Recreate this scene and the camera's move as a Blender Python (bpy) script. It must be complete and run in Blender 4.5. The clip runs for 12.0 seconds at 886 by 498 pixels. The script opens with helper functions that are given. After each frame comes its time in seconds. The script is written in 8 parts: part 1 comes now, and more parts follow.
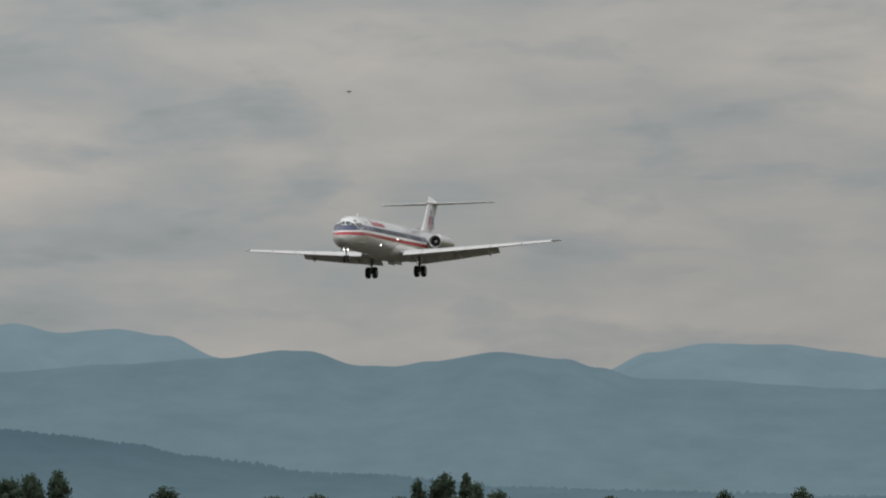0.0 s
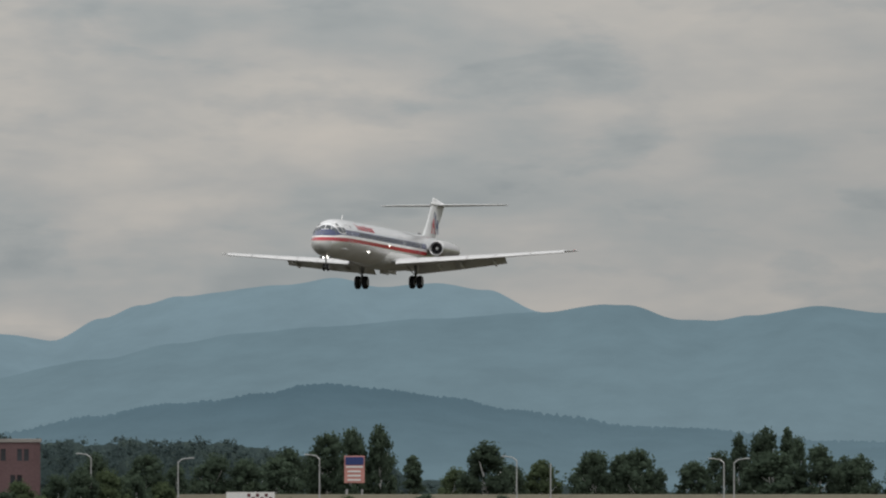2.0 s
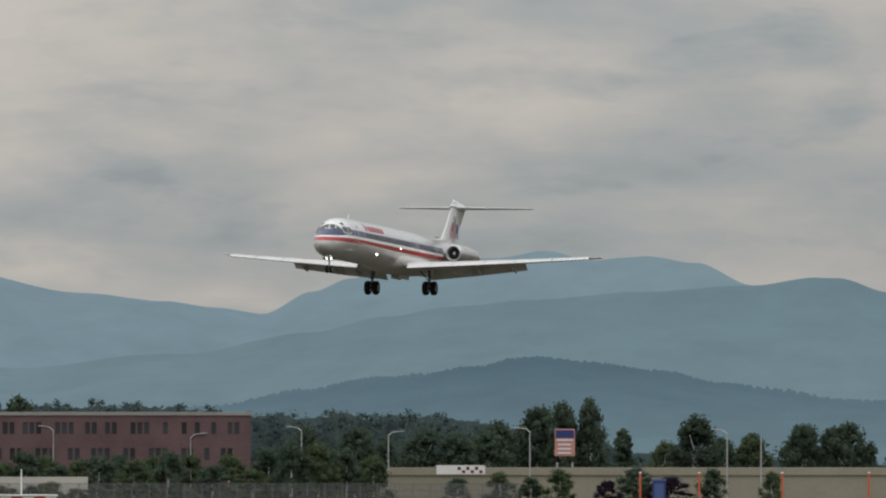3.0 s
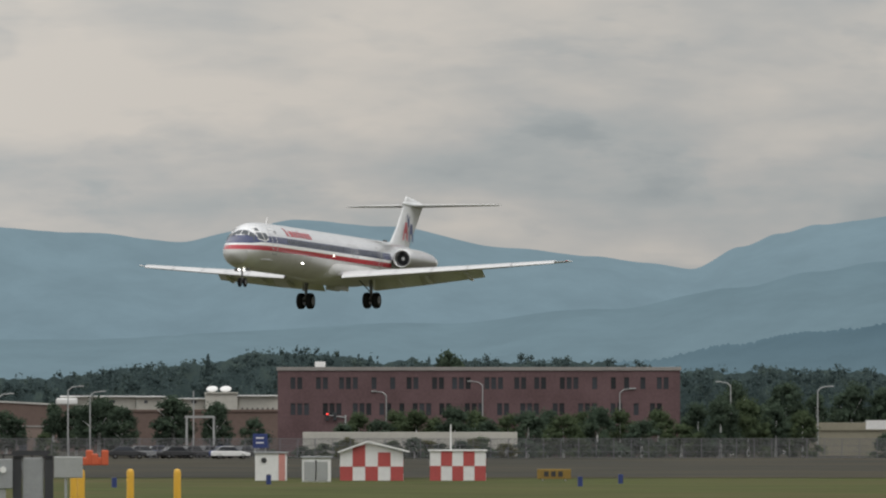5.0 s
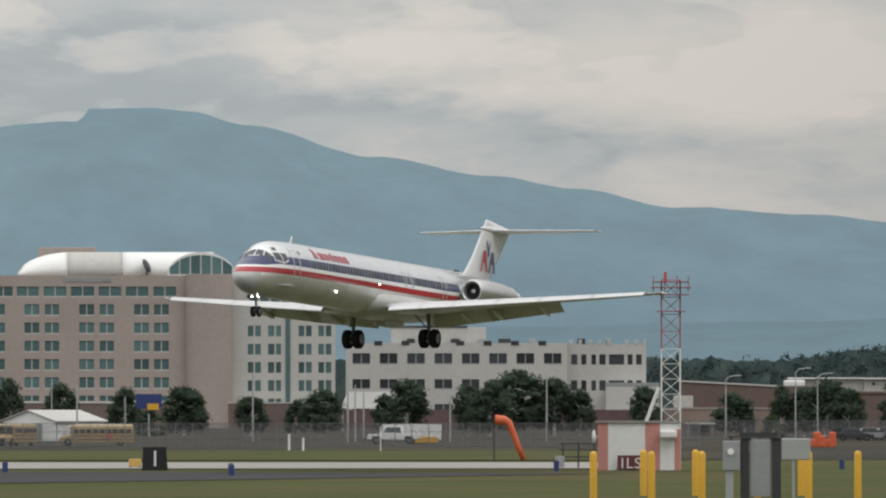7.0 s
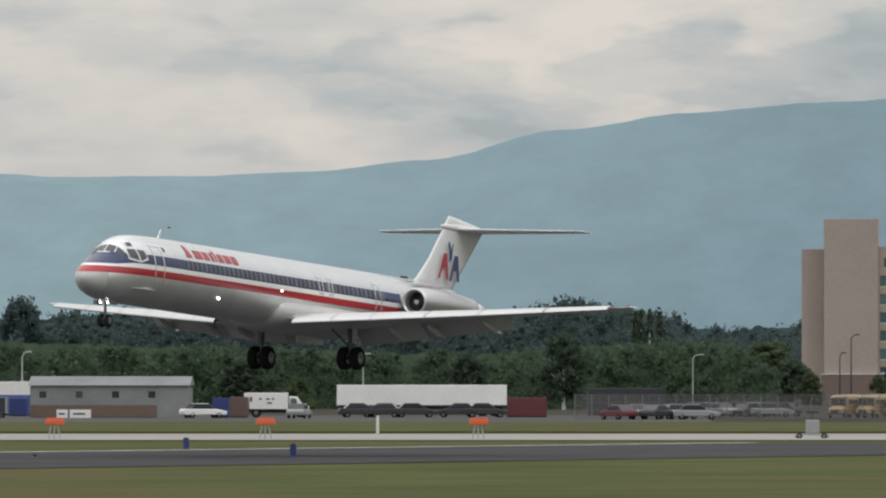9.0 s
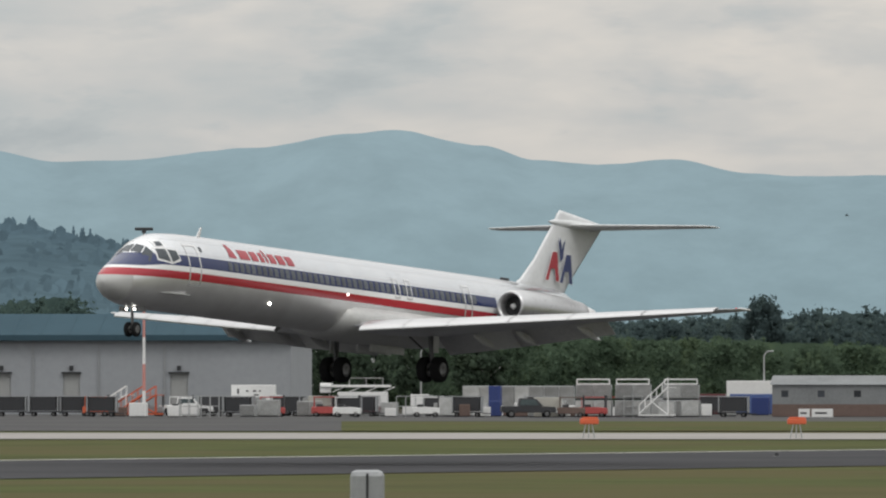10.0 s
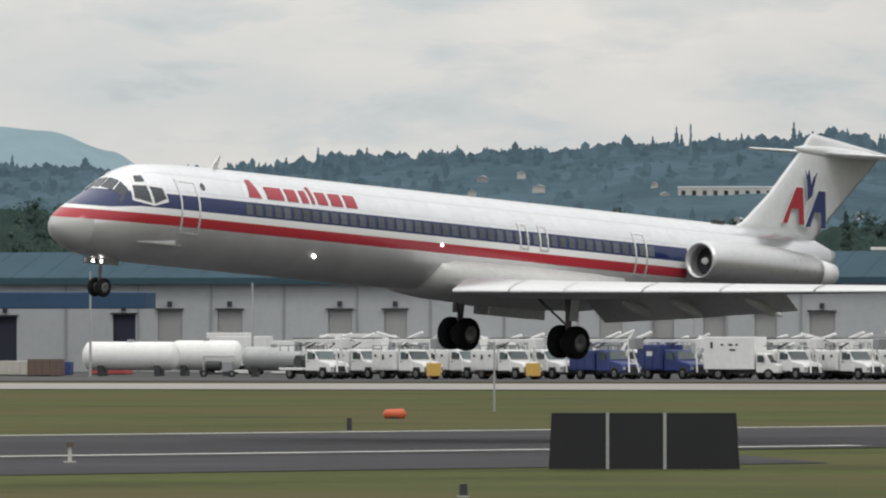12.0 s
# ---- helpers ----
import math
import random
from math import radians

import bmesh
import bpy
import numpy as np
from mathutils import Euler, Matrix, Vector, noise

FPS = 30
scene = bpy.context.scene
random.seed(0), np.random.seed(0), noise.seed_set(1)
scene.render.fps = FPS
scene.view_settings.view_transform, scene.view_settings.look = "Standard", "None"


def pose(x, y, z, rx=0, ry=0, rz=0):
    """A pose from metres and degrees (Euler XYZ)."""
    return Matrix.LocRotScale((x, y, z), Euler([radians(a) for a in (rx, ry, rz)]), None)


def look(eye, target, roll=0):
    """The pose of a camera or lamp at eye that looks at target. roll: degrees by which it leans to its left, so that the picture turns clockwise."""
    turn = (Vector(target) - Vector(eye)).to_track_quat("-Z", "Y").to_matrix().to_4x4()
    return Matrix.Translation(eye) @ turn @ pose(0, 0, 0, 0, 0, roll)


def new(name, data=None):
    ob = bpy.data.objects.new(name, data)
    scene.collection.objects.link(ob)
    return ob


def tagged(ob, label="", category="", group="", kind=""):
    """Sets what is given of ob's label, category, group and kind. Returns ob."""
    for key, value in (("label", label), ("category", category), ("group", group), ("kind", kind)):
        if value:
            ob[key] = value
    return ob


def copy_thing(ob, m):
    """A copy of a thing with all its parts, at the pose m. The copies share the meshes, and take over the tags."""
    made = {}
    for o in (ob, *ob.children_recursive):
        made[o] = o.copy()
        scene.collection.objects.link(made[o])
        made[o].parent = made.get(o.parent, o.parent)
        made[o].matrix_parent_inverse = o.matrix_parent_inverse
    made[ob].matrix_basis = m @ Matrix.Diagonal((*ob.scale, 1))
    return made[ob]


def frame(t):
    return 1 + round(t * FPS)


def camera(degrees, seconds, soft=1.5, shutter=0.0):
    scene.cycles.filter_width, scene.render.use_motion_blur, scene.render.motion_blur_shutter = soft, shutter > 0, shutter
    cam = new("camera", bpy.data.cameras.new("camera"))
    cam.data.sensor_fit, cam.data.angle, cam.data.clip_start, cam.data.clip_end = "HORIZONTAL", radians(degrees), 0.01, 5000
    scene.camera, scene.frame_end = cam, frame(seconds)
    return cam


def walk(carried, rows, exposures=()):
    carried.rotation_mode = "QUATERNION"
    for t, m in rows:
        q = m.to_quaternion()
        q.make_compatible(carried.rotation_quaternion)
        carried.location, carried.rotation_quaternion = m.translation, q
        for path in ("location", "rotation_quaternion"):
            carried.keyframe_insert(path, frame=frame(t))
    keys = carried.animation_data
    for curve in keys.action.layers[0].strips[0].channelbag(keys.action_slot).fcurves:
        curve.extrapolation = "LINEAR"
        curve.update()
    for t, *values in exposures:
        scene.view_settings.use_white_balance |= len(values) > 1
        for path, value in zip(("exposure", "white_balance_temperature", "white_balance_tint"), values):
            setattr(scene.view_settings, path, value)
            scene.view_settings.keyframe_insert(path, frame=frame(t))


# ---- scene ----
# The camera stands on a tripod 4 m above the field and pans left after the landing aircraft.
# Bearings are in degrees, anticlockwise from +x; the main runway runs along x.
EYE = 4.0
VIEW = [
    (0, 12.6600, 1.5026), (0.5, 13.0193, 1.4583), (1, 13.3966, 1.3876), (1.5, 13.7915, 1.3384),
    (2, 14.3061, 1.2675), (2.5, 14.8517, 1.2139), (3, 15.3843, 1.1299), (3.2, 15.5883, 1.1079),
    (4.8, 17.3242, 0.9170), (5, 17.5850, 0.8996), (5.5, 18.3514, 0.8620), (6, 19.3235, 0.8417),
    (6.5, 20.3405, 0.8272), (7, 21.3141, 0.8069), (7.5, 22.3079, 0.7258), (7.7, 22.6890, 0.6939),
    (9.3, 26.8974, 0.6650), (9.5, 27.6507, 0.6650), (10, 29.6790, 0.6563), (10.5, 32.0202, 0.5809),
    (11, 34.6715, 0.4361), (11.5, 37.3720, 0.4013), (12, 40.1623, 0.4114),
]

def sight(bearing, tilt):
    a, e = radians(bearing), radians(tilt)
    return (math.cos(a) * math.cos(e), math.sin(a) * math.cos(e), EYE + math.sin(e))


cam = camera(4.541, 12.0, soft=2.15)
walk(cam, [(t, look((0, 0, EYE), sight(b, e))) for t, b, e in VIEW],
     exposures=[(0, -0.24), (1.5, -0.14), (3.2, -0.08), (5.0, 0.0), (9.5, 0.06), (10.5, 0.07), (11, 0.11), (11.5, 0.18), (12, 0.12)])

# ---- light: a bright overcast sky with a weak, wide sun behind the clouds ----
SUN_BEARING, SUN_HEIGHT = 250.0, 48.0
sun = new("sun", bpy.data.lights.new("sun", "SUN"))
sun.data.energy, sun.data.angle, sun.data.color = 0.5, radians(14), (1.0, 0.96, 0.9)
sun.matrix_world = look((0, 0, 900), (-900 * math.cos(radians(SUN_BEARING)), -900 * math.sin(radians(SUN_BEARING)),
                                      900 - 900 * math.tan(radians(SUN_HEIGHT))))


class Nodes:
    """Short hand for building a node tree."""

    def __init__(self, tree):
        self.tree = tree
        tree.nodes.clear()

    def add(self, kind, operation="", data_type="", blend_type=""):
        node = self.tree.nodes.new(kind)
        if operation:
            node.operation = operation
        if data_type:
            node.data_type = data_type
        if blend_type:
            node.blend_type = blend_type
        return node

    def link(self, out, into):
        self.tree.links.new(out, into)

    def put(self, socket, value):
        if isinstance(value, bpy.types.NodeSocket):
            self.link(value, socket)
        else:
            socket.default_value = value

    def math(self, op, a, b=0.0, c=0.0):
        node = self.add("ShaderNodeMath", operation=op)
        for i, v in enumerate((a, b, c)):
            self.put(node.inputs[i], v)
        return node.outputs[0]

    def mix(self, fac, a, b):
        node = self.add("ShaderNodeMix", data_type="RGBA")
        self.put(node.inputs[0], fac)
        for i, v in ((6, a), (7, b)):
            self.put(node.inputs[i], (*v, 1) if isinstance(v, tuple) and len(v) == 3 else v)
        return node.outputs[2]

    def ramp(self, fac, stops):
        node = self.add("ShaderNodeValToRGB")
        e = node.color_ramp.elements
        while len(e) < len(stops):
            e.new(0.5)
        for el, (at, col) in zip(e, stops):
            el.position, el.color = at, (*col, 1) if len(col) == 3 else col
        self.put(node.inputs[0], fac)
        return node.outputs[0]

    def noise(self, vector, scale, detail=4.0, rough=0.55, distortion=0.0):
        node = self.add("ShaderNodeTexNoise")
        self.put(node.inputs["Vector"], vector)
        node.inputs["Scale"].default_value, node.inputs["Detail"].default_value = scale, detail
        node.inputs["Roughness"].default_value, node.inputs["Distortion"].default_value = rough, distortion
        return node.outputs[0]


def make_world():
    world = bpy.data.worlds.new("overcast")
    world.use_nodes = True
    scene.world = world
    n = Nodes(world.node_tree)
    way = n.add("ShaderNodeTexCoord").outputs["Generated"]
    sep = n.add("ShaderNodeSeparateXYZ")
    n.link(way, sep.inputs[0])
    x, y, z = sep.outputs
    azimuth = n.math("ARCTAN2", y, x)
    height = n.math("ARCSINE", z)
    # layers of stretched cloud
    def layer(sa, se, seed, detail, rough, distortion):
        comb = n.add("ShaderNodeCombineXYZ")
        n.link(n.math("MULTIPLY", azimuth, sa), comb.inputs[0])
        n.link(n.math("MULTIPLY", height, se), comb.inputs[1])
        comb.inputs[2].default_value = seed
        return n.noise(comb.outputs[0], 1.0, detail, rough, distortion)
    big = layer(11, 62, 3.1, 2, 0.5, 0.2)
    mid = layer(36, 120, 7.7, 4, 0.55, 0.15)
    fine = layer(95, 240, 1.3, 4, 0.55, 0.1)
    mass = n.math("ADD", n.math("MULTIPLY", big, 0.40), n.math("ADD", n.math("MULTIPLY", mid, 0.45), n.math("MULTIPLY", fine, 0.15)))
    depth = n.ramp(azimuth, [(0.21, (0.75,) * 3), (0.28, (1.1,) * 3), (0.47, (0.95,) * 3), (0.58, (0.55,) * 3), (0.68, (0.4,) * 3)])
    mass = n.math("ADD", 0.525, n.math("MULTIPLY", n.math("SUBTRACT", mass, 0.512), depth))
    # heaped clouds over the high summit, flat grey scraps lower down
    heap = layer(48, 130, 2.9, 5, 0.5, 0.1)
    high = n.ramp(height, [(0.018, (0, 0, 0)), (0.028, (1, 1, 1)), (0.05, (1, 1, 1)), (0.07, (0.3, 0.3, 0.3))])
    lump = n.ramp(heap, [(0.47, (0, 0, 0)), (0.52, (0.55, 0.55, 0.55)), (0.7, (0.95, 0.95, 0.95))])
    summit = n.ramp(azimuth, [(0.27, (0.08,) * 3), (0.33, (0.4,) * 3), (0.37, (1, 1, 1)), (0.44, (1, 1, 1)), (0.50, (0.15,) * 3)])
    scrap = n.ramp(layer(62, 190, 9.2, 5, 0.55, 0.2), [(0.54, (0, 0, 0)), (0.60, (0.035, 0.035, 0.035)), (0.72, (0.085, 0.085, 0.085))])
    mass = n.math("ADD", mass, n.math("MULTIPLY", n.math("MULTIPLY", lump, high), n.math("MULTIPLY", summit, 0.17)))
    mass = n.math("SUBTRACT", mass, scrap)
    cloud = n.ramp(mass, [(0.39, (0.31, 0.34, 0.355)), (0.46, (0.38, 0.40, 0.405)), (0.515, (0.44, 0.438, 0.43)), (0.57, (0.50, 0.482, 0.458)), (0.65, (0.572, 0.534, 0.492))])
    # the deck is brighter towards larger bearings and overhead
    bright = n.ramp(azimuth, [(0.20, (0.42,) * 3), (0.25, (0.46,) * 3), (0.29, (0.455,) * 3), (0.32, (0.475,) * 3), (0.36, (0.525,) * 3), (0.39, (0.57,) * 3), (0.50, (0.59,) * 3), (0.58, (0.615,) * 3), (0.70, (0.71,) * 3)])
    gain = n.math("MULTIPLY", bright, 2.0)
    over = n.math("ADD", gain, n.math("MULTIPLY", n.math("MAXIMUM", z, 0.0), 2.6))
    deck = n.add("ShaderNodeVectorMath", operation="SCALE")
    n.link(cloud, deck.inputs[0])
    n.link(over, deck.inputs["Scale"])
    sky = n.add("ShaderNodeTexSky")
    sky.sky_type, sky.sun_disc = "NISHITA", False
    sky.sun_elevation, sky.sun_rotation = radians(SUN_HEIGHT), radians(90 - SUN_BEARING)
    clear = n.add("ShaderNodeVectorMath", operation="SCALE")
    n.link(sky.outputs[0], clear.inputs[0])
    clear.inputs["Scale"].default_value = 0.08
    both = n.mix(0.92, clear.outputs[0], deck.outputs[0])
    back = n.add("ShaderNodeBackground")
    n.link(both, back.inputs[0])
    back.inputs[1].default_value = 1.0
    n.link(back.outputs[0], n.add("ShaderNodeOutputWorld").inputs[0])


make_world()


# ---- materials ----
def material(name, color, rough=0.7, metal=0.0, vary=0.15, scale=1.0, bump=0.0, second=None, coat=0.0, glow=0.0, island=False, spread=0.0):
    """A surface with two scales of variation in metres; second is the colour of its stains or patches."""
    m = bpy.data.materials.new(name)
    m.use_nodes = True
    n = Nodes(m.node_tree)
    at = n.add("ShaderNodeTexCoord").outputs["Object"]
    coarse, grain = n.noise(at, 0.35 * scale, 3), n.noise(at, 5.0 * scale, 5, 0.65)
    dark = tuple(max(0.0, c * (1 - 1.6 * vary)) for c in color)
    light = tuple(min(1.0, c * (1 + 1.2 * vary)) for c in color)
    col = n.ramp(n.math("ADD", n.math("MULTIPLY", coarse, 0.55), n.math("MULTIPLY", grain, 0.45)), [(0.3, dark), (0.5, color), (0.7, light)])
    if second:
        patch = n.ramp(n.noise(at, 0.13 * scale, 4, 0.6), [(0.45, (0, 0, 0)), (0.62, (1, 1, 1))])
        col = n.mix(patch, col, second)
    if island:
        geo = n.add("ShaderNodeNewGeometry").outputs["Random Per Island"]
        tint = n.math("ADD", 1 - spread, n.math("MULTIPLY", geo, 2 * spread))
        sc = n.add("ShaderNodeVectorMath", operation="SCALE")
        n.link(col, sc.inputs[0])
        n.link(tint, sc.inputs["Scale"])
        col = sc.outputs[0]
    elif spread:
        rnd = n.add("ShaderNodeObjectInfo").outputs["Random"]
        sc = n.add("ShaderNodeVectorMath", operation="SCALE")
        n.link(col, sc.inputs[0])
        n.link(n.math("ADD", 1 - spread, n.math("MULTIPLY", rnd, 2 * spread)), sc.inputs["Scale"])
        col = sc.outputs[0]
    b = n.add("ShaderNodeBsdfPrincipled")
    n.link(col, b.inputs["Base Color"])
    n.put(b.inputs["Roughness"], n.math("ADD", rough - 0.08, n.math("MULTIPLY", grain, 0.16)))
    b.inputs["Metallic"].default_value = metal
    b.inputs["Coat Weight"].default_value = coat
    if rough >= 0.8:
        b.inputs["Specular IOR Level"].default_value = 0.04
    if bump:
        bp = n.add("ShaderNodeBump")
        bp.inputs["Strength"].default_value, bp.inputs["Distance"].default_value = 0.6, bump
        n.link(grain, bp.inputs["Height"])
        n.link(bp.outputs[0], b.inputs["Normal"])
    if glow:
        n.link(col, b.inputs["Emission Color"])
        b.inputs["Emission Strength"].default_value = glow
    n.link(b.outputs[0], n.add("ShaderNodeOutputMaterial").inputs[0])
    return m


def haze_material(name, low, high, z0, z1, grain=0.03, contrast=0.06, left=None, island=False):
    """Far ridges and hill: a glowing backdrop with the haze painted into its colour."""
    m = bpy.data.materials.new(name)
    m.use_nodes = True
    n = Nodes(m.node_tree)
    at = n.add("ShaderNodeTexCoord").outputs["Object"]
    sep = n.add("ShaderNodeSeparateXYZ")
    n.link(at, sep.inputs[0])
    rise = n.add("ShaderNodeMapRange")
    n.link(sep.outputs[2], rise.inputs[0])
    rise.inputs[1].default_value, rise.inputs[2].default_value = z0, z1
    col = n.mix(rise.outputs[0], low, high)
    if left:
        # the painted haze pales towards larger bearings
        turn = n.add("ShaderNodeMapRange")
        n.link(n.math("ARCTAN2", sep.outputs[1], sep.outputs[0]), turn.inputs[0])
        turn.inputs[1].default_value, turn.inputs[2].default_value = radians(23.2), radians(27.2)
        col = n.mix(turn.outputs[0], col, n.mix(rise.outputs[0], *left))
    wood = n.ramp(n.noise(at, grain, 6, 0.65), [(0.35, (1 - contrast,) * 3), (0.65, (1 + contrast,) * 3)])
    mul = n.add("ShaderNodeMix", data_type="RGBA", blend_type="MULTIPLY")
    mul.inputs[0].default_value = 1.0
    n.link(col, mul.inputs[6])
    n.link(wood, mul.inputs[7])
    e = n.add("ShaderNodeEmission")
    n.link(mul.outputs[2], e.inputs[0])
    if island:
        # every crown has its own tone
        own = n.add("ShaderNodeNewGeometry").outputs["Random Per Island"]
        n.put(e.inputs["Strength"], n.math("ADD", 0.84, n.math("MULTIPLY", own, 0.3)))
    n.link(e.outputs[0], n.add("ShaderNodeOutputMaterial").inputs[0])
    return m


GRASS = material("grass", (0.066, 0.076, 0.026), 0.9, vary=0.32, scale=0.22, second=(0.084, 0.075, 0.033))
SCRUB = material("scrub", (0.046, 0.045, 0.038), 0.95, vary=0.35, scale=0.15, second=(0.066, 0.058, 0.040))
ASPHALT = material("asphalt", (0.055, 0.055, 0.059), 0.85, vary=0.2, scale=0.4, second=(0.046, 0.046, 0.049))
CONCRETE = material("concrete", (0.30, 0.285, 0.27), 0.85, vary=0.12, scale=0.2)
APRON = material("apron", (0.075, 0.074, 0.076), 0.85, vary=0.2, scale=0.2, second=(0.092, 0.09, 0.088))
PAINT = material("white_line", (0.62, 0.62, 0.58), 0.7, vary=0.2, scale=1.0)
WHITE = material("white_paint", (0.78, 0.78, 0.77), 0.4, vary=0.08, scale=0.6)
CREAM = material("cream_wall", (0.50, 0.485, 0.44), 0.8, vary=0.1, scale=0.3)
BRICK = material("brick", (0.15, 0.098, 0.102), 0.85, vary=0.2, scale=0.6)
TAN = material("tan_wall", (0.39, 0.335, 0.305), 0.8, vary=0.08, scale=0.2)
PALE = material("pale_wall", (0.51, 0.50, 0.475), 0.8, vary=0.08, scale=0.2)
GLASS_DARK = material("dark_glass", (0.045, 0.05, 0.06), 0.15, vary=0.2, scale=0.4, spread=0.5)
TRUCKGLASS = material("truck_glass", (0.08, 0.105, 0.11), 0.08, vary=0.2, scale=0.5, spread=0.5)
GLASS_GREEN = material("green_glass", (0.085, 0.155, 0.16), 0.15, vary=0.2, scale=0.4, spread=0.4)
GREY = material("grey_metal", (0.32, 0.33, 0.34), 0.5, metal=0.3, vary=0.12, scale=1.0)
STEEL = material("galvanised", (0.42, 0.43, 0.43), 0.45, metal=0.5, vary=0.1, scale=1.0)
DARK = material("dark_metal", (0.035, 0.036, 0.04), 0.5, vary=0.2, scale=1.0)
BLACK = material("black_board", (0.010, 0.010, 0.014), 0.6, vary=0.15, scale=1.0)
RED = material("red_paint", (0.44, 0.08, 0.075), 0.5, vary=0.12, scale=1.0)
PINK = material("faded_red_paint", (0.55, 0.25, 0.22), 0.6, vary=0.1, scale=1.0)
ORANGE = material("orange_paint", (0.60, 0.115, 0.045), 0.5, vary=0.1, scale=1.0)
OCHRE = material("weathered_ochre", (0.27, 0.17, 0.035), 0.6, vary=0.25, scale=1.0)
OCHRE_BRIGHT = material("dull_yellow_paint", (0.58, 0.36, 0.09), 0.55, vary=0.15, scale=1.0)
YELLOW = material("yellow_paint", (0.68, 0.38, 0.03), 0.5, vary=0.08, scale=1.0)
BLUE = material("blue_paint", (0.025, 0.045, 0.17), 0.5, vary=0.12, scale=1.0)
SHEDGREY = material("dull_shed_wall", (0.31, 0.325, 0.345), 0.75, vary=0.1, scale=0.25)
ROOFBLUE = material("blue_grey_roof", (0.05, 0.088, 0.112), 0.85, metal=0.0, vary=0.1, scale=0.3)
WALLGREY = material("warehouse_wall", (0.43, 0.45, 0.465), 0.7, vary=0.08, scale=0.25)
MAROON = material("maroon_paint", (0.13, 0.03, 0.035), 0.6, vary=0.15, scale=1.0)
def leaf_material(name, color, spread, vary=0.25):
    """Foliage: sprays that reflect and let light through, each with a tone of its own."""
    m = bpy.data.materials.new(name)
    m.use_nodes = True
    n = Nodes(m.node_tree)
    at = n.add("ShaderNodeTexCoord").outputs["Object"]
    patch = n.noise(at, 0.22, 3, 0.6)
    col = n.ramp(patch, [(0.3, tuple(c * (1 - vary) for c in color)), (0.5, color), (0.72, (color[0] * (1 + 1.5 * vary), color[1] * (1 + 1.2 * vary), color[2] * (1 + 0.5 * vary)))])
    own = n.math("ADD", n.math("MULTIPLY", n.add("ShaderNodeNewGeometry").outputs["Random Per Island"], 2 * spread),
                 n.math("MULTIPLY", n.add("ShaderNodeObjectInfo").outputs["Random"], 0.24))
    tint = n.add("ShaderNodeVectorMath", operation="SCALE")
    n.link(col, tint.inputs[0])
    n.link(n.math("ADD", 0.88 - spread, own), tint.inputs["Scale"])
    solid, clear = n.add("ShaderNodeBsdfDiffuse"), n.add("ShaderNodeBsdfTranslucent")
    mixer = n.add("ShaderNodeMixShader")
    mixer.inputs[0].default_value = 0.42
    for k, node in enumerate((solid, clear)):
        n.link(tint.outputs[0], node.inputs[0])
        n.link(node.outputs[0], mixer.inputs[1 + k])
    n.link(mixer.outputs[0], n.add("ShaderNodeOutputMaterial").inputs[0])
    return m


LEAF = leaf_material("leaf", (0.076, 0.107, 0.076), 0.2)
LEAF_PALE = leaf_material("pale_leaf", (0.088, 0.118, 0.066), 0.2)
# the next two leaf colours have the blue of distance haze mixed in
LEAF_HAZE = leaf_material("hazy_far_leaf", (0.084, 0.120, 0.122), 0.12)
LEAF_HILL_HAZE = leaf_material("hazy_hill_foot_leaf", (0.066, 0.102, 0.094), 0.12)
LEAF_WOOD = leaf_material("woodland_leaf", (0.082, 0.120, 0.080), 0.15)
LEAF_YELLOW = leaf_material("yellow_leaf", (0.12, 0.12, 0.045), 0.2)
LEAF_PURPLE = leaf_material("purple_leaf", (0.036, 0.022, 0.038), 0.25)
BARK = material("bark", (0.040, 0.033, 0.027), 0.95, vary=0.3, scale=1.5)
TYRE = material("tyre", (0.018, 0.018, 0.019), 0.8, vary=0.2, scale=2.0)
# the hill's forest glows and carries painted haze, paler at its foot
HAZE_FOREST = haze_material("hazy_hill_forest", (0.104, 0.156, 0.182), (0.084, 0.131, 0.158), 5, 65, 0.02, 0.2)
HAZE_TREE = haze_material("hazy_hill_tree", (0.094, 0.143, 0.168), (0.073, 0.114, 0.140), 5, 65, 0.03, 0.2, island=True)



# ---- helpers for shapes ----
def spot(bearing, distance, z=0.0):
    a = radians(bearing)
    return Vector((distance * math.cos(a), distance * math.sin(a), z))


def facing(bearing, distance, turn=0.0, z=0.0):
    """A pose at a bearing and distance whose x runs to the right across the sight and whose y runs away."""
    p = spot(bearing, distance, z)
    return pose(p.x, p.y, p.z, 0, 0, bearing - 90 + turn)


FIELD = 26.0   # bearing of the normal to the crossing runway and the apron


def lane(bearing, depth, turn=0.0, z=0.0):
    """A pose on the line that runs parallel to the crossing runway at that depth; x along the line to the right."""
    p = spot(bearing, depth / math.cos(radians(bearing - FIELD)), z)
    return pose(p.x, p.y, p.z, 0, 0, FIELD - 90 + turn)


def thing(name, label, category, m=None, group="", kind=""):
    ob = new(name)
    ob.empty_display_size = 0.2
    if m is not None:
        ob.matrix_basis = m
    return tagged(ob, label, category, group, kind)


def finish(bm, name, smooth=False):
    bmesh.ops.recalc_face_normals(bm, faces=bm.faces)
    me = bpy.data.meshes.new(name)
    bm.to_mesh(me)
    bm.free()
    if smooth:
        me.polygons.foreach_set("use_smooth", [True] * len(me.polygons))
    return me


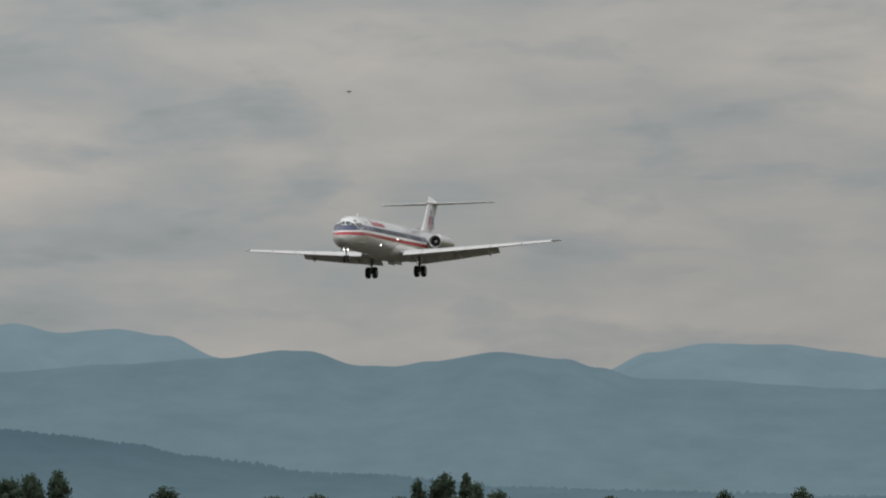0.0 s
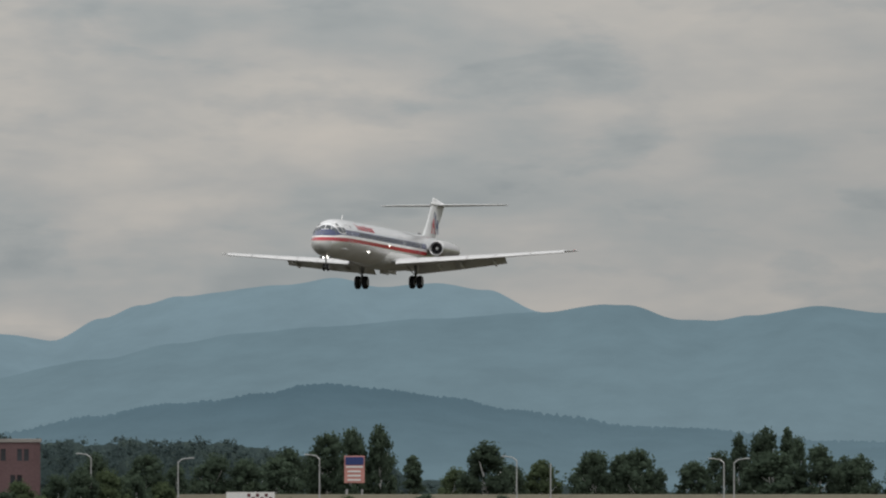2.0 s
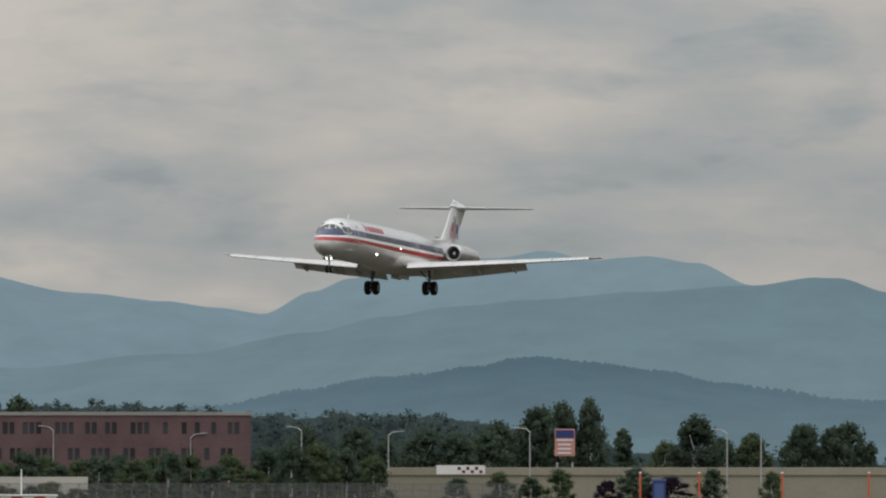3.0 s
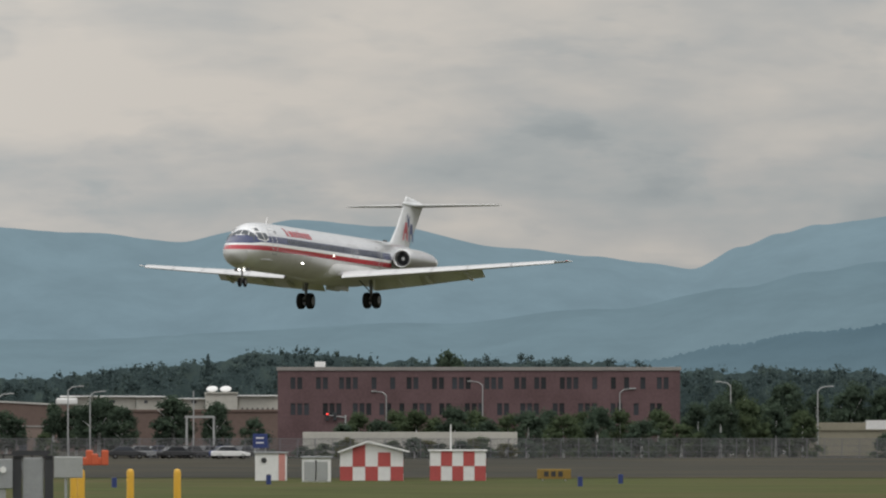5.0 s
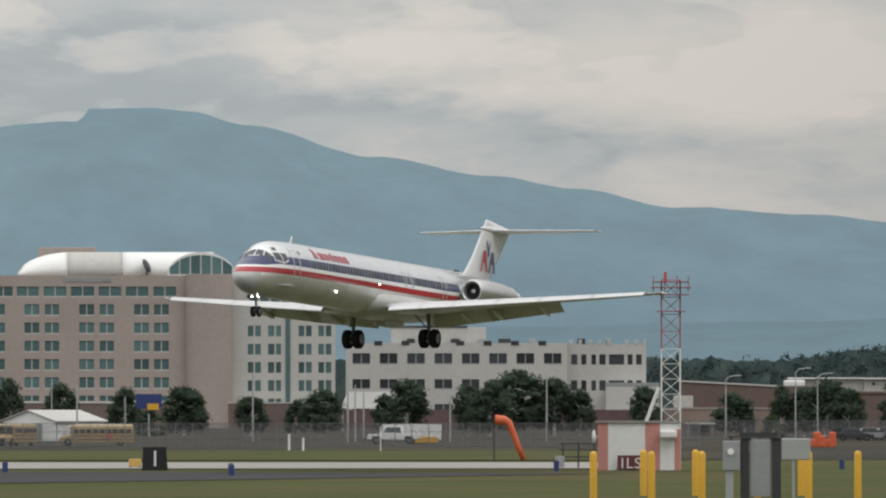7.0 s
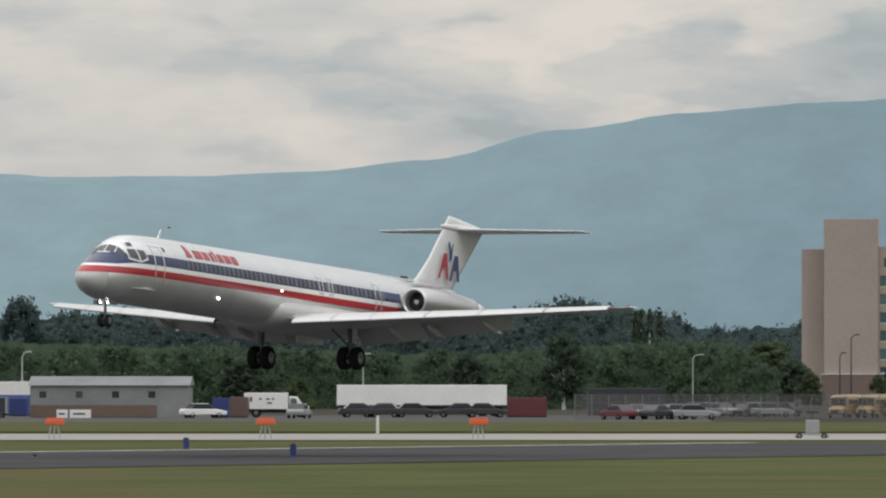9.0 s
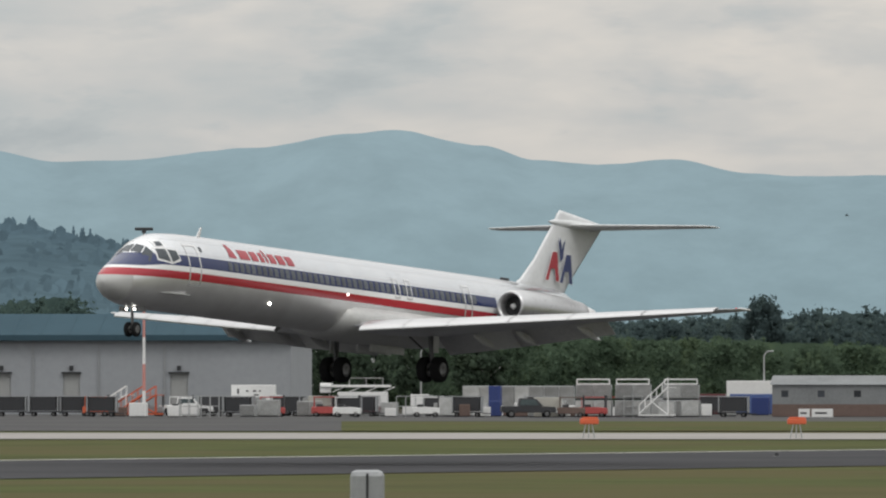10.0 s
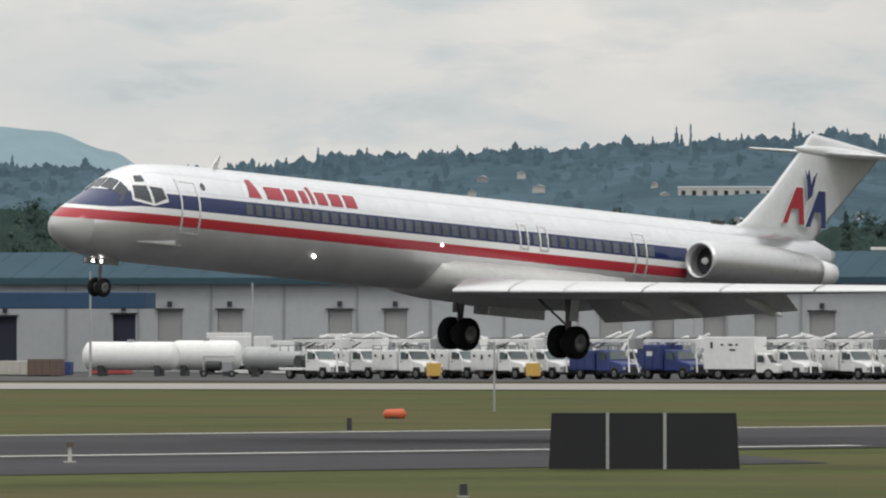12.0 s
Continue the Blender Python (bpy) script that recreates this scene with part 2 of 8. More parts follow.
def part(name, bm, mat, parent=None, label="", smooth=False, at=None):
    me = bm if isinstance(bm, bpy.types.Mesh) else finish(bm, name, smooth)
    if mat is not None and not me.materials:
        me.materials.append(mat)
    ob = new(name, me)
    if parent is not None:
        ob.parent = parent
    if at is not None:
        ob.matrix_basis = at
    if label:
        ob["label"] = label
    return ob


def mesh_thing(name, bm, mat, label, category, m=None, group="", kind="", smooth=False):
    ob = part(name, bm, mat, None, "", smooth, m)
    return tagged(ob, label, category, group, kind)


def box(x0, x1, y0, y1, z0, z1, bm=None, bevel=0.0, m=None):
    bm = bm or bmesh.new()
    vs = [bm.verts.new((x, y, z)) for z in (z0, z1) for x, y in ((x0, y0), (x1, y0), (x1, y1), (x0, y1))]
    fs = [bm.faces.new([vs[i] for i in q]) for q in ((3, 2, 1, 0), (4, 5, 6, 7), (0, 1, 5, 4), (1, 2, 6, 5), (2, 3, 7, 6), (3, 0, 4, 7))]
    if m is not None:
        bmesh.ops.transform(bm, matrix=m, verts=vs)
    if bevel:
        edges = list({e for f in fs for e in f.edges})
        bmesh.ops.bevel(bm, geom=edges, offset=bevel, segments=2, affect="EDGES", profile=0.5)
    return bm


def rod(a, b, r0, r1=None, n=8, bm=None, caps=True):
    bm = bm or bmesh.new()
    a, b = Vector(a), Vector(b)
    r1 = r0 if r1 is None else r1
    way = (b - a).normalized()
    u = way.orthogonal().normalized()
    v = way.cross(u)
    rings = []
    for p, r in ((a, r0), (b, r1)):
        rings.append([bm.verts.new(p + r * (math.cos(2 * math.pi * i / n) * u + math.sin(2 * math.pi * i / n) * v)) for i in range(n)])
    for i in range(n):
        bm.faces.new((rings[0][i], rings[0][(i + 1) % n], rings[1][(i + 1) % n], rings[1][i]))
    if caps:
        bm.faces.new(rings[0][::-1])
        bm.faces.new(rings[1])
    return bm


def loft(rings, bm=None, closed=True, caps=True):
    bm = bm or bmesh.new()
    vs = [[bm.verts.new(p) for p in ring] for ring in rings]
    n = len(vs[0])
    for r0, r1 in zip(vs, vs[1:]):
        for i in range(n if closed else n - 1):
            j = (i + 1) % n
            bm.faces.new((r0[i], r0[j], r1[j], r1[i]))
    if caps:
        bm.faces.new(vs[0][::-1])
        bm.faces.new(vs[-1])
    return bm


def prism(outline, y0, y1, bm=None):
    """An outline in x and z, thick from y0 to y1."""
    return loft([[(x, y0, z) for x, z in outline], [(x, y1, z) for x, z in outline]], bm)


def smoothline(points, x):
    """A smooth line through (x, y) points, linear past the ends."""
    for (x0, y0), (x1, y1) in zip(points, points[1:]):
        if x <= x1:
            f = max(0.0, min(1.0, (x - x0) / (x1 - x0)))
            return y0 + (y1 - y0) * f * f * (3 - 2 * f)
    return points[-1][1]


# ---- the land: one field to the horizon, runways, apron, far ridges ----
def sheet(name, corners, z, mat, label, category, kind="structure"):
    bm = bmesh.new()
    bm.faces.new([bm.verts.new((x, y, z)) for x, y in corners])
    return mesh_thing(name, bm, mat, label, category, kind=kind)


def strip_corners(b0, b1, d0, d1):
    """Corners of a band parallel to the crossing runway."""
    out = []
    for b, d in ((b0, d0), (b1, d0), (b1, d1), (b0, d1)):
        p = spot(b, d / math.cos(radians(b - FIELD)))
        out.append((p.x, p.y))
    return out


sheet("ground", [(-4900, -4900), (4900, -4900), (4900, 4900), (-4900, 4900)], 0.0, GRASS, "flat mown airfield grass with dry patches", "grass")
sheet("scrub_ground", [tuple(spot(b, d).xy) for b, d in ((9, 840), (25.3, 840), (25.3, 1000), (48, 1320), (48, 4000), (9, 4000))], 0.03, SCRUB,
      "dry grey scrub land beyond the airfield", "ground")
sheet("runway", [(-900, 231), (622, 231), (622, 283), (-900, 283)], 0.03, ASPHALT, "dark asphalt main runway with white edge lines", "runway")
sheet("runway_edge_line", [(-900, 280), (622, 280), (622, 281.2), (-900, 281.2)], 0.05, PAINT, "thin white far edge line of the runway", "marking")
sheet("runway_near_line", [(-900, 234), (300, 234), (300, 235.2), (-900, 235.2)], 0.05, PAINT, "thin white near edge line of the runway", "marking")
sheet("runway_exit", [(-900, 203), (262, 206), (286, 231.0), (-900, 231.0)], 0.02, ASPHALT, "asphalt exit taxiway beside the runway", "taxiway")
sheet("crossing_runway", strip_corners(20.42, 60, 708, 786), 0.06, CONCRETE, "pale concrete crossing runway", "runway")
sheet("apron", strip_corners(24.5, 60, 815, 1175), 0.05, APRON, "grey asphalt cargo apron", "apron")
sheet("apron_verge", strip_corners(20.5, 30.2, 815, 990), 0.07, GRASS, "strip of rough grass beside the apron", "grass")

PALE_RIDGE = [
    (10.05, 80.0), (10.40, 82.5), (10.65, 85.0), (10.90, 88.0), (11.30, 88.5), (11.60, 84.5), (11.85, 76.5), (11.98, 74.5), (12.23, 73.7), (13.24, 76.1), (13.70, 80.4),
    (13.79, 82.1), (14.09, 91.7), (14.33, 94.8), (14.62, 92.9), (14.86, 97.0), (15.11, 93.6), (15.66, 89.3), (15.86, 85.2),
    (16.06, 79.2), (16.31, 70.1), (16.54, 72.5), (16.83, 75.6), (17.22, 78.9), (17.86, 88.1), (18.35, 91.0), (18.64, 86.2),
    (18.92, 81.6), (19.43, 85.4), (20.10, 88.8), (20.62, 96.2), (21.06, 102.0), (21.66, 109.9), (22.32, 123.6), (22.62, 129.6),
    (22.80, 130.8), (23.13, 130.6), (23.18, 125.1), (23.81, 121.7), (24.63, 116.7),
]
PALE_RIDGE_LEFT = [
    (24.63, 116.7), (25.26, 109.2), (25.98, 96.5), (26.56, 91.7), (27.14, 89.8), (27.87, 89.3), (28.10, 90.5), (28.50, 96.5),
    (28.88, 94.3), (29.20, 96.2), (29.49, 102.5), (29.92, 109.2), (30.16, 107.3), (30.65, 101.3), (31.37, 96.0), (31.66, 95.3),
    (32.00, 100.3), (32.26, 104.6), (32.55, 104.9), (32.70, 102.7), (32.93, 94.3), (33.48, 88.3), (33.95, 84.7), (34.39, 81.1),
    (35.55, 73.7), (41.06, 61.7), (41.58, 67.7), (41.68, 72.0), (41.86, 79.7), (42.20, 88.3), (42.44, 90.0), (43.08, 88.1),
]
MID_RIDGE = [
    (10.05, 63.6), (10.39, 64.8), (11.63, 69.3), (11.86, 73.3), (12.03, 76.9), (12.38, 79.6), (12.73, 76.0), (12.90, 73.8),
    (13.08, 74.2), (13.37, 80.1), (13.48, 80.1), (13.82, 77.1), (14.35, 74.9), (14.93, 71.5), (15.34, 68.8), (15.67, 64.8),
    (16.06, 58.7), (16.72, 50.1), (17.59, 44.5), (19.61, 37.8), (21.35, 35.5),
]
NEAR_HILL = [
    (10.05, 20.6), (11.52, 22.7), (12.29, 24.3), (13.07, 29.1), (13.36, 30.1), (13.65, 33.4), (13.96, 36.1), (14.28, 40.3),
    (14.63, 43.4), (14.95, 45.3), (15.27, 41.7), (15.47, 39.2), (15.73, 38.2), (16.11, 33.0), (16.54, 27.8), (17.59, 18.5),
]
BUTTE = [
    (29.76, 27.7), (30.23, 35.8), (30.47, 39.1), (30.87, 41.7), (31.20, 48.4), (31.57, 53.3), (31.83, 56.9), (32.12, 55.1),
    (32.49, 54.9), (32.81, 53.1), (33.42, 54.5), (33.51, 59.2), (33.93, 61.6), (34.29, 63.8), (34.89, 66.1), (35.32, 67.1),
    (35.55, 70.7), (36.08, 68.7), (36.54, 71.1), (37.18, 69.5), (37.91, 69.5), (38.14, 72.2), (38.40, 69.9), (39.07, 68.3),
    (39.64, 65.7), (40.52, 64.2), (41.16, 59.8), (41.64, 55.7), (42.03, 60.2), (42.44, 59.8), (43.08, 57.3),
]


def ridge(name, points, distance, depth, mat, label, rough=1.0, step=0.03, seed=0.0, fine=0.0):
    """A range of hills: a front slope up to the crest and a back slope down, all round the bearings of its points."""
    b0, b1 = points[0][0], points[-1][0]
    n = int((b1 - b0) / step)
    bm = bmesh.new()
    rows = []
    for f, k in ((0.0, 0.0), (0.3, 0.3), (0.6, 0.62), (0.85, 0.88), (1.0, 1.0), (1.15, 0.4), (1.25, 0.0)):
        row = []
        for i in range(n + 1):
            b = b0 + (b1 - b0) * i / n
            z = smoothline(points, b)
            z += rough * (noise.noise((b * 2.2, seed, 0)) * 1.2 + noise.noise((b * 9, seed, 1)) * 0.5)
            z += fine * (noise.noise((b * 45, seed, 2)) + 0.7 * noise.noise((b * 110, seed, 3)))
            if 0 < f < 1:
                z *= 1 + 0.1 * noise.noise((b * 1.5, f * 4, seed + 5))
            row.append(bm.verts.new(spot(b, distance - depth * (1 - f), max(z * k, -1 if k == 0 else 0))))
        rows.append(row)
    for r0, r1 in zip(rows, rows[1:]):
        for i in range(n):
            bm.faces.new((r0[i], r0[i + 1], r1[i + 1], r1[i]))
    return mesh_thing(name, bm, mat, label, "mountain", kind="structure", smooth=True)


# the farther the range, the paler its glowing haze colour
HAZE_FAR = haze_material("haze_far", (0.176, 0.256, 0.302), (0.205, 0.288, 0.330), 10, 110, left=((0.238, 0.332, 0.368), (0.276, 0.372, 0.41)))
HAZE_MID = haze_material("haze_mid", (0.174, 0.250, 0.287), (0.155, 0.229, 0.267), 10, 80)
HAZE_NEAR = haze_material("haze_near", (0.142, 0.213, 0.248), (0.088, 0.144, 0.178), 10, 45)
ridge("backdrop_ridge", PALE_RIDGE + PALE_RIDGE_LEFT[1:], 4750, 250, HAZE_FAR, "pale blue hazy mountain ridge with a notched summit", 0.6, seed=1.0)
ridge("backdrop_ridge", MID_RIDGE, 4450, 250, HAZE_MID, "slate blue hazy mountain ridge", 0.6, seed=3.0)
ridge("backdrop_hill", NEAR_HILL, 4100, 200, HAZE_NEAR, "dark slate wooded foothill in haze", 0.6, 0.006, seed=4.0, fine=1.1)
ridge("butte", [(b, z - 1.6) for b, z in BUTTE], 3900, 700, HAZE_FOREST, "wooded hill in blue-green haze with scattered houses", 0.8, 0.02, seed=6.0)



# ---- the landing airliner; x forward, y to its left, z up, from the middle of the main wheels ----
def aircraft_skin():
    m = bpy.data.materials.new("polished_skin")
    m.use_nodes = True
    n = Nodes(m.node_tree)
    at = n.add("ShaderNodeTexCoord").outputs["Object"]
    sep = n.add("ShaderNodeSeparateXYZ")
    n.link(at, sep.inputs[0])
    x, y, z = sep.outputs
    # the stripes drop a little towards the nose
    dip = n.math("MAXIMUM", 0.0, n.math("MULTIPLY", n.math("SUBTRACT", x, 19.0), 0.17))
    level = n.math("ADD", z, n.math("MULTIPLY", n.math("MULTIPLY", dip, dip), 0.06))
    def band(lo, hi):
        return n.math("MULTIPLY", n.math("GREATER_THAN", level, lo), n.math("LESS_THAN", level, hi))
    fore = n.math("MULTIPLY", n.math("GREATER_THAN", x, -7.4), n.math("LESS_THAN", x, 24.6))
    red = n.math("MULTIPLY", band(2.70, 3.04), fore)
    gap = n.math("ADD", 3.04, n.math("MULTIPLY", 0.23, n.math("MAXIMUM", 0.55, n.math("MINIMUM", 1.0, n.math("MULTIPLY", n.math("SUBTRACT", 24.3, x), 0.4)))))
    white = n.math("MULTIPLY", band(3.04, gap), fore)
    blue = n.math("MULTIPLY", band(gap, 3.77), fore)
    grain = n.noise(at, 3.0, 5, 0.6)
    panel = n.add("ShaderNodeTexBrick")
    sq = n.add("ShaderNodeCombineXYZ")
    n.link(x, sq.inputs[0])
    n.link(n.math("MULTIPLY", z, 1.0), sq.inputs[1])
    n.link(sq.outputs[0], panel.inputs["Vector"])
    panel.inputs["Scale"].default_value = 0.45
    panel.inputs["Mortar Size"].default_value = 0.006
    panel.inputs["Color1"].default_value, panel.inputs["Color2"].default_value = (0.78, 0.79, 0.81, 1), (0.74, 0.755, 0.78, 1)
    panel.inputs["Mortar"].default_value = (0.64, 0.64, 0.65, 1)
    col = n.mix(n.ramp(grain, [(0.35, (0, 0, 0)), (0.75, (0.35, 0.35, 0.35))]), panel.outputs[0], (0.62, 0.61, 0.60))
    low = n.math("LESS_THAN", z, 2.68)
    col = n.mix(low, col, n.mix(n.ramp(n.noise(at, 0.5, 3), [(0.4, (0, 0, 0)), (0.6, (1, 1, 1))]), (0.70, 0.69, 0.685), (0.78, 0.775, 0.77)))
    nose = n.math("MULTIPLY", n.math("GREATER_THAN", x, 23.62), n.math("LESS_THAN", level, 2.70))
    col = n.mix(nose, col, (0.50, 0.50, 0.49))
    col = n.mix(white, col, (0.80, 0.80, 0.79))
    col = n.mix(red, col, (0.40, 0.032, 0.046))
    col = n.mix(blue, col, (0.018, 0.030, 0.105))
    painted = n.math("MINIMUM", 1.0, n.math("ADD", n.math("ADD", red, blue), n.math("ADD", white, nose)))
    b = n.add("ShaderNodeBsdfPrincipled")
    n.link(col, b.inputs["Base Color"])
    # bare metal below the stripes is dulled
    n.link(n.math("MULTIPLY", n.math("SUBTRACT", 1.0, painted), n.math("SUBTRACT", 0.78, n.math("MULTIPLY", low, 0.10))), b.inputs["Metallic"])
    n.link(n.math("ADD", n.math("ADD", 0.12, n.math("MULTIPLY", low, 0.24)), n.math("MULTIPLY", grain, 0.09)), b.inputs["Roughness"])
    n.link(b.outputs[0], n.add("ShaderNodeOutputMaterial").inputs[0])
    return m


SKIN = aircraft_skin()
BARE = material("bare_metal", (0.86, 0.86, 0.86), 0.4, metal=0.12, vary=0.1, scale=1.2)
POLISHED = material("polished_edge", (0.60, 0.60, 0.605), 0.34, metal=0.75, vary=0.05, scale=1.2)
WINGGREY = material("wing_grey", (0.58, 0.585, 0.60), 0.4, metal=0.2, vary=0.12, scale=1.2)
FINPAINT = material("fin_grey", (0.70, 0.71, 0.72), 0.4, metal=0.12, vary=0.08, scale=1.0)
FLAPGREY = material("flap_grey", (0.66, 0.66, 0.66), 0.45, metal=0.1, vary=0.15, scale=1.2)
WINDOW = material("cabin_glass", (0.085, 0.095, 0.11), 0.45, vary=0.2, scale=2.0, spread=0.25)
COCKPIT = material("cockpit_glass", (0.05, 0.06, 0.07), 0.08, vary=0.2, scale=2.0)
FRAMEWHITE = material("window_frame_metal", (0.78, 0.78, 0.78), 0.25, metal=0.5, vary=0.05, scale=2.0)
LIVERY_RED = material("livery_red", (0.37, 0.032, 0.048), 0.35, vary=0.06, scale=1.0)
LIVERY_BLUE = material("livery_blue", (0.03, 0.045, 0.14), 0.35, vary=0.06, scale=1.0)
FAIRING = material("fairing_grey", (0.56, 0.56, 0.55), 0.45, metal=0.25, vary=0.12, scale=0.8)
REDLAMP = material("lit_red_lamp", (0.9, 0.04, 0.03), 0.3, vary=0.0, glow=0.25)
EDGEWHITE = material("white_edging", (0.8, 0.8, 0.8), 0.35, vary=0.05, scale=1.0)
FAN = material("fan_dark", (0.02, 0.02, 0.022), 0.4, metal=0.5, vary=0.2, scale=3.0)
GEARGREY = material("gear_grey", (0.16, 0.16, 0.165), 0.5, metal=0.3, vary=0.2, scale=2.0)
HUB = material("wheel_hub", (0.17, 0.17, 0.17), 0.4, metal=0.6, vary=0.15, scale=3.0)
LAMP = material("lit_lamp", (1.0, 0.97, 0.9), 0.3, vary=0.0, glow=8.0)
LAMP_SMALL = material("lit_small_lamp", (1.0, 0.95, 0.88), 0.3, vary=0.0, glow=4.0)

# station, half width, crown height, keel height, height of the widest place
HULL = [(24.69, 0.03, 2.36, 2.30, 2.33), (24.56, 0.33, 2.62, 2.03, 2.33), (24.23, 0.62, 2.90, 1.78, 2.36), (23.70, 0.90, 3.20, 1.57, 2.46),
        (23.08, 1.11, 3.50, 1.44, 2.58), (22.56, 1.25, 3.76, 1.38, 2.68), (22.03, 1.36, 4.16, 1.35, 2.80), (21.50, 1.45, 4.46, 1.33, 2.90),
        (20.80, 1.54, 4.69, 1.32, 2.98), (20.00, 1.60, 4.76, 1.32, 3.02), (19.00, 1.65, 4.81, 1.32, 3.06), (17.50, 1.67, 4.83, 1.32, 3.1),
        (8.00, 1.67, 4.83, 1.32, 3.1), (0.00, 1.67, 4.83, 1.32, 3.1), (-8.00, 1.67, 4.83, 1.34, 3.1), (-10.00, 1.63, 4.83, 1.55, 3.15),
        (-12.00, 1.46, 4.82, 2.0, 3.3), (-14.00, 1.16, 4.78, 2.55, 3.5), (-15.60, 0.80, 4.74, 2.95, 3.7), (-16.60, 0.48, 4.58, 3.2, 3.8), (-17.50, 0.17, 4.34, 3.36, 3.8), (-17.90, 0.05, 4.24, 3.42, 3.8)]


def hull(x):
    for a, b in zip(HULL, HULL[1:]):
        if x >= b[0]:
            f = (x - a[0]) / (b[0] - a[0])
            return [p + (q - p) * f for p, q in zip(a[1:], b[1:])]
    return HULL[-1][1:]


def skin(x, angle, out=0.0):
    """A point of the hull; the angle runs in degrees from the crown to the left."""
    w, top, low, mid = hull(x)
    a = radians(angle)
    return Vector((x, (w + out) * math.sin(a), mid + ((top - mid if math.cos(a) > 0 else mid - low) + out) * math.cos(a)))


def level_angle(x, z):
    w, top, low, mid = hull(x)
    c = (z - mid) / (top - mid if z > mid else mid - low)
    return math.degrees(math.acos(max(-1, min(1, c))))


def decal(corners, out=0.018, n=3, side=1, bm=None):
    """A patch on the hull between four (station, height) corners, in order round it."""
    bm = bm or bmesh.new()
    grid = []
    for i in range(n + 1):
        row = []
        for j in range(n + 1):
            u, v = i / n, j / n
            x = (corners[0][0] * (1 - u) + corners[1][0] * u) * (1 - v) + (corners[3][0] * (1 - u) + corners[2][0] * u) * v
            z = (corners[0][1] * (1 - u) + corners[1][1] * u) * (1 - v) + (corners[3][1] * (1 - u) + corners[2][1] * u) * v
            p = skin(x, level_angle(x, z), out)
            p.y *= side
            row.append(bm.verts.new(p))
        grid.append(row)
    for i in range(n):
        for j in range(n):
            q = (grid[i][j], grid[i + 1][j], grid[i + 1][j + 1], grid[i][j + 1])
            bm.faces.new(q)
    return bm


def foil(chord, thick, n=9):
    """An aerofoil outline from the trailing edge over the top to the leading edge and back: (back, up) from the leading edge."""
    pts = []
    for i in range(n):
        s = 0.5 * (1 + math.cos(math.pi * i / (n - 1)))
        t = 5 * thick * (0.2969 * math.sqrt(s) - 0.126 * s - 0.3516 * s * s + 0.2843 * s ** 3 - 0.1015 * s ** 4)
        pts.append((s * chord, t * chord * 1.1 + 0.01))
    for i in range(n - 2, 0, -1):
        s = 0.5 * (1 + math.cos(math.pi * i / (n - 1)))
        t = 5 * thick * (0.2969 * math.sqrt(s) - 0.126 * s - 0.3516 * s * s + 0.2843 * s ** 3 - 0.1015 * s ** 4)
        pts.append((s * chord, -t * chord * 0.8 - 0.01))
    return pts


def surface(stations, side=1):
    """A wing from (y, leading edge x, chord, z, thickness) stations."""
    return loft([[(lead - s, y * side, z + up) for s, up in foil(chord, thick)] for y, lead, chord, z, thick in stations])


def tube(profile, n=28, bm=None, m=None):
    """A body of revolution about x from (x, radius) pairs."""
    bm = bm or bmesh.new()
    rings = [[(x, r * math.cos(2 * math.pi * i / n), r * math.sin(2 * math.pi * i / n)) for i in range(n)] for x, r in profile]
    first = len(bm.verts)
    loft(rings, bm, caps=False)
    if m is not None:
        bm.verts.ensure_lookup_table()
        bmesh.ops.transform(bm, matrix=m, verts=bm.verts[first:])
    return bm


def wheel(parent, x, y, z, r, w, name="wheel", n=24):
    """A tyre on its hub, with its axle along y."""
    turn = pose(x, y, z, 0, 0, 90)
    tyre = [(-w / 2, r * 0.55), (-w / 2, r * 0.86), (-w * 0.4, r * 0.96), (-w * 0.2, r), (w * 0.2, r), (w * 0.4, r * 0.96), (w / 2, r * 0.86), (w / 2, r * 0.55)]
    t = part(name, tube(tyre, n), TYRE, parent, "black rubber tyre", True, turn)
    rim = [(-w * 0.36, 0.02), (-w * 0.42, r * 0.3), (-w * 0.5, r * 0.56), (w * 0.5, r * 0.56), (w * 0.42, r * 0.3), (w * 0.36, 0.02)]
    part("rim", tube(rim, max(10, n * 2 // 3)), HUB, t, "grey metal wheel hub", True)
    return t


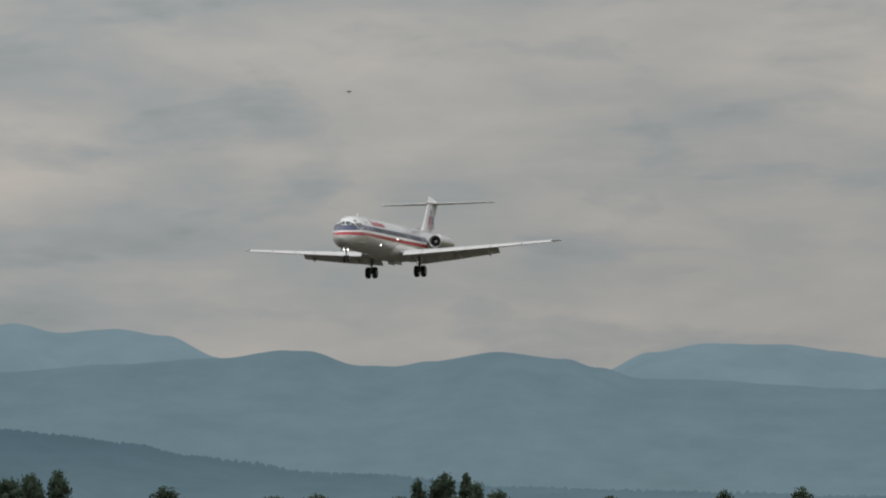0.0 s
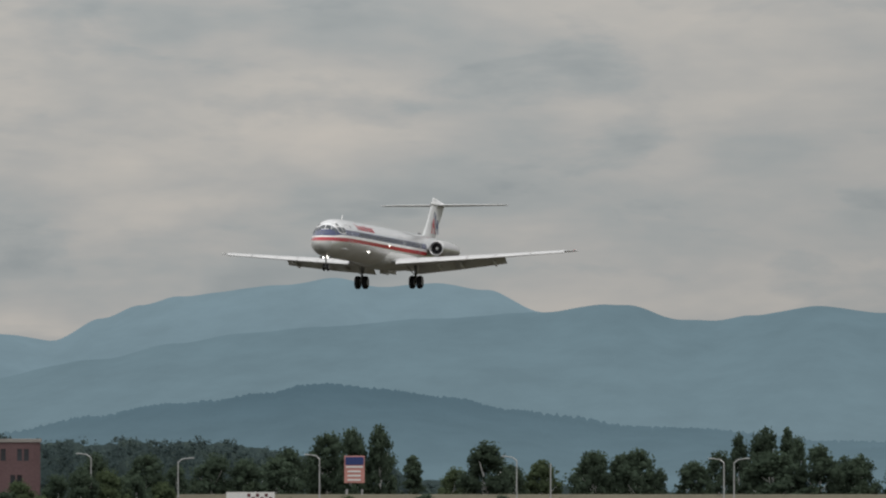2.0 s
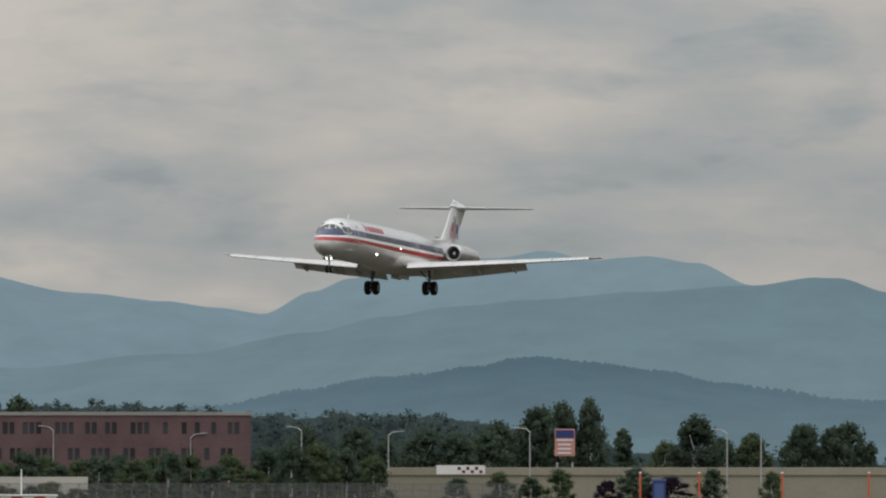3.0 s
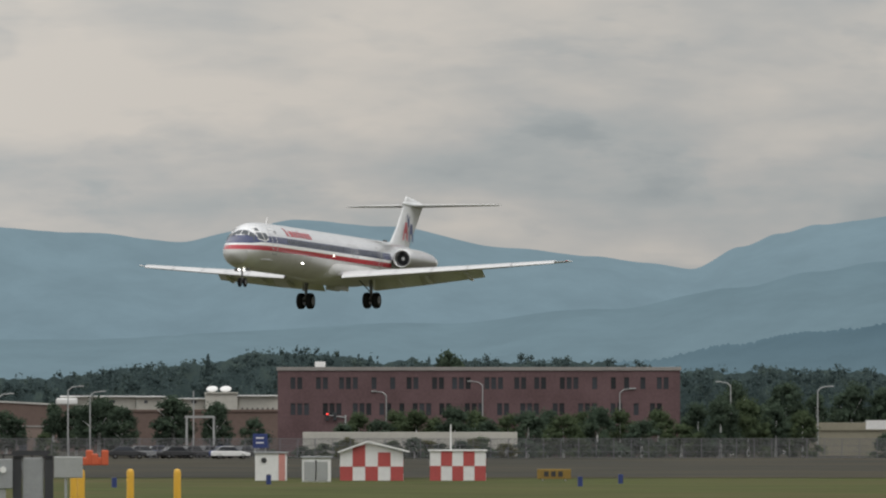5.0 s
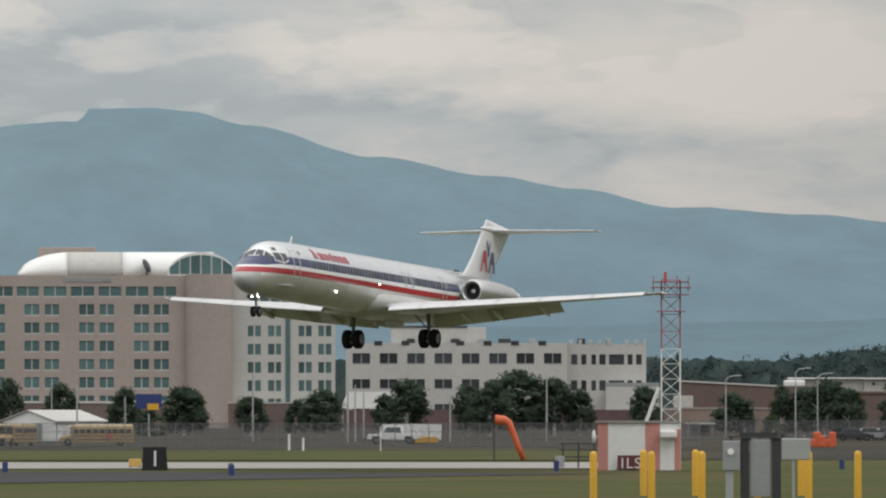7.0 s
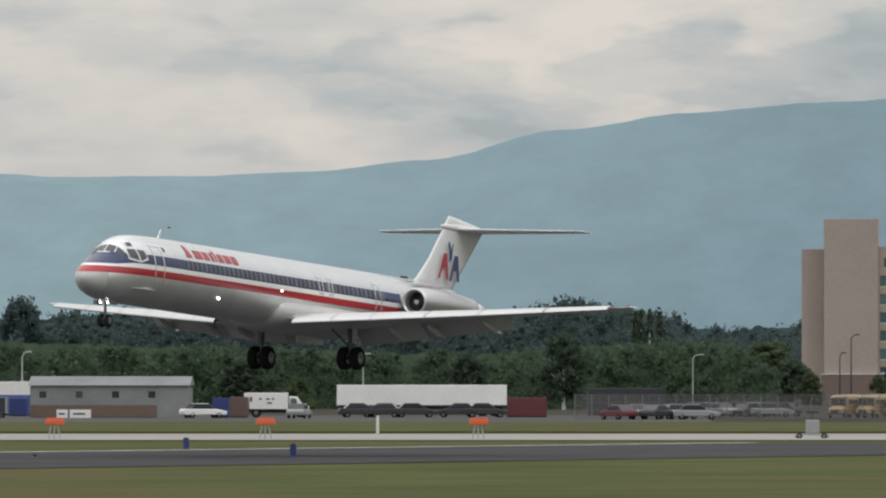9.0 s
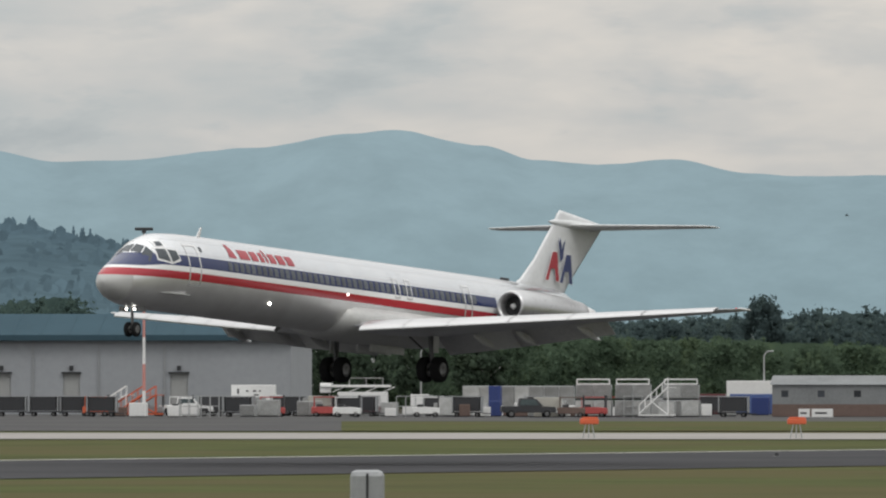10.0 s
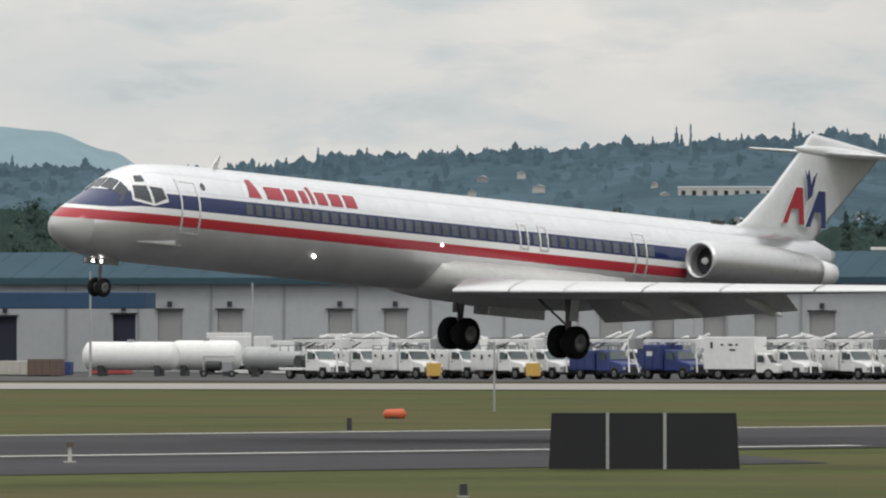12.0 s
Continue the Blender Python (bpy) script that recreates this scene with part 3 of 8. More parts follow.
def build_airliner():
    jet = thing("airliner", "polished silver jet airliner with red, white and blue stripes landing", "airplane")
    n = 40
    rings = [[skin(x, 360 * i / n) for i in range(n)] for x in
             [h[0] for h in HULL[:12]] + [15, 12, 8, 4, 0, -4, -8, -9] + [h[0] for h in HULL[15:]]]
    part("fuselage", loft(rings), SKIN, jet, "", True)

    # wing to hull fairing
    rings = []
    for x, w, low in ((6.25, 1.1, 1.5), (6.0, 1.62, 1.28), (5.5, 1.92, 1.14), (4.6, 2.1, 1.07), (2.5, 2.2, 1.03), (-1.0, 2.15, 1.05), (-3.0, 1.9, 1.14), (-4.4, 1.5, 1.28), (-5.4, 0.9, 1.4)):
        low_half = [(w * math.sin(radians(a)), 2.1 - (2.1 - low) * max(0.0, math.cos(radians(a))) ** 0.62) for a in range(-90, 91, 15)]
        rings.append([(x, -min(w, 1.4), 2.65)] + [(x, y, z) for y, z in low_half] + [(x, min(w, 1.4), 2.65)])
    part("belly_fairing", loft(rings), FAIRING, jet, "bare metal wing root fairing", True)

    for side in (1, -1):
        wing = part("wing", surface([(1.3, 6.0, 8.4, 1.62, 0.085), (2.5, 5.15, 7.4, 1.68, 0.085), (5.6, 3.3, 5.5, 1.93, 0.08), (10.2, 0.55, 3.55, 2.33, 0.065),
                                     (15.9, -2.75, 1.6, 2.83, 0.045), (16.43, -3.35, 1.0, 2.88, 0.03)], side), WINGGREY, jet, "grey swept wing with bare metal leading edge", True)
        rings = []
        for y, tail, z, chord, droop in ((2.2, 5.05, 1.92, 1.25, 27), (5.6, 3.22, 2.12, 1.05, 26), (10.2, 0.45, 2.47, 0.85, 25), (15.8, -2.72, 2.92, 0.6, 24)):
            c, q = math.cos(radians(droop)), math.sin(radians(droop))
            rings.append([(tail + (chord - back) * c + up * q, y * side, z - (chord - back) * q + up * c) for back, up in foil(chord, 0.16)])
        for r0, r1 in zip(rings, rings[1:]):
            for f0, f1 in ((0.0, 0.495), (0.505, 0.992)):
                ends = [[tuple(p + (q - p) * f for p, q in zip(a, b)) for a, b in zip(r0, r1)] for f in (f0, f1)]
                part("slat", loft(ends, caps=False), POLISHED, wing, "bright bare metal slat", True)
        droop = radians(33)
        for name, st in (("inboard_flap", [(1.9, -1.5, 1.5, 1.62, 0.07), (5.64, -1.55, 1.4, 1.93, 0.07)]), ("outboard_flap", [(5.62, -1.57, 1.4, 1.93, 0.07), (10.2, -2.38, 1.05, 2.32, 0.07)])):
            rings = [[(lead - s * math.cos(droop) + up * math.sin(droop), y * side, z + up * math.cos(droop) - s * math.sin(droop)) for s, up in foil(chord, thick)] for y, lead, chord, z, thick in st]
            part(name, loft(rings), FLAPGREY, wing, "lowered grey flap", True)
        for y in (4.3, 6.3, 9.2):
            z, lead = 1.5 + 0.087 * (y - 2.5), -0.6 - 0.16 * (y - 4)
            rings = []
            for s, r in ((0.0, 0.04), (0.5, 0.12), (1.1, 0.14), (1.7, 0.11), (2.2, 0.02)):
                rings.append([(lead - s, (y + 0.7 * r * math.cos(a)) * side, z - 0.10 - 0.2 * s + 1.4 * r * math.sin(a)) for a in [2 * math.pi * i / 10 for i in range(10)]])
            part("flap_fairing", loft(rings), FLAPGREY, wing, "flap hinge fairing", True)
        tip = bmesh.new()
        tube([(0.5, 0.02), (0.3, 0.045), (-0.4, 0.045), (-0.75, 0.01)], 8, tip, pose(-3.6, 16.5 * side, 2.9))
        part("wing_tip", tip, BARE, wing, "bare metal wing tip light housing", True)
        if side == 1:
            lamp = bmesh.new()
            bmesh.ops.create_uvsphere(lamp, u_segments=8, v_segments=6, radius=0.032, matrix=Matrix.Translation((-3.1, 16.42, 2.9)))
            part("tip_light", lamp, REDLAMP, wing, "lit red wing tip lamp", True)

        # engine
        nac = [(-7.35, 0.50), (-7.0, 0.545), (-6.86, 0.60), (-6.88, 0.66), (-7.1, 0.72), (-8.0, 0.79), (-9.8, 0.80), (-11.4, 0.75), (-13.0, 0.63), (-13.35, 0.60), (-13.3, 0.50), (-12.4, 0.44)]
        at = pose(0, 2.62 * side, 3.36)
        eng = part("engine", tube(nac, 32, None, at), SKIN_PLAIN, jet, "silver jet engine pod", True)
        part("intake_lip", tube([(-7.02, 0.548), (-6.84, 0.60), (-6.86, 0.665), (-7.06, 0.715), (-7.10, 0.722)], 32, None, at), POLISHED, eng, "polished intake lip", True)
        part("exhaust", tube([(-13.2, 0.52), (-13.9, 0.46), (-14.5, 0.36), (-14.48, 0.31), (-13.6, 0.34)], 24, None, at), BARE, eng, "bare metal exhaust nozzle", True)
        part("spinner", tube([(-7.2, 0.13), (-7.08, 0.1), (-7.0, 0.03)], 14, None, at), BARE, eng, "pale fan spinner", True)
        part("fan", tube([(-7.34, 0.5), (-7.3, 0.2), (-7.05, 0.02)], 24, None, at), FAN, eng, "dark fan and spinner", True)
        rings = [[(-8.2 - s * 0.95, 1.3 * side if k == 0 else 2.2 * side, 3.42 + up) for s, up in foil(5.2, 0.045)] for k in (0, 1)]
        part("pylon", loft(rings), SKIN_PLAIN, eng, "engine pylon", True)

        # tailplane
        part("tailplane", surface([(0.05, -16.6, 3.5, 7.80, 0.045), (5.7, -19.45, 1.5, 7.92, 0.045), (5.96, -19.8, 1.05, 7.93, 0.03)], side), BARE, jet, "bare metal tailplane", True)

        # main leg
        leg = part("main_gear", rod((0.1, 2.45 * side, 1.75), (0, 2.54 * side, 0.0), 0.13, 0.10, 12), GEARGREY, jet, "main landing gear strut")
        part("axle", rod((0, 2.1 * side, 0), (0, 2.98 * side, 0), 0.09, 0.09, 10), DARK, leg)
        part("brace", rod((1.2, 1.9 * side, 1.5), (0.05, 2.5 * side, 0.55), 0.04, 0.04, 8), DARK, leg)
        part("gear_door", box(-0.2, 0.25, 2.72 * side - 0.02, 2.72 * side + 0.02, 0.75, 1.5, bevel=0.01), FLAPGREY, leg)
        for y in (2.19, 2.89):
            wheel(leg, 0, y * side, 0, 0.59, 0.44)

        # cabin windows, cockpit panes, doors
        for i in range(45):
            x = 16.55 - i * 0.497
            part("cabin_window", decal([(x - 0.165, 3.34), (x + 0.165, 3.34), (x + 0.165, 3.71), (x - 0.165, 3.71)], 0.012, 2, side), WINDOW, jet)
        for c in (([(21.33, 3.40), (21.98, 3.52), (21.85, 3.93), (21.38, 3.96)]), ([(20.66, 3.58), (21.2, 3.38), (21.26, 3.95), (20.76, 3.92)]),
                  ([(21.35, 4.1), (21.68, 4.06), (21.58, 4.26), (21.3, 4.3)])):
            f = part("cockpit_frame", decal([(c[0][0] - 0.09, c[0][1] - 0.09), (c[1][0] + 0.09, c[1][1] - 0.09), (c[2][0] + 0.09, c[2][1] + 0.07), (c[3][0] - 0.09, c[3][1] + 0.07)], 0.010, 3, side), FRAMEWHITE, jet, "pale window frame")
            part("cockpit_window", decal(c, 0.022, 3, side), COCKPIT, f, "dark cockpit pane")
        for y0, y1 in ((0.04, 0.5), (0.56, 0.98)):
            bm = bmesh.new()
            q = []
            for x, a in ((22.50, 0), (22.50, 1), (22.05, 1), (22.05, 0)):
                w, top, low, mid = hull(x)
                y = (y0 if a == 0 else y1) * (1.08 if x > 22.3 else 0.94)
                ang = math.degrees(math.asin(min(1, y / w)))
                p = skin(x, ang, 0.02)
                q.append(bm.verts.new((p.x, p.y * side, p.z)))
            bm.faces.new(q)
            part("cockpit_window", bm, COCKPIT, jet, "dark cockpit pane")
        for x0, x1, z0, z1, name in ((19.05, 20.0, 2.45, 4.3, "passenger_door"), (-5.1, -4.4, 2.6, 4.15, "service_door"), (1.55, 2.05, 3.1, 4.05, "overwing_exit"), (0.45, 0.95, 3.1, 4.05, "overwing_exit")):
            bm = bmesh.new()
            t = 0.085
            for c in ((x0, x0 + t, z0, z1), (x1 - t, x1, z0, z1), (x0, x1, z0, z0 + t), (x0, x1, z1 - t, z1)):
                decal([(c[0], c[2]), (c[1], c[2]), (c[1], c[3]), (c[0], c[3])], 0.012, 10, side, bm)
            part(name, bm, FRAMEWHITE, jet, "door outlined by a bright metal seam")
        # the name on the hull, kept as plain red blocks
        for x, w, h in ((16.42, 0.66, 0.60), (15.44, 0.88, 0.42), (14.38, 0.56, 0.42), (13.62, 0.34, 0.42), (13.12, 0.17, 0.56), (12.78, 0.52, 0.42), (12.06, 0.60, 0.42), (11.28, 0.58, 0.42)):
            taper = 0.21 if w > 0.6 and h > 0.5 else 0.0
            x = x if side == 1 else 27.2 - x + w
            part("lettering_block", decal([(x - w, 3.93), (x, 3.93), (x - taper, 3.93 + h), (x - w + taper, 3.93 + h)], 0.014, 4, side), LIVERY_RED, jet, "plain red block of the name")
        p = [(18.72 + 0.10 * math.cos(2 * math.pi * k / 10), 4.12 + 0.13 * math.sin(2 * math.pi * k / 10)) for k in range(10)]
        bm = bmesh.new()
        ring = [skin(a, level_angle(a, b), 0.016) for a, b in p]
        bm.faces.new([bm.verts.new((q.x, q.y * side, q.z)) for q in ring])
        part("porthole", bm, COCKPIT, jet, "small dark round window")
        # landing and marker lamps
        lamp = bmesh.new()
        p = skin(12.75, level_angle(12.75, 2.15), 0.02)
        bmesh.ops.create_uvsphere(lamp, u_segments=12, v_segments=8, radius=0.06, matrix=Matrix.Translation((p.x, p.y * side, p.z)))
        part("landing_light", lamp, LAMP, jet, "bright landing light", True)
        for x, z in ((6.3, 2.98),):
            lamp = bmesh.new()
            p = skin(x, level_angle(x, z), 0.02)
            bmesh.ops.create_uvsphere(lamp, u_segments=8, v_segments=6, radius=0.055, matrix=Matrix.Translation((p.x, p.y * side, p.z)))
            part("marker_light", lamp, LAMP_SMALL, jet, "small white marker light", True)

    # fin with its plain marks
    st = [(-11.1, 5.35, 4.40, 0.30, 0), (-12.35, 4.6, 5.0, 0.28, 0), (-13.6, 4.45, 6.0, 0.24, 0), (-15.4, 4.7, 7.85, 0.19, 0), (-15.72, 4.8, 8.28, 0.17, 0.06), (-15.98, 4.4, 8.47, 0.10, 0.10)]
    rings = []
    for lead, chord, z, half, drop in st:
        rings.append([(lead - s, up * half / (0.06 * chord), z - drop * s) for s, up in foil(chord, 0.06)])
    fin = part("fin", loft(rings), FINPAINT, jet, "pale grey swept fin", True)
    part("bullet_fairing", tube([(-15.0, 0.03), (-15.6, 0.16), (-17.0, 0.24), (-19.2, 0.2), (-20.2, 0.04)], 14, None, pose(0, 0, 7.86)), FINPAINT, fin, "", True)
    for side in (1, -1):
        for name, mat, outline in (("fin_mark", LIVERY_RED, [(-14.36, 5.1), (-14.64, 5.1), (-14.84, 5.66), (-15.24, 5.66), (-15.36, 5.1), (-15.64, 5.1), (-15.40, 6.45), (-15.00, 6.45)]),
                                   ("fin_mark", LIVERY_BLUE, [(-15.72, 5.05), (-16.00, 5.05), (-16.18, 5.60), (-16.56, 5.60), (-16.66, 5.05), (-16.94, 5.05), (-16.72, 6.40), (-16.32, 6.40)]),
                                   ("fin_emblem", LIVERY_BLUE, [(-15.44, 7.12), (-15.62, 6.6), (-15.72, 6.0), (-15.98, 6.2), (-16.02, 6.55), (-16.16, 7.08), (-15.96, 6.85), (-15.88, 6.55), (-15.78, 6.85), (-15.66, 7.16), (-15.58, 6.9)])):
            cx, cz = sum(p[0] for p in outline) / len(outline), sum(p[1] for p in outline) / len(outline)
            edge = prism([(cx + (a - cx) * 1.07, cz + (b - cz) * 1.05) for a, b in outline], 0.250 * side, 0.262 * side)
            part("edging", edge, EDGEWHITE, fin, "thin white edging")
            bm = prism(outline, 0.262 * side, 0.275 * side)
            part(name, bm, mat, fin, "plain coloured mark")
    part("tail_dorsal", box(-11.3, -10.6, -0.06, 0.06, 4.75, 4.95, bevel=0.03), DARK, fin)

    # nose leg
    leg = part("nose_gear", rod((22.15, 0, 1.5), (22.07, 0, 0.40), 0.075, 0.06, 10), GEARGREY, jet, "nose landing gear strut")
    part("axle", rod((22.07, -0.24, 0.40), (22.07, 0.24, 0.40), 0.05, 0.05, 8), DARK, leg)
    for y in (-0.19, 0.19):
        wheel(leg, 22.07, y, 0.40, 0.33, 0.17)
        part("nose_gear_door", box(21.7, 22.5, (0.42 if y > 0 else -0.46), (0.46 if y > 0 else -0.42), 1.18, 1.40, bevel=0.01), GEARGREY, leg)
        lamp = bmesh.new()
        bmesh.ops.create_uvsphere(lamp, u_segments=10, v_segments=8, radius=0.05, matrix=Matrix.Translation((22.28, y * 1.05, 1.28)))
        part("taxi_light", lamp, LAMP, leg, "lit landing light on the nose leg", True)
    # antennas and strakes
    part("antenna", prism([(16.9, 4.80), (16.6, 4.80), (16.45, 5.28), (16.54, 5.28)], -0.02, 0.02), FRAMEWHITE, jet, "white blade antenna")
    for side in (1, -1):
        p = [skin(x, level_angle(x, 2.05), 0.0) for x in (21.7, 19.9)]
        bm = bmesh.new()
        loft([[(q.x, q.y * side, q.z + dz) for dz in (-0.02, 0.02)] + [(q.x - 0.1, (q.y + w) * side, q.z + dz) for dz in (0.02, -0.02)] for q, w in ((p[0], 0.04), (p[1], 0.2))], bm)
        part("nose_strake", bm, SKIN_PLAIN, jet, "bare metal nose strake")
    # gear doors under the belly
    for side in (1, -1):
        part("belly_door", box(-1.2, 1.9, 0.35 * side - 0.02, 0.35 * side + 0.02, 0.72, 1.12, bevel=0.01), FLAPGREY, jet, "open belly gear door")
    return jet


SKIN_PLAIN = material("engine_skin", (0.60, 0.60, 0.605), 0.3, metal=0.75, vary=0.1, scale=1.0)
airliner = build_airliner()


# ---- trees ----
def leaf_cloud(centres, leaves, size, rng, verts, faces, lean=0.85):
    """Loose leaf sprays round centres (x, y, z, radius), turned more or less outwards."""
    g = np.random.RandomState(rng.randrange(1 << 30))
    at = np.repeat(np.array(centres, dtype=float), leaves, axis=0)
    n = len(at)

    def unit(v):
        return v / np.maximum(np.linalg.norm(v, axis=1, keepdims=True), 1e-6)

    way = unit(g.normal(size=(n, 3)))
    p = at[:, :3] + way * at[:, 3:4] * g.uniform(0.5, 1.08, (n, 1))
    face = unit(lean * way + 0.55 * g.normal(size=(n, 3)))
    a = unit(np.cross(face, g.normal(size=(n, 3))))
    b = np.cross(face, a)
    s = size * g.uniform(0.55, 1.35, (n, 1))
    quads = np.stack((p - a * s, p + b * s * 0.62, p + a * s, p - b * s * 0.62), axis=1).reshape(-1, 3)
    i = len(verts)
    verts.extend(quads.tolist())
    faces.extend((i + 4 * k, i + 4 * k + 1, i + 4 * k + 2, i + 4 * k + 3) for k in range(n))


SMALL = bmesh.new()
bmesh.ops.create_icosphere(SMALL, subdivisions=1, radius=1.0)
SMALL_V = [v.co.copy() for v in SMALL.verts]
SMALL_F = [tuple(v.index for v in f.verts) for f in SMALL.faces]
SMALL.free()


def clump(cx, cy, cz, rx, rz, rng, verts, faces):
    """A lumpy inner mass of foliage."""
    i = len(verts)
    s = rng.uniform(0, 50)
    for v in SMALL_V:
        k = 1 + 0.35 * noise.noise(v * 1.7 + Vector((s, s, 0))) + 0.22 * noise.noise(v * 4.1 + Vector((0, s, s)))
        verts.append((cx + v.x * rx * k, cy + v.y * rx * k, cz + v.z * rz * k))
    for f in SMALL_F:
        faces.append(tuple(i + q for q in f))


def tree_meshes(kind, seed):
    """Meshes of a tree 10 m high: trunk with limbs, and crown."""
    rng = random.Random(seed)
    wood = rod((0, 0, 0), (rng.uniform(-0.2, 0.2), 0, 6.2), 0.28, 0.1, 7)
    verts, faces, centres = [], [], []
    if kind == "broad":
        for k in range(7):
            a = k * 2.4 + rng.uniform(-0.3, 0.3)
            rod((0, 0, 2.2 + 0.5 * k), (1.9 * math.cos(a), 1.9 * math.sin(a), 4.0 + 0.55 * k), 0.11, 0.03, 5, wood)
        for k in range(74):
            a, h = rng.uniform(0, 6.28), rng.uniform(0, 1)
            reach = 2.6 * (math.sin(math.pi * (0.25 + 0.67 * h))) ** 0.7 * math.sqrt(rng.uniform(0.1, 1.0))
            centres.append((reach * math.cos(a), reach * math.sin(a), 1.5 + 7.2 * h, rng.uniform(0.8, 1.3)))
        centres.append((0, 0, 9.0, 0.8))
    elif kind == "column":
        for k in range(66):
            a, h = rng.uniform(0, 6.28), rng.uniform(0, 1)
            reach = 1.7 * (1 - h) ** 0.55 * rng.uniform(0.1, 1.0)
            centres.append((reach * math.cos(a), reach * math.sin(a), 1.0 + 8.3 * h, rng.uniform(0.6, 0.9) * (1.1 - 0.5 * h)))
    elif kind == "bush":
        for k in range(64):
            a, h = rng.uniform(0, 6.28), rng.uniform(0, 1)
            reach = 4.2 * math.sqrt(max(0.05, 1 - h * h)) * rng.uniform(0.3, 1.0)
            centres.append((reach * math.cos(a), reach * math.sin(a), 0.5 + 7.9 * h, rng.uniform(1.0, 1.6)))
    else:  # conifer
        wood = rod((0, 0, 0), (0, 0, 9.6), 0.22, 0.03, 6)
        for k in range(26):
            h = k / 26
            for j in range(4):
                a = rng.uniform(0, 6.28)
                reach = 2.0 * (1 - h) * rng.uniform(0.35, 0.95) + 0.08
                centres.append((reach * math.cos(a), reach * math.sin(a), 1.2 + 8.5 * h - 0.25 * reach, 0.42 * (1.15 - h) + 0.08))
    for c in centres:
        clump(*c[:3], c[3] * 0.5, c[3] * 0.46, rng, verts, faces)
    leaf_cloud(centres, 18 if kind == "conifer" else 42, 0.18 if kind == "conifer" else 0.24, rng, verts, faces)
    crown = bpy.data.meshes.new("crown")
    crown.from_pydata(verts, [], faces)
    crown.polygons.foreach_set("use_smooth", [True] * len(faces))
    return finish(wood, "trunk"), crown


TREES = {k: [tree_meshes(k, 10 * j + i) for i in range(n)] for j, (k, n) in enumerate((("broad", 5), ("column", 2), ("bush", 3), ("conifer", 3)))}
LABELS = {"broad": "dark green leafy deciduous tree", "column": "dense dark green columnar tree", "bush": "low spreading green bush", "conifer": "dark green pointed conifer tree"}
TREE_COUNT = [0]


def tree(bearing, distance, height, width, kind="broad", leaf=None, label="", base=0.0):
    i = TREE_COUNT[0] = TREE_COUNT[0] + 1
    trunk, crown = TREES[kind][i % len(TREES[kind])]
    usual = {"broad": 6.6, "column": 4.0, "bush": 9.6, "conifer": 4.0}[kind]
    s, w = height / 9.35, 1.12 * width / usual
    ob = thing("tree" if kind != "bush" else "bush", label or LABELS[kind], "tree" if kind != "bush" else "bush",
               facing(bearing, distance, (i * 77) % 360, base) @ Matrix.Diagonal((w, w, s, 1)))
    part("trunk", trunk, None, ob)
    c = part("crown", crown, None, ob)
    for o, m in ((ob.children[0], BARK), (c, leaf or LEAF)):
        if not o.data.materials:
            o.data.materials.append(m)
        o.material_slots[0].link = "OBJECT"
        o.material_slots[0].material = m
    return ob


def woods(name, profile, distance, depth, count, mat, label, base=0.0, size=3.4, spikes=0.0, seed=0, leaves=12):
    """A belt of far woodland; the profile gives (bearing, height) of its outline."""
    rng = random.Random(seed)
    verts, faces = [], []
    b0, b1 = profile[0][0], profile[-1][0]
    for k in range(count):
        b = b0 + (b1 - b0) * (k + rng.random()) / count
        h = smoothline(profile, b)
        d = distance + rng.uniform(0, depth)
        level = rng.choice((1.0, 1.0, 1.0, 0.85, 0.65, 0.4))
        p = spot(b, d)
        r = size * rng.uniform(0.7, 1.35)
        top = base + (h - base) * level * rng.uniform(0.90, 1.04)
        if rng.random() < spikes:
            tier = [(p.x, p.y, top - r * 2.6 * (1 - j / 7), r * 0.75 * (1.08 - j / 7)) for j in range(7)]
            for c in tier:
                clump(*c[:3], c[3] * 0.6, r * 0.35, rng, verts, faces)
            leaf_cloud(tier, 2 * leaves, 0.05 * r + 0.1, rng, verts, faces)
            continue
        tufts = [(p.x, p.y, top - 1.1 * r, r * 0.75), (p.x, p.y, top - 1.1 * r, r * 0.6), (p.x, p.y, top - 2.2 * r, r * 1.05), (p.x, p.y, top - 2.2 * r, r * 0.85), (p.x, p.y, top - 3.2 * r, r * 1.0)]
        for j in range(8):
            u, v = rng.uniform(0, 6.28), rng.uniform(-0.7, 1.0)
            w = 0.66 * r * math.sqrt(1 - 0.6 * v * v)
            tufts.append((p.x + w * math.cos(u), p.y + w * math.sin(u), top - r * (1.0 - 0.6 * v), r * rng.uniform(0.3, 0.5)))
        for c in tufts[5:9]:
            clump(*c[:3], c[3] * 0.4, c[3] * 0.4, rng, verts, faces)
        leaf_cloud(tufts, leaves, 0.07 * r + 0.16, rng, verts, faces)
    # the dense inside of the wood
    n = int((b1 - b0) / 0.012)
    i = len(verts)
    for k in range(n + 1):
        b = b0 + (b1 - b0) * k / n
        h = smoothline(profile, b)
        verts += [spot(b, distance + depth * 0.6, 0.0), spot(b, distance + depth * 0.6, base + (h - base) * (0.93 + 0.07 * noise.noise((b * 6, 3, seed)) + 0.05 * noise.noise((b * 25, 7, seed))))]
    for k in range(n):
        faces.append((i + 2 * k, i + 2 * k + 2, i + 2 * k + 3, i + 2 * k + 1))
    me = bpy.data.meshes.new(name)
    me.from_pydata(verts, [], faces)
    me.polygons.foreach_set("use_smooth", [True] * len(faces))
    me.materials.append(mat)
    return tagged(new(name, me), label, "trees", "", "stuff")


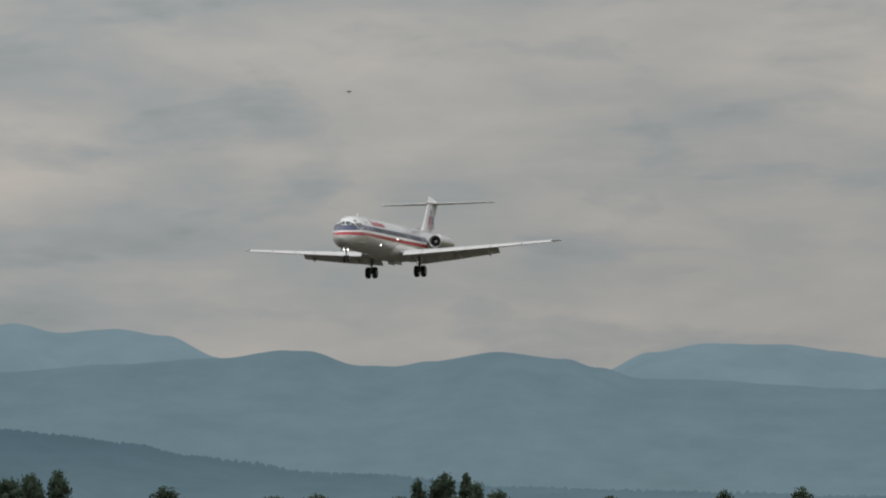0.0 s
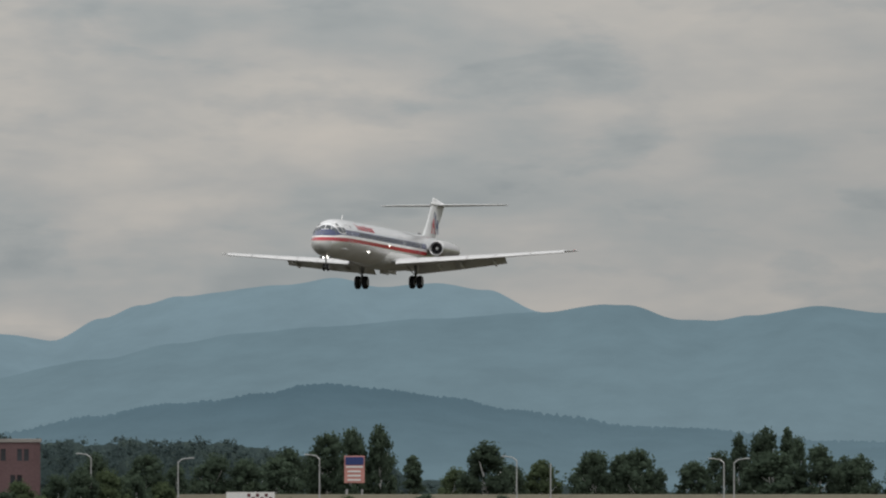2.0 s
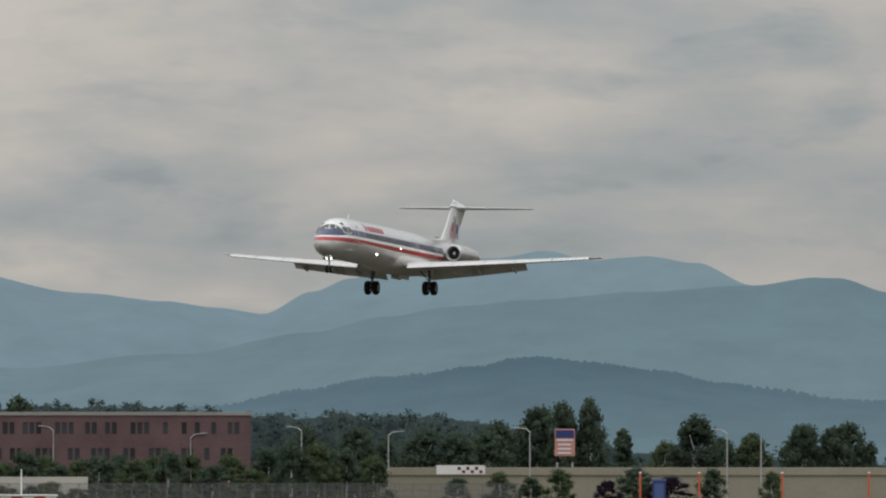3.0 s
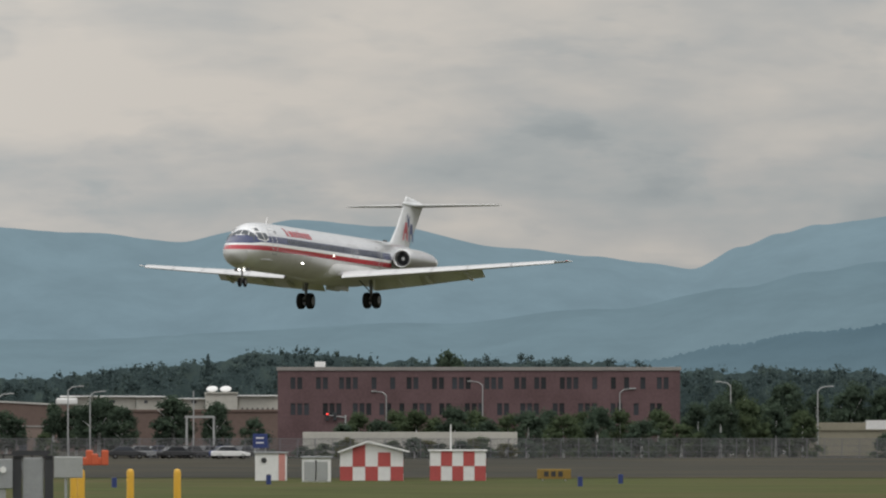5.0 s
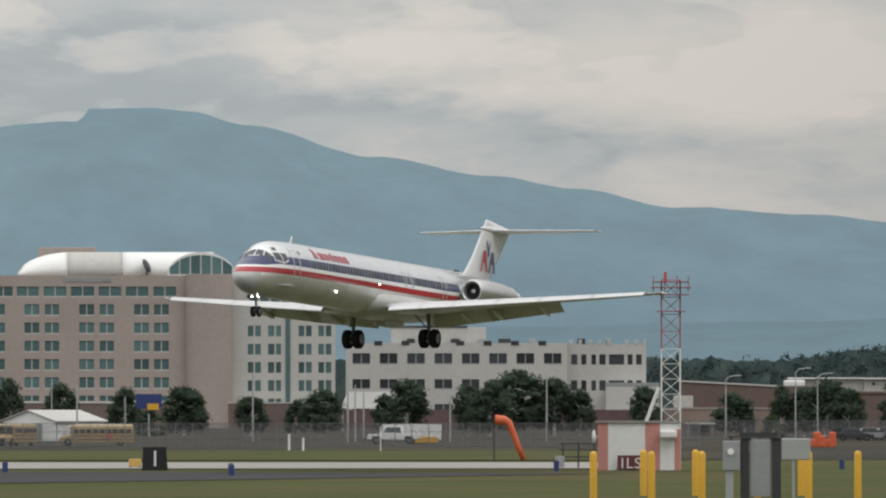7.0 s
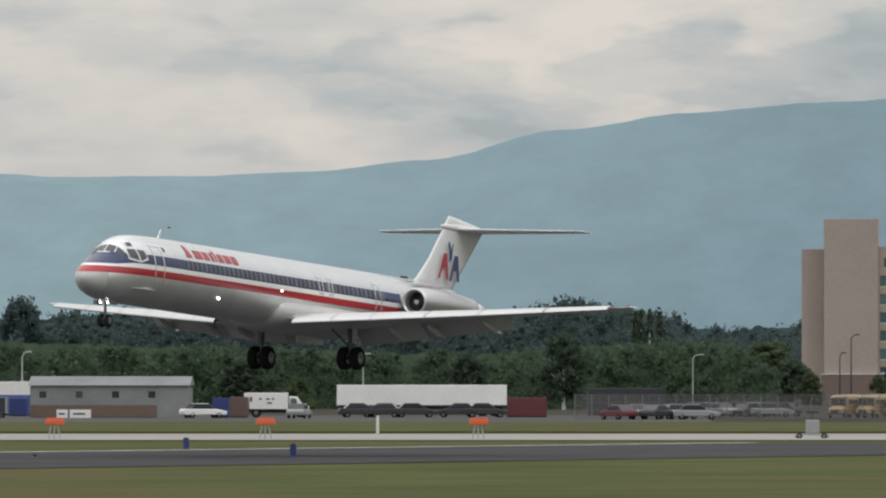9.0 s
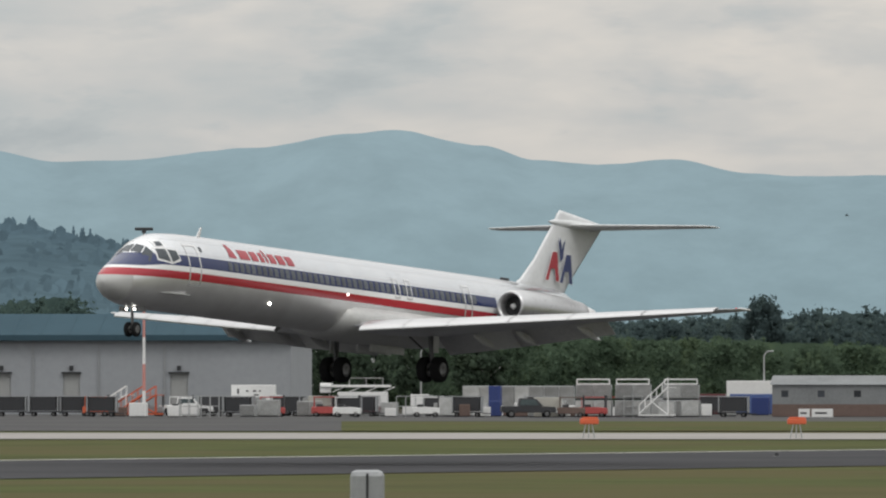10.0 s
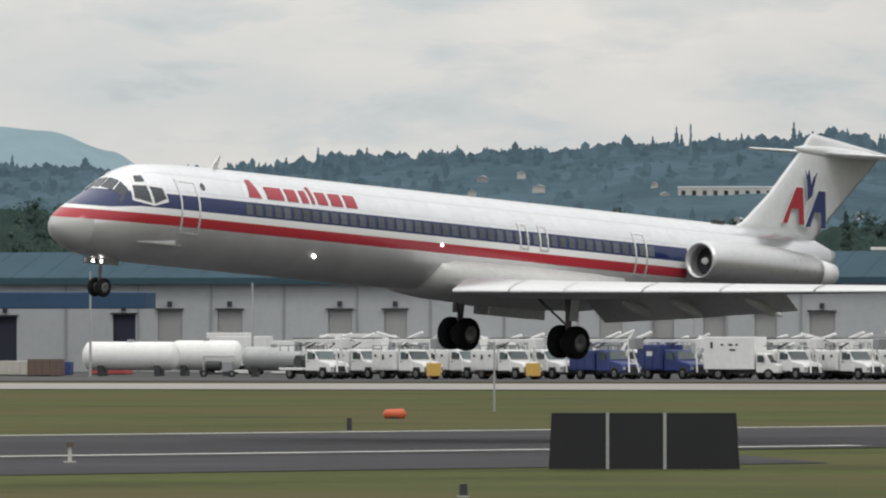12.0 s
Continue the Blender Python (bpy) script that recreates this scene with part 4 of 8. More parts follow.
woods("far_woods", [(10.388, 3), (12.324, 3.5), (12.876, 5), (14.441, 8), (14.643, 12.4), (15.629, 16.5), (16.063, 16.4),
      (16.264, 16.2), (16.988, 18.6), (17.568, 18.2), (18.480, 20.4), (19.016, 17.2),
      (19.754, 14.7), (20.004, 15.2), (21.871, 15.17), (24.102, 15.63), (24.769, 14.93), (24.968, 16.85)],
      2300, 120, 1150, LEAF_HAZE, "dark belt of distant mixed woodland", size=2.6, spikes=0.08, seed=1)
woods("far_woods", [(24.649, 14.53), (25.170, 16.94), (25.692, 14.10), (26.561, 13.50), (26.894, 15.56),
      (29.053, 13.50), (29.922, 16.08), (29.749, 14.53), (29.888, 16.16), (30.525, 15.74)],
      1700, 120, 640, LEAF_HAZE, "dark belt of leafy woodland", size=3.2, seed=2)
woods("woods", [(24.189, 6), (24.439, 9), (24.823, 9.06), (25.692, 7.63), (27.141, 8.34), (27.894, 9.06), (29.343, 9.78),
      (29.343, 8.85), (30.444, 10.28)],
      1400, 90, 600, LEAF_WOOD, "green leafy woodland edge", size=2.0, seed=3, leaves=22)
woods("hillside_woods", [(31.10, 8), (31.42, 16), (31.62, 21.5), (31.82, 20.5), (32.05, 17.5), (32.284, 18.2), (33.712, 22.74), (35.494, 24.34), (36.364, 27.31), (37.673, 27.05),
      (37.905, 26.25), (39.354, 26.04), (41.565, 26.62), (42.260, 29.59), (43.014, 29.28)],
      2100, 200, 560, LEAF_HILL_HAZE, "dark woodland at the foot of the hill", size=3.6, spikes=0.1, seed=4)


def butte_trees():
    """Conifers and crowns all over the wooded hill."""
    rng = random.Random(5)
    verts, faces = [], []
    for k in range(5400):
        b = rng.uniform(BUTTE[0][0], BUTTE[-1][0])
        crest = smoothline(BUTTE, b) - 1.6
        top = k < 1900
        f = rng.uniform(0.96, 1.0) if top else rng.uniform(0.3, 0.98)
        d = 3900 - 700 * (1 - f)
        z = crest * (smoothline([(0, 0), (0.3, 0.3), (0.6, 0.62), (0.85, 0.88), (1, 1)], f)) - 1.5
        if 38.44 < b < 38.98 and 3585 < d < 3700:
            continue
        p = spot(b, d)
        h = rng.uniform(2.2, 4.6) * (1.5 if rng.random() < 0.14 else 1.0)
        if rng.random() < 0.13:
            for j in range(4):
                clump(p.x, p.y, z + h * (0.3 + 0.3 * j), 1.5 * (1.0 - 0.25 * j), h * 0.3, rng, verts, faces)
        else:
            for j in range(3 if top else 2):
                clump(p.x + rng.uniform(-1.2, 1.2), p.y + rng.uniform(-1.2, 1.2), z + h * rng.uniform(0.3, 0.7), rng.uniform(1.0, 2.3), h * rng.uniform(0.3, 0.5), rng, verts, faces)
    me = bpy.data.meshes.new("hill_trees")
    me.from_pydata(verts, [], faces)
    me.polygons.foreach_set("use_smooth", [True] * len(faces))
    # these crowns glow in the hill's painted haze colour
    me.materials.append(HAZE_TREE)
    return tagged(new("hill_trees", me), "conifers and leafy trees covering the hill", "trees", "", "stuff")


butte_trees()

# single trees: bearing, distance, height, width, kind
for b, d, h, w, kind, leaf in (
        (14.461, 1500, 9.1, 4.85, "column", LEAF), (14.093, 1500, 11.01, 6.98, "broad", LEAF),
        (13.963, 1520, 8.26, 5.38, "broad", LEAF), (13.798, 1540, 8.78, 6.23, "broad", LEAF_PALE),
        (13.543, 1500, 9.72, 6.37, "broad", LEAF), (13.375, 1500, 9.57, 6.07, "broad", LEAF),
        (14.252, 1560, 7.82, 4.73, "broad", LEAF_PALE), (14.765, 1800, 14.6, 5.6, "broad", LEAF),
        (14.629, 1800, 15.2, 5.6, "broad", LEAF), (14.904, 1810, 13.92, 7.87, "broad", LEAF),
        (15.093, 1800, 11.59, 7.28, "broad", LEAF), (15.484, 1500, 9.42, 6.52, "broad", LEAF),
        (15.310, 1500, 8.81, 6.07, "broad", LEAF), (15.151, 1510, 9.15, 6.87, "broad", LEAF),
        (15.832, 1500, 9.42, 6.07, "broad", LEAF), (15.672, 1510, 8.08, 4.58, "broad", LEAF),
        (16.092, 1480, 9.49, 5.24, "broad", LEAF), (15.948, 1490, 6.52, 6.78, "broad", LEAF),
        (13.537, 1480, 9.76, 5.24, "broad", LEAF), (13.310, 1480, 10.06, 5.99, "broad", LEAF),
        (13.412, 1490, 9.05, 3.77, "column", LEAF), (13.195, 1480, 7.52, 2.99, "broad", LEAF),
        (13.021, 1480, 8.42, 5.99, "broad", LEAF), (12.890, 1490, 9.80, 4.52, "broad", LEAF),
        (12.789, 1900, 14.38, 4.23, "broad", LEAF), (12.659, 1900, 15.34, 6.73, "broad", LEAF),
        (12.540, 1900, 15.1, 4.42, "column", LEAF), (12.493, 1910, 13.95, 4.25, "broad", LEAF),
        (12.615, 1480, 9.76, 8.98, "broad", LEAF), (12.369, 1480, 10.51, 6.74, "broad", LEAF),
        (12.253, 1490, 9.12, 4.52, "broad", LEAF), (12.166, 1480, 9.24, 5.24, "broad", LEAF),
        (11.972, 1480, 8.49, 4.49, "broad", LEAF), (11.804, 1480, 9.84, 5.69, "broad", LEAF),
        (11.586, 1480, 7.97, 3.74, "broad", LEAF), (11.223, 1480, 10.56, 4.49, "broad", LEAF),
        (10.817, 1480, 10.86, 5.24, "broad", LEAF)):
    tree(b, d, h, w, kind, leaf)
for b, d, h, w, kind, leaf in (
        (18.102, 1350, 4.24, 4.78, "bush", LEAF), (17.914, 1350, 4.72, 5.46, "bush", LEAF),
        (17.725, 1350, 5.81, 5.73, "bush", LEAF_PALE), (17.523, 1345, 6.35, 5.99, "bush", LEAF),
        (17.349, 1350, 4.72, 4.78, "bush", LEAF), (17.146, 1350, 5.67, 6.42, "bush", LEAF),
        (16.966, 1340, 5.39, 5.69, "bush", LEAF_PALE), (16.792, 1350, 6.36, 6.28, "bush", LEAF),
        (16.566, 1340, 4.58, 6.10, "bush", LEAF), (16.364, 1350, 4.17, 6.14, "bush", LEAF_PALE),
        (16.161, 1350, 7.31, 6.14, "bush", LEAF), (17.668, 1312, 2.18, 4.64, "bush", LEAF_YELLOW), (17.421, 1312, 2.44, 3.72, "bush", LEAF_YELLOW), (18.073, 1312, 2.04, 3.98, "bush", LEAF_PALE),
        (19.826, 1450, 5.65, 5.72, "broad", LEAF), (19.348, 1450, 7.41, 6.60, "broad", LEAF),
        (19.464, 1460, 6.40, 4.43, "broad", LEAF), (19.232, 1440, 6.22, 4.66, "broad", LEAF),
        (19.580, 1460, 6.69, 3.69, "broad", LEAF), (18.971, 1450, 7.56, 6.16, "broad", LEAF),
        (18.745, 1450, 6.82, 4.40, "broad", LEAF), (18.551, 1440, 4.98, 4.81, "bush", LEAF),
        (19.623, 1400, 3.04, 3.54, "bush", LEAF_PALE), (17.552, 1780, 15.39, 7.20, "broad", LEAF),
        (22.598, 1500, 5.86, 4.55, "broad", LEAF), (22.299, 1500, 5.25, 5.31, "broad", LEAF),
        (21.931, 1500, 6.16, 6.07, "broad", LEAF), (22.067, 1510, 4.80, 3.36, "broad", LEAF),
        (21.497, 1500, 7.53, 6.37, "broad", LEAF), (21.613, 1510, 5.57, 3.82, "broad", LEAF),
        (21.178, 1500, 6.77, 5.31, "broad", LEAF), (20.932, 1500, 8.74, 9.10, "broad", LEAF),
        (21.076, 1490, 7.20, 6.03, "broad", LEAF), (20.743, 1500, 7.68, 6.07, "broad", LEAF),
        (20.613, 1500, 6.16, 4.25, "broad", LEAF), (20.280, 1500, 6.62, 4.55, "broad", LEAF),
        (23.537, 1500, 7.64, 4.25, "broad", LEAF), (23.645, 1480, 4.60, 3.29, "bush", LEAF_PALE),
        (23.268, 1500, 7.03, 4.55, "broad", LEAF), (22.949, 1500, 6.43, 4.55, "broad", LEAF),
        (22.639, 1500, 6.58, 6.37, "broad", LEAF), (22.822, 1490, 3.70, 4.52, "bush", LEAF),
        (24.218, 1450, 8.55, 8.80, "broad", LEAF_PALE), (24.514, 1450, 8.69, 4.11, "broad", LEAF),
        (24.682, 1450, 6.27, 5.87, "broad", LEAF_PALE), (24.073, 1440, 6.26, 5.10, "broad", LEAF),
        (23.992, 1430, 4.72, 3.18, "broad", LEAF_PALE), (24.888, 1600, 13.26, 3.24, "conifer", LEAF),
        (24.816, 1600, 13.59, 3.24, "conifer", LEAF), (26.619, 1380, 4.17, 4.47, "bush", LEAF_PALE),
        (25.750, 1390, 6.99, 4.92, "broad", LEAF), (25.257, 1390, 9.52, 5.90, "broad", LEAF),
        (24.860, 1560, 13.35, 3.94, "conifer", LEAF), (24.765, 1560, 13.03, 3.63, "conifer", LEAF),
        (29.488, 1400, 10.76, 7.79, "broad", LEAF), (26.909, 1400, 6.16, 6.37, "broad", LEAF),
        (28.039, 1640, 15.6, 7.5, "broad", LEAF_HAZE), (30.038, 1330, 14.1, 5.6, "column", LEAF),
        (30.264, 1330, 10.49, 6.05, "broad", LEAF), (29.830, 1340, 12.23, 5.42, "broad", LEAF),
        (30.395, 1320, 7.44, 4.01, "broad", LEAF), (36.740, 1480, 16.84, 4.19, "broad", LEAF),
        (36.879, 1480, 17.21, 4.49, "column", LEAF), (36.566, 1420, 10.00, 3.59, "bush", LEAF_PALE),
        (36.196, 1420, 10.21, 3.16, "bush", LEAF), (36.422, 1420, 10.00, 4.31, "bush", LEAF_PALE),
        # the conifer on the far hill also takes the glowing haze colour
        (39.267, 1700, 21.84, 6.02, "broad", LEAF), (38.893, 3860, 73.30, 4.29, "conifer", HAZE_TREE),
        (15.310, 1330, 3.02, 4.04, "bush", LEAF), (14.933, 1340, 3.15, 3.66, "bush", LEAF), (15.093, 1330, 3.83, 4.17, "bush", LEAF_PALE), (14.783, 1330, 4.09, 4.30, "bush", LEAF_PALE),
        (14.397, 1330, 4.36, 5.11, "bush", LEAF), (14.542, 1320, 2.76, 3.74, "bush", LEAF_PURPLE),
        (14.224, 1320, 3.16, 5.74, "bush", LEAF_PURPLE), (14.006, 1320, 4.23, 4.01, "bush", LEAF),
        (13.699, 1320, 3.83, 3.34, "bush", LEAF_PALE)):
    tree(b, d, h, w, kind, leaf)

for b, d, h, w, leaf in ((18.02, 1366, 4.6, 4.6, LEAF_PALE), (17.82, 1362, 4.9, 5.0, LEAF_PALE), (17.62, 1366, 4.2, 4.6, LEAF_PALE), (17.42, 1364, 4.8, 5.2, LEAF_PALE), (17.25, 1360, 4.5, 4.8, LEAF_PALE),
                         (17.05, 1366, 5.0, 5.2, LEAF), (16.88, 1362, 4.7, 4.8, LEAF_PALE), (16.68, 1364, 5.0, 5.4, LEAF_PALE), (16.48, 1362, 5.0, 5.4, LEAF_PALE), (16.28, 1366, 5.6, 5.6, LEAF),
                         (16.02, 1360, 6.2, 6.0, LEAF_PALE), (15.88, 1366, 5.6, 5.4, LEAF), (15.74, 1362, 4.8, 5.0, LEAF_PALE)):
    tree(b, d, 1.2 * h, w, "bush", leaf)
for i in range(15):
    tree(18.305 - (i * 27 + 9 * (i % 3)) / 345.12, 1306 + 3 * (i % 3), 1.5 + 0.35 * ((i * 5) % 4), 3.0 + 0.5 * (i % 3), "bush", (LEAF, LEAF_PALE, LEAF, LEAF_YELLOW, LEAF)[i % 5])


# ---- buildings ----
PANES = {}


def pane_mesh(w, h):
    key = (round(w, 2), round(h, 2))
    if key not in PANES:
        PANES[key] = finish(box(-w / 2, w / 2, 0, 0.06, 0, h), "pane")
    return PANES[key]


def pierced(x0, x1, z0, z1, holes, depth, y=0.0, bm=None):
    """A wall face in x and z with openings (x0, x1, z0, z1) that go in by depth."""
    bm = bm or bmesh.new()
    xs = sorted({x0, x1, *[v for h in holes for v in h[:2]]})
    zs = sorted({z0, z1, *[v for h in holes for v in h[2:]]})
    def quad(*pts):
        bm.faces.new([bm.verts.new(p) for p in pts])
    for a, b in zip(xs, xs[1:]):
        for c, d in zip(zs, zs[1:]):
            mx, mz = (a + b) / 2, (c + d) / 2
            if not any(h[0] < mx < h[1] and h[2] < mz < h[3] for h in holes):
                quad((a, y, c), (b, y, c), (b, y, d), (a, y, d))
    for a, b, c, d in holes:
        for p, q in (((a, c), (b, c)), ((b, c), (b, d)), ((b, d), (a, d)), ((a, d), (a, c))):
            quad((p[0], y, p[1]), (q[0], y, q[1]), (q[0], y + depth, q[1]), (p[0], y + depth, p[1]))
    return bm


BARS = {}


def window_bars(window, w, h, bars):
    """An upright bar and a sill on a window."""
    key = (round(w, 2), round(h, 2))
    if key not in BARS:
        BARS[key] = (finish(box(-0.09, 0.09, -0.08, -0.01, 0.05, h), "mullion"), finish(box(-w / 2, w / 2, -0.12, -0.01, 0, 0.22), "sill"))
    part("mullion", BARS[key][0], bars, window)
    part("sill", BARS[key][1], bars, window)


def block(parent, name, x0, x1, y0, y1, z0, z1, holes, mat, glass, label="", depth=0.25, bars=None):
    """A storeyed block: pierced front, solid behind, and a pane in every opening."""
    bm = pierced(x0, x1, z0, z1, holes, depth, y0)
    box(x0, x1, y0 + depth + 0.08, y1, z0, z1, bm)
    for x in (x0, x1):
        bm.faces.new([bm.verts.new(p) for p in ((x, y0, z0), (x, y0 + depth + 0.08, z0), (x, y0 + depth + 0.08, z1), (x, y0, z1))])
    bm.faces.new([bm.verts.new(p) for p in ((x0, y0, z1), (x1, y0, z1), (x1, y0 + depth + 0.08, z1), (x0, y0 + depth + 0.08, z1))])
    body = part(name, bm, mat, parent, label)
    for a, b, c, d in holes:
        pane = part("window", pane_mesh(b - a, d - c), glass, body, "", False, pose((a + b) / 2, y0 + depth - 0.06, c))
        if bars:
            window_bars(pane, b - a, d - c, bars)
    return body


def brick_building():
    d, w, top = 1400, 50.41, 11.19
    ob = thing("office_building", "three-storey dark red brick office block behind shrubs", "building", facing(17.401, d))
    rng = random.Random(3)
    holes = []
    for z0, z1 in ((8.43, 9.91), (5.17, 6.66)):
        x = -w / 2 + 1.6
        while x < w / 2 - 2:
            for k in range(rng.choice((1, 2, 2, 3))):
                if x + 0.7 < w / 2 - 0.8:
                    holes.append((x, x + 0.62, z0, z1))
                x += 0.85
            x += rng.choice((0.8, 1.2, 1.5))
    block(ob, "wall", -w / 2, w / 2, 0, 16, 0, top - 0.45, holes, BRICK, GLASS_DARK)
    part("parapet", box(-w / 2 - 0.15, w / 2 + 0.15, -0.15, 16, top - 0.45, top, bevel=0.03), CONCRETE, ob, "pale concrete coping")
    part("roof_unit", box(-w / 2 + 4.6, -w / 2 + 5.9, 4, 6, top, top + 0.7, bevel=0.05), WHITE, ob, "small white roof unit")


PLINTH = material("brown_plinth", (0.19, 0.145, 0.13), 0.85, vary=0.12, scale=0.4)


def hotel():
    d, k = 2028, 2028 / 19774.0
    ob = thing("hotel", "tan and cream multi-storey hotel with a barrel-vaulted roof", "building", facing(23.165, d))
    def at(x):
        return (x - 553.5) * k
    def up(y):
        return 4 + (686 - y) * k
    top = up(454.5)
    holes = []
    for i in range(6):
        z1, z0 = up(505.5 + 32.3 * i), up(505.5 + 32.3 * i + (20.5 if i < 5 else 12))
        for a, b in ((391, 417), (452, 478), (488, 513), (549, 575), (585, 610), (646, 672), (681, 707)):
            holes.append((at(a), at(b), z0, z1))
    band = [(at(a), at(b), up(493), up(474)) for a, b in ((398, 431), (438, 477), (486, 526), (534, 575), (583, 623), (631, 671), (680, 720))]
    block(ob, "main_wing", at(388), at(738), 0, 18, up(690), top, holes + band, TAN, GLASS_GREEN, "tan rendered wing", 0.25, PALE)
    part("ground_floor", box(at(288), at(1006), -1.9, 17.5, 0, up(681), bevel=0.05), PLINTH, ob, "brown ground floor")
    part("coping", box(at(287), at(1007), -2.0, 0.6, up(681) + 0.004, up(678.5), bevel=0.03), PALE, ob, "thin white coping")
    part("end_tower", box(at(292), at(388) - 0.02, -1.2, 16, 0, up(405), bevel=0.05), TAN, ob, "plain tan end tower")
    part("end_slab", box(at(252), at(292) - 0.02, 2, 18, 0, up(458), bevel=0.05), TAN, ob, "lower plain tan slab")
    # rounded stair tower
    n = 12
    r = (at(820) - at(738)) / 2
    ring = [(at(779) + r * math.cos(math.pi * (1 + i / n)), -0.4 + 2.6 * math.sin(math.pi * (1 + i / n))) for i in range(n + 1)] + [(at(820), 16), (at(738), 16)]
    part("stair_tower", loft([[(x, y, z) for x, y in ring] for z in (0, top + 0.2)]), TAN, ob, "rounded tan stair tower")
    # right wing
    holes = []
    for i in range(6):
        z1, z0 = up(543 + 32.3 * i), up(543 + 32.3 * i + 19)
        for a, b in ((847, 857), (860, 870), (883, 894), (897, 906), (937, 947), (950, 960), (972, 982), (985, 995)):
            holes.append((at(a), at(b), z0, z1))
    band = [(at(850 + 19 * i), at(850 + 19 * i + 15), up(501), up(481)) for i in range(8)]
    block(ob, "side_wing", at(820) + 0.02, at(1002), 1.0, 16, up(690), up(463), holes + band, PALE, GLASS_GREEN, "cream side wing")
    part("stair_glazing", box(at(914), at(922), 0.85, 1.0, up(690), up(515)), GLASS_GREEN, ob, "tall stair window")
    # vault roof with its glazed end
    x0, x1, z0, rise = at(440), at(826), top, up(412) - top
    for a, b, mat in ((x0, x0 + 9, WHITE), (x0 + 9.02, x0 + 19, PALE), (x0 + 19.02, x1 - 4, WHITE)):
        rings = []
        for x in [a + (b - a) * j / 8 for j in range(9)]:
            swell = math.sqrt(max(0.02, 1 - (max(0.0, x0 + 10 - x) / 10.1) ** 2))
            rings.append([(x, 1.0 + 7.0 * (1 - math.cos(math.pi * i / 14)), z0 + swell * rise * math.sin(math.pi * i / 14) ** 0.8) for i in range(15)])
        part("vault_roof", loft(rings), mat, ob, "curved metal vault", True)
    part("plant_room", box(at(476), at(578), 19, 24, z0 - 1, up(402), bevel=0.1), TAN, ob, "tan plant room behind the vault")
    cx, rr = at(765), at(826) - at(765)
    fan = [(cx + rr * math.cos(math.pi * i / 14), z0 + rise * 0.98 * math.sin(math.pi * i / 14)) for i in range(15)]
    part("vault_end", prism(fan, 0.5, 0.9), WHITE, ob, "white arched end wall")
    for i in range(6):
        a, b = cx - rr * 0.92 + i * rr * 0.307, cx - rr * 0.92 + i * rr * 0.307 + rr * 0.27
        h = [z0 + rise * 0.86 * math.sqrt(max(0.02, 1 - ((x - cx) / rr) ** 2)) for x in (a, b)]
        part("vault_window", prism([(a, z0 + 0.3), (b, z0 + 0.3), (b, h[1]), (a, h[0])], 0.4, 0.48), GLASS_GREEN, ob)
    part("roof_sign", box(at(902), at(942), 0.8, 0.95, up(472), up(464)), DARK, ob, "dark unreadable sign bar")
    part("wall_sign", box(at(520), at(606), -0.1, 0.0, up(466), up(459)), GREY, ob, "grey unreadable sign bar")
    # roof dish
    dish = bmesh.new()
    bmesh.ops.create_uvsphere(dish, u_segments=14, v_segments=8, radius=1.35, matrix=Matrix.Translation((at(668), 0.5, up(437))) @ Euler((radians(20), radians(62), 0)).to_matrix().to_4x4() @ Matrix.Diagonal((1, 1, 0.25, 1)))
    rod((at(668), 0.5, top), (at(668), 0.5, up(440)), 0.12, 0.12, 6, dish)
    part("roof_dish", dish, DARK, ob, "dark satellite dish")


def white_office():
    d, k = 2000, 2000 / 19774.0
    ob = thing("office_building", "white flat-roofed office block with dark square windows", "building", facing(21.045, d))
    def at(x):
        return (x - 1285) * k
    def up(y):
        return 4 + (686 - y) * k
    holes = []
    for i in range(8):
        for y0, y1 in ((612, 592), (656, 638), (700, 682)):
            holes.append((at(1032 + 48.4 * i), at(1063 + 48.4 * i), up(y0), up(y1)))
    block(ob, "wall", at(1020), at(1412), 0, 20, 0, up(574), holes, PALE, GLASS_DARK, "", 0.25, GREY)
    holes = [(at(a), at(b), up(y0), up(y1)) for a, b in ((1419, 1430), (1437, 1446), (1455, 1463), (1469, 1480), (1486, 1513), (1519, 1528), (1534, 1544)) for y0, y1 in ((612, 594), (658, 640))]
    block(ob, "wall", at(1412) + 0.02, at(1552), 2.5, 22, 0, up(576), holes, PALE, GLASS_DARK)
    part("penthouse", box(at(1100), at(1268), 5, 15, up(574), up(546), bevel=0.06), PALE, ob, "pale plant room")
    part("penthouse_roof", box(at(1098), at(1235), 4.8, 15.2, up(546), up(543)), DARK, ob)
    for x, w in ((1128, 14), (1206, 16), (1254, 12), (1290, 22), (1345, 12), (1430, 14), (1480, 10)):
        part("roof_unit", box(at(x), at(x + w), 3, 5, up(576), up(566), bevel=0.05), DARK if w > 12 else GREY, ob)
    for i in range(8):
        part("roof_vent", box(at(1022 + 48.4 * i), at(1036 + 48.4 * i), -0.1, 0.9, up(578), up(570), bevel=0.04), DARK, ob, "dark roof edge vent")
    for x in (1416, 1432, 1450, 1466, 1483, 1515, 1531, 1546):
        part("parapet_post", box(at(x), at(x + 6), 2.4, 3.0, up(576), up(568), bevel=0.03), PALE, ob, "pale parapet post")
    part("terrace", box(at(1480), at(1575), -0.6, 2.4, 0, up(652), bevel=0.05), PALE, ob, "lower pale terrace block")
    part("rail", box(at(1480), at(1575), -0.55, -0.45, up(652), up(644)), GREY, ob, "grey terrace rail")
    part("lower_wall", box(at(1005), at(1560), -1.5, -0.8, 0, up(692)), BRICK, ob, "brown lower wall")


